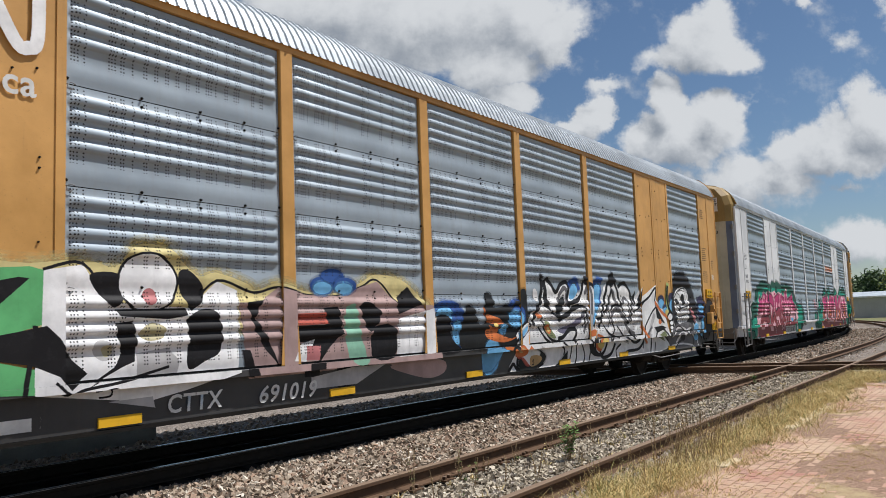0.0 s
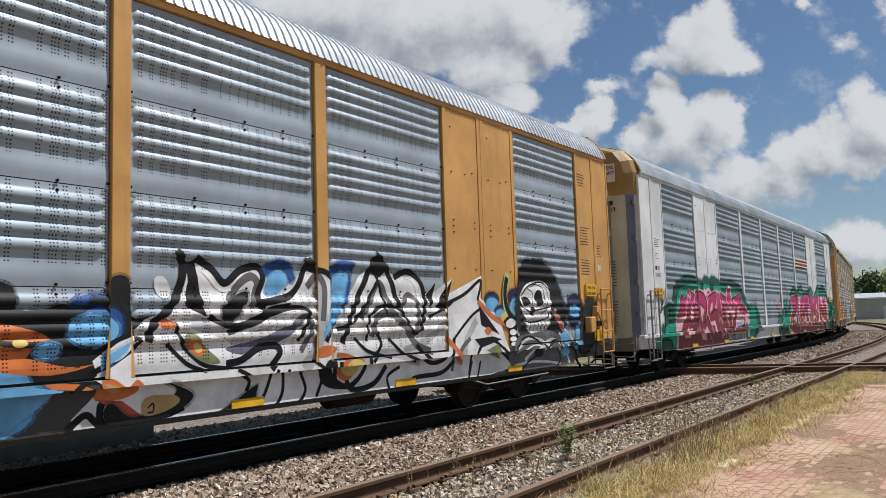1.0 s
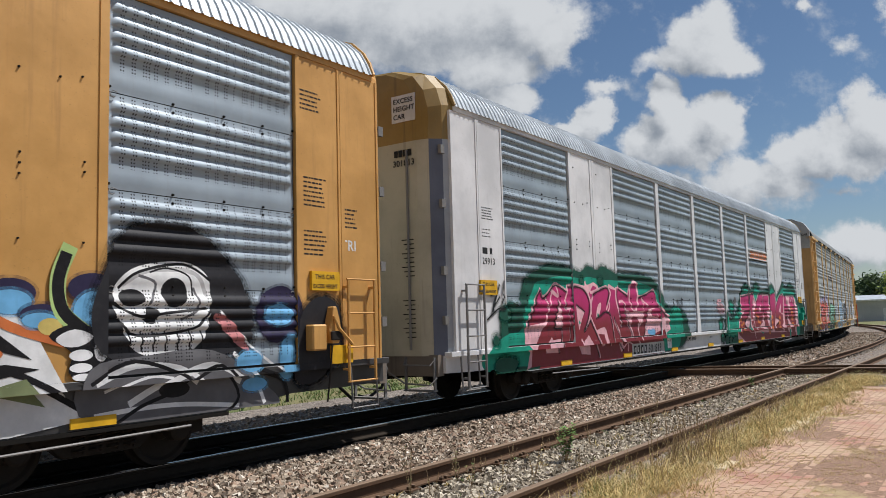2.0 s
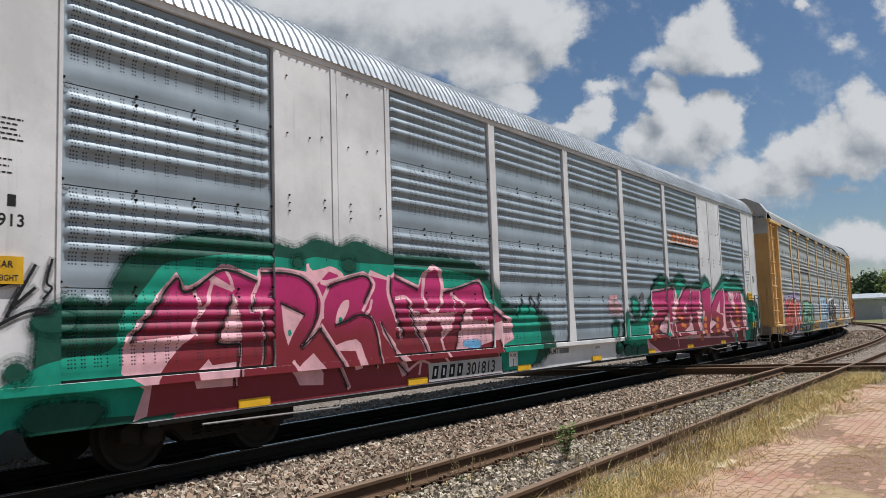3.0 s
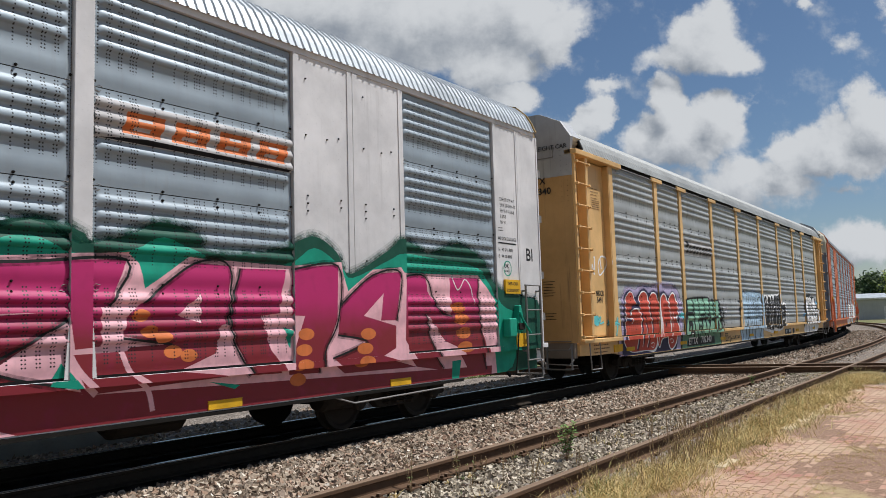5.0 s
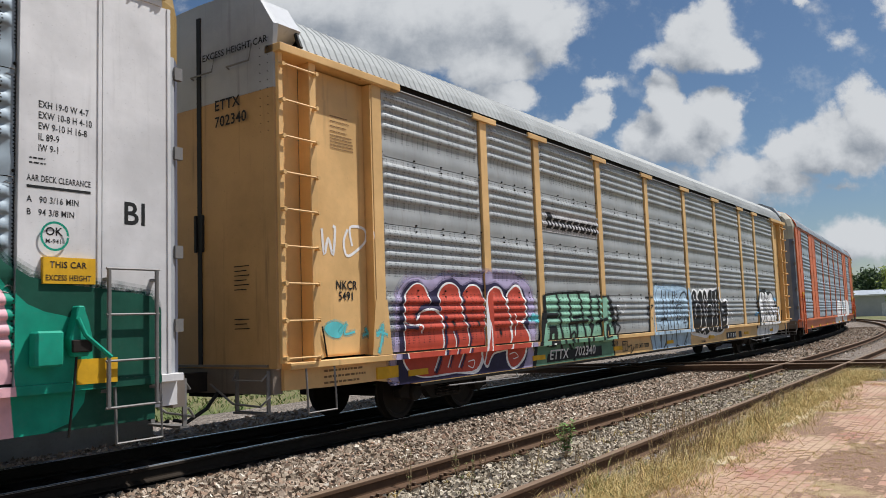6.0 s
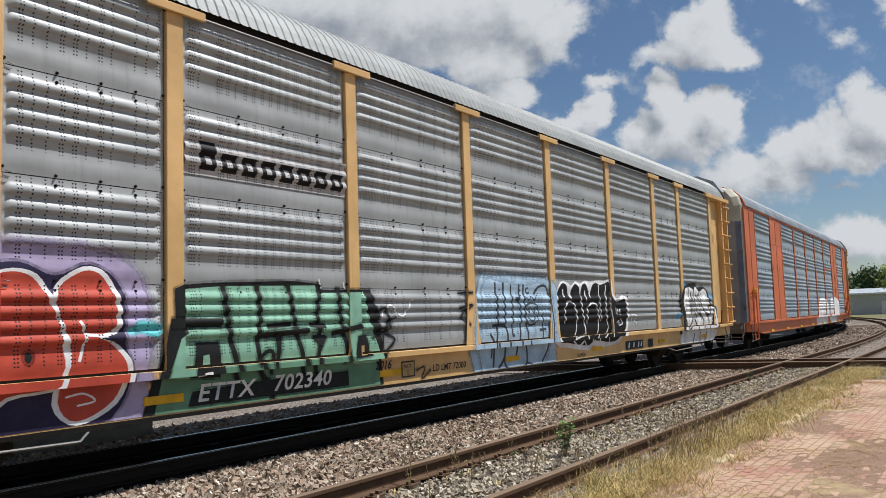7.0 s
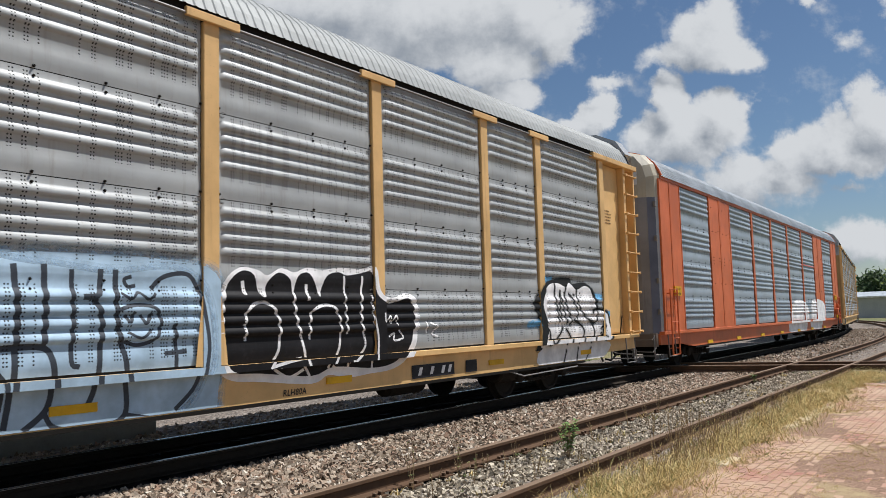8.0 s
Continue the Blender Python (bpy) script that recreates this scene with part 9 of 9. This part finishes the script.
def tree(label, x, y, high, wide, seed, mat, leaf, count):
    rg = random.Random(seed)
    t = thing("tree", label, "tree", (x, y, ground_z))
    bm = bmesh.new()
    lumps = []
    for i in range(5):
        a = rg.uniform(0, 2 * math.pi)
        top = Vector((math.cos(a) * wide * 0.3, math.sin(a) * wide * 0.3, high * rg.uniform(0.55, 0.8)))
        tube(bm, [(0, 0, high * 0.18), top * 0.55 + Vector((0, 0, high * 0.1)), top], high * 0.012, 5)
    part("limbs", bm, BARK, t)
    tr = bmesh.new()
    lathe(tr, [(high * 0.045, -0.3), (high * 0.03, high * 0.1), (high * 0.022, high * 0.35)], (0, 0, 0), 8, "z")
    part("trunk", tr, BARK, t)
    for i in range(26):
        a, r = rg.uniform(0, 2 * math.pi), wide * 0.5 * rg.random() ** 0.6
        h = rg.uniform(0.28, 0.97)
        k = math.sqrt(max(0.05, 1 - ((h - 0.55) / 0.5) ** 2))
        lumps.append((Vector((math.cos(a) * r * k, math.sin(a) * r * k, high * h)), wide * rg.uniform(0.10, 0.21)))
    vs, fs = [], []
    for i in range(count):
        c, s = lumps[rg.randrange(len(lumps))]
        p = c + Vector((rg.gauss(0, 1), rg.gauss(0, 1), rg.gauss(0, 0.8))) * s * 0.55
        u = Vector((rg.gauss(0, 1), rg.gauss(0, 1), rg.gauss(0, 1))).normalized()
        v = u.orthogonal().normalized()
        l = leaf * rg.uniform(0.6, 1.3)
        k = len(vs)
        vs += [p - u * l, p + v * l * 0.5, p + u * l, p - v * l * 0.5]
        fs.append((k, k + 1, k + 2, k + 3))
    tagged(part("crown", mesh_of("crown", vs, fs, mat), mat, t), kind="stuff")
    return t


def from_eye(deg, dist):
    a = radians(deg)
    return EYE[0] + dist * math.cos(a), EYE[1] + dist * math.sin(a)


x, y = from_eye(5.0, 92)
tree("light green young tree beyond the tracks", x, y, 5.8, 4.4, 3, CROWN_LIGHT, 0.16, 4800)
for i, (deg, dist, h, wd) in enumerate(((9.6, 235, 8.6, 12), (8.6, 240, 9.2, 12), (7.6, 236, 9.0, 12), (6.7, 230, 10.2, 13), (5.6, 228, 11.0, 13), (4.4, 235, 10.5, 13), (10.8, 240, 8.8, 13), (3.0, 240, 10.5, 14))):
    x, y = from_eye(deg, dist)
    tree("dark green broadleaf tree in the distance", x, y, h, wd, 60 + i, CROWN, 0.55, 2600)
SIDING_WALL = plain("pale_metal_siding", (0.46, 0.46, 0.44), 0.6, scale=0.5)
building = thing("low_building", "long low pale grey metal building", "building", (172.0, 13.0, ground_z))
building.rotation_euler = (0, 0, radians(-6))
part("wall", boxes((0, 9.0, -22.0, 10.0, 0, 3.9)), SIDING_WALL, building)
part("roof", prism(bmesh.new(), [(-0.5, 3.9), (9.5, 3.9), (9.5, 4.1), (4.5, 5.1), (-0.5, 4.1)], -22.4, 10.4), ROOF_STEEL, building)
part("eave_trim", boxes((-0.56, -0.50, -22.4, 10.4, 3.88, 4.16)), PALE, building)
for y0 in (4.0, -4.0, -12.0):
    door = part("door", boxes((-0.06, -0.002, y0, y0 + 1.3, 0.02, 2.5)), PALE, building)
for i in range(30):
    part("wall_rib", boxes((-0.05, -0.001, -21.5 + i * 1.06, -21.42 + i * 1.06, 0.02, 3.88)), SIDING_WALL, building)
motions()
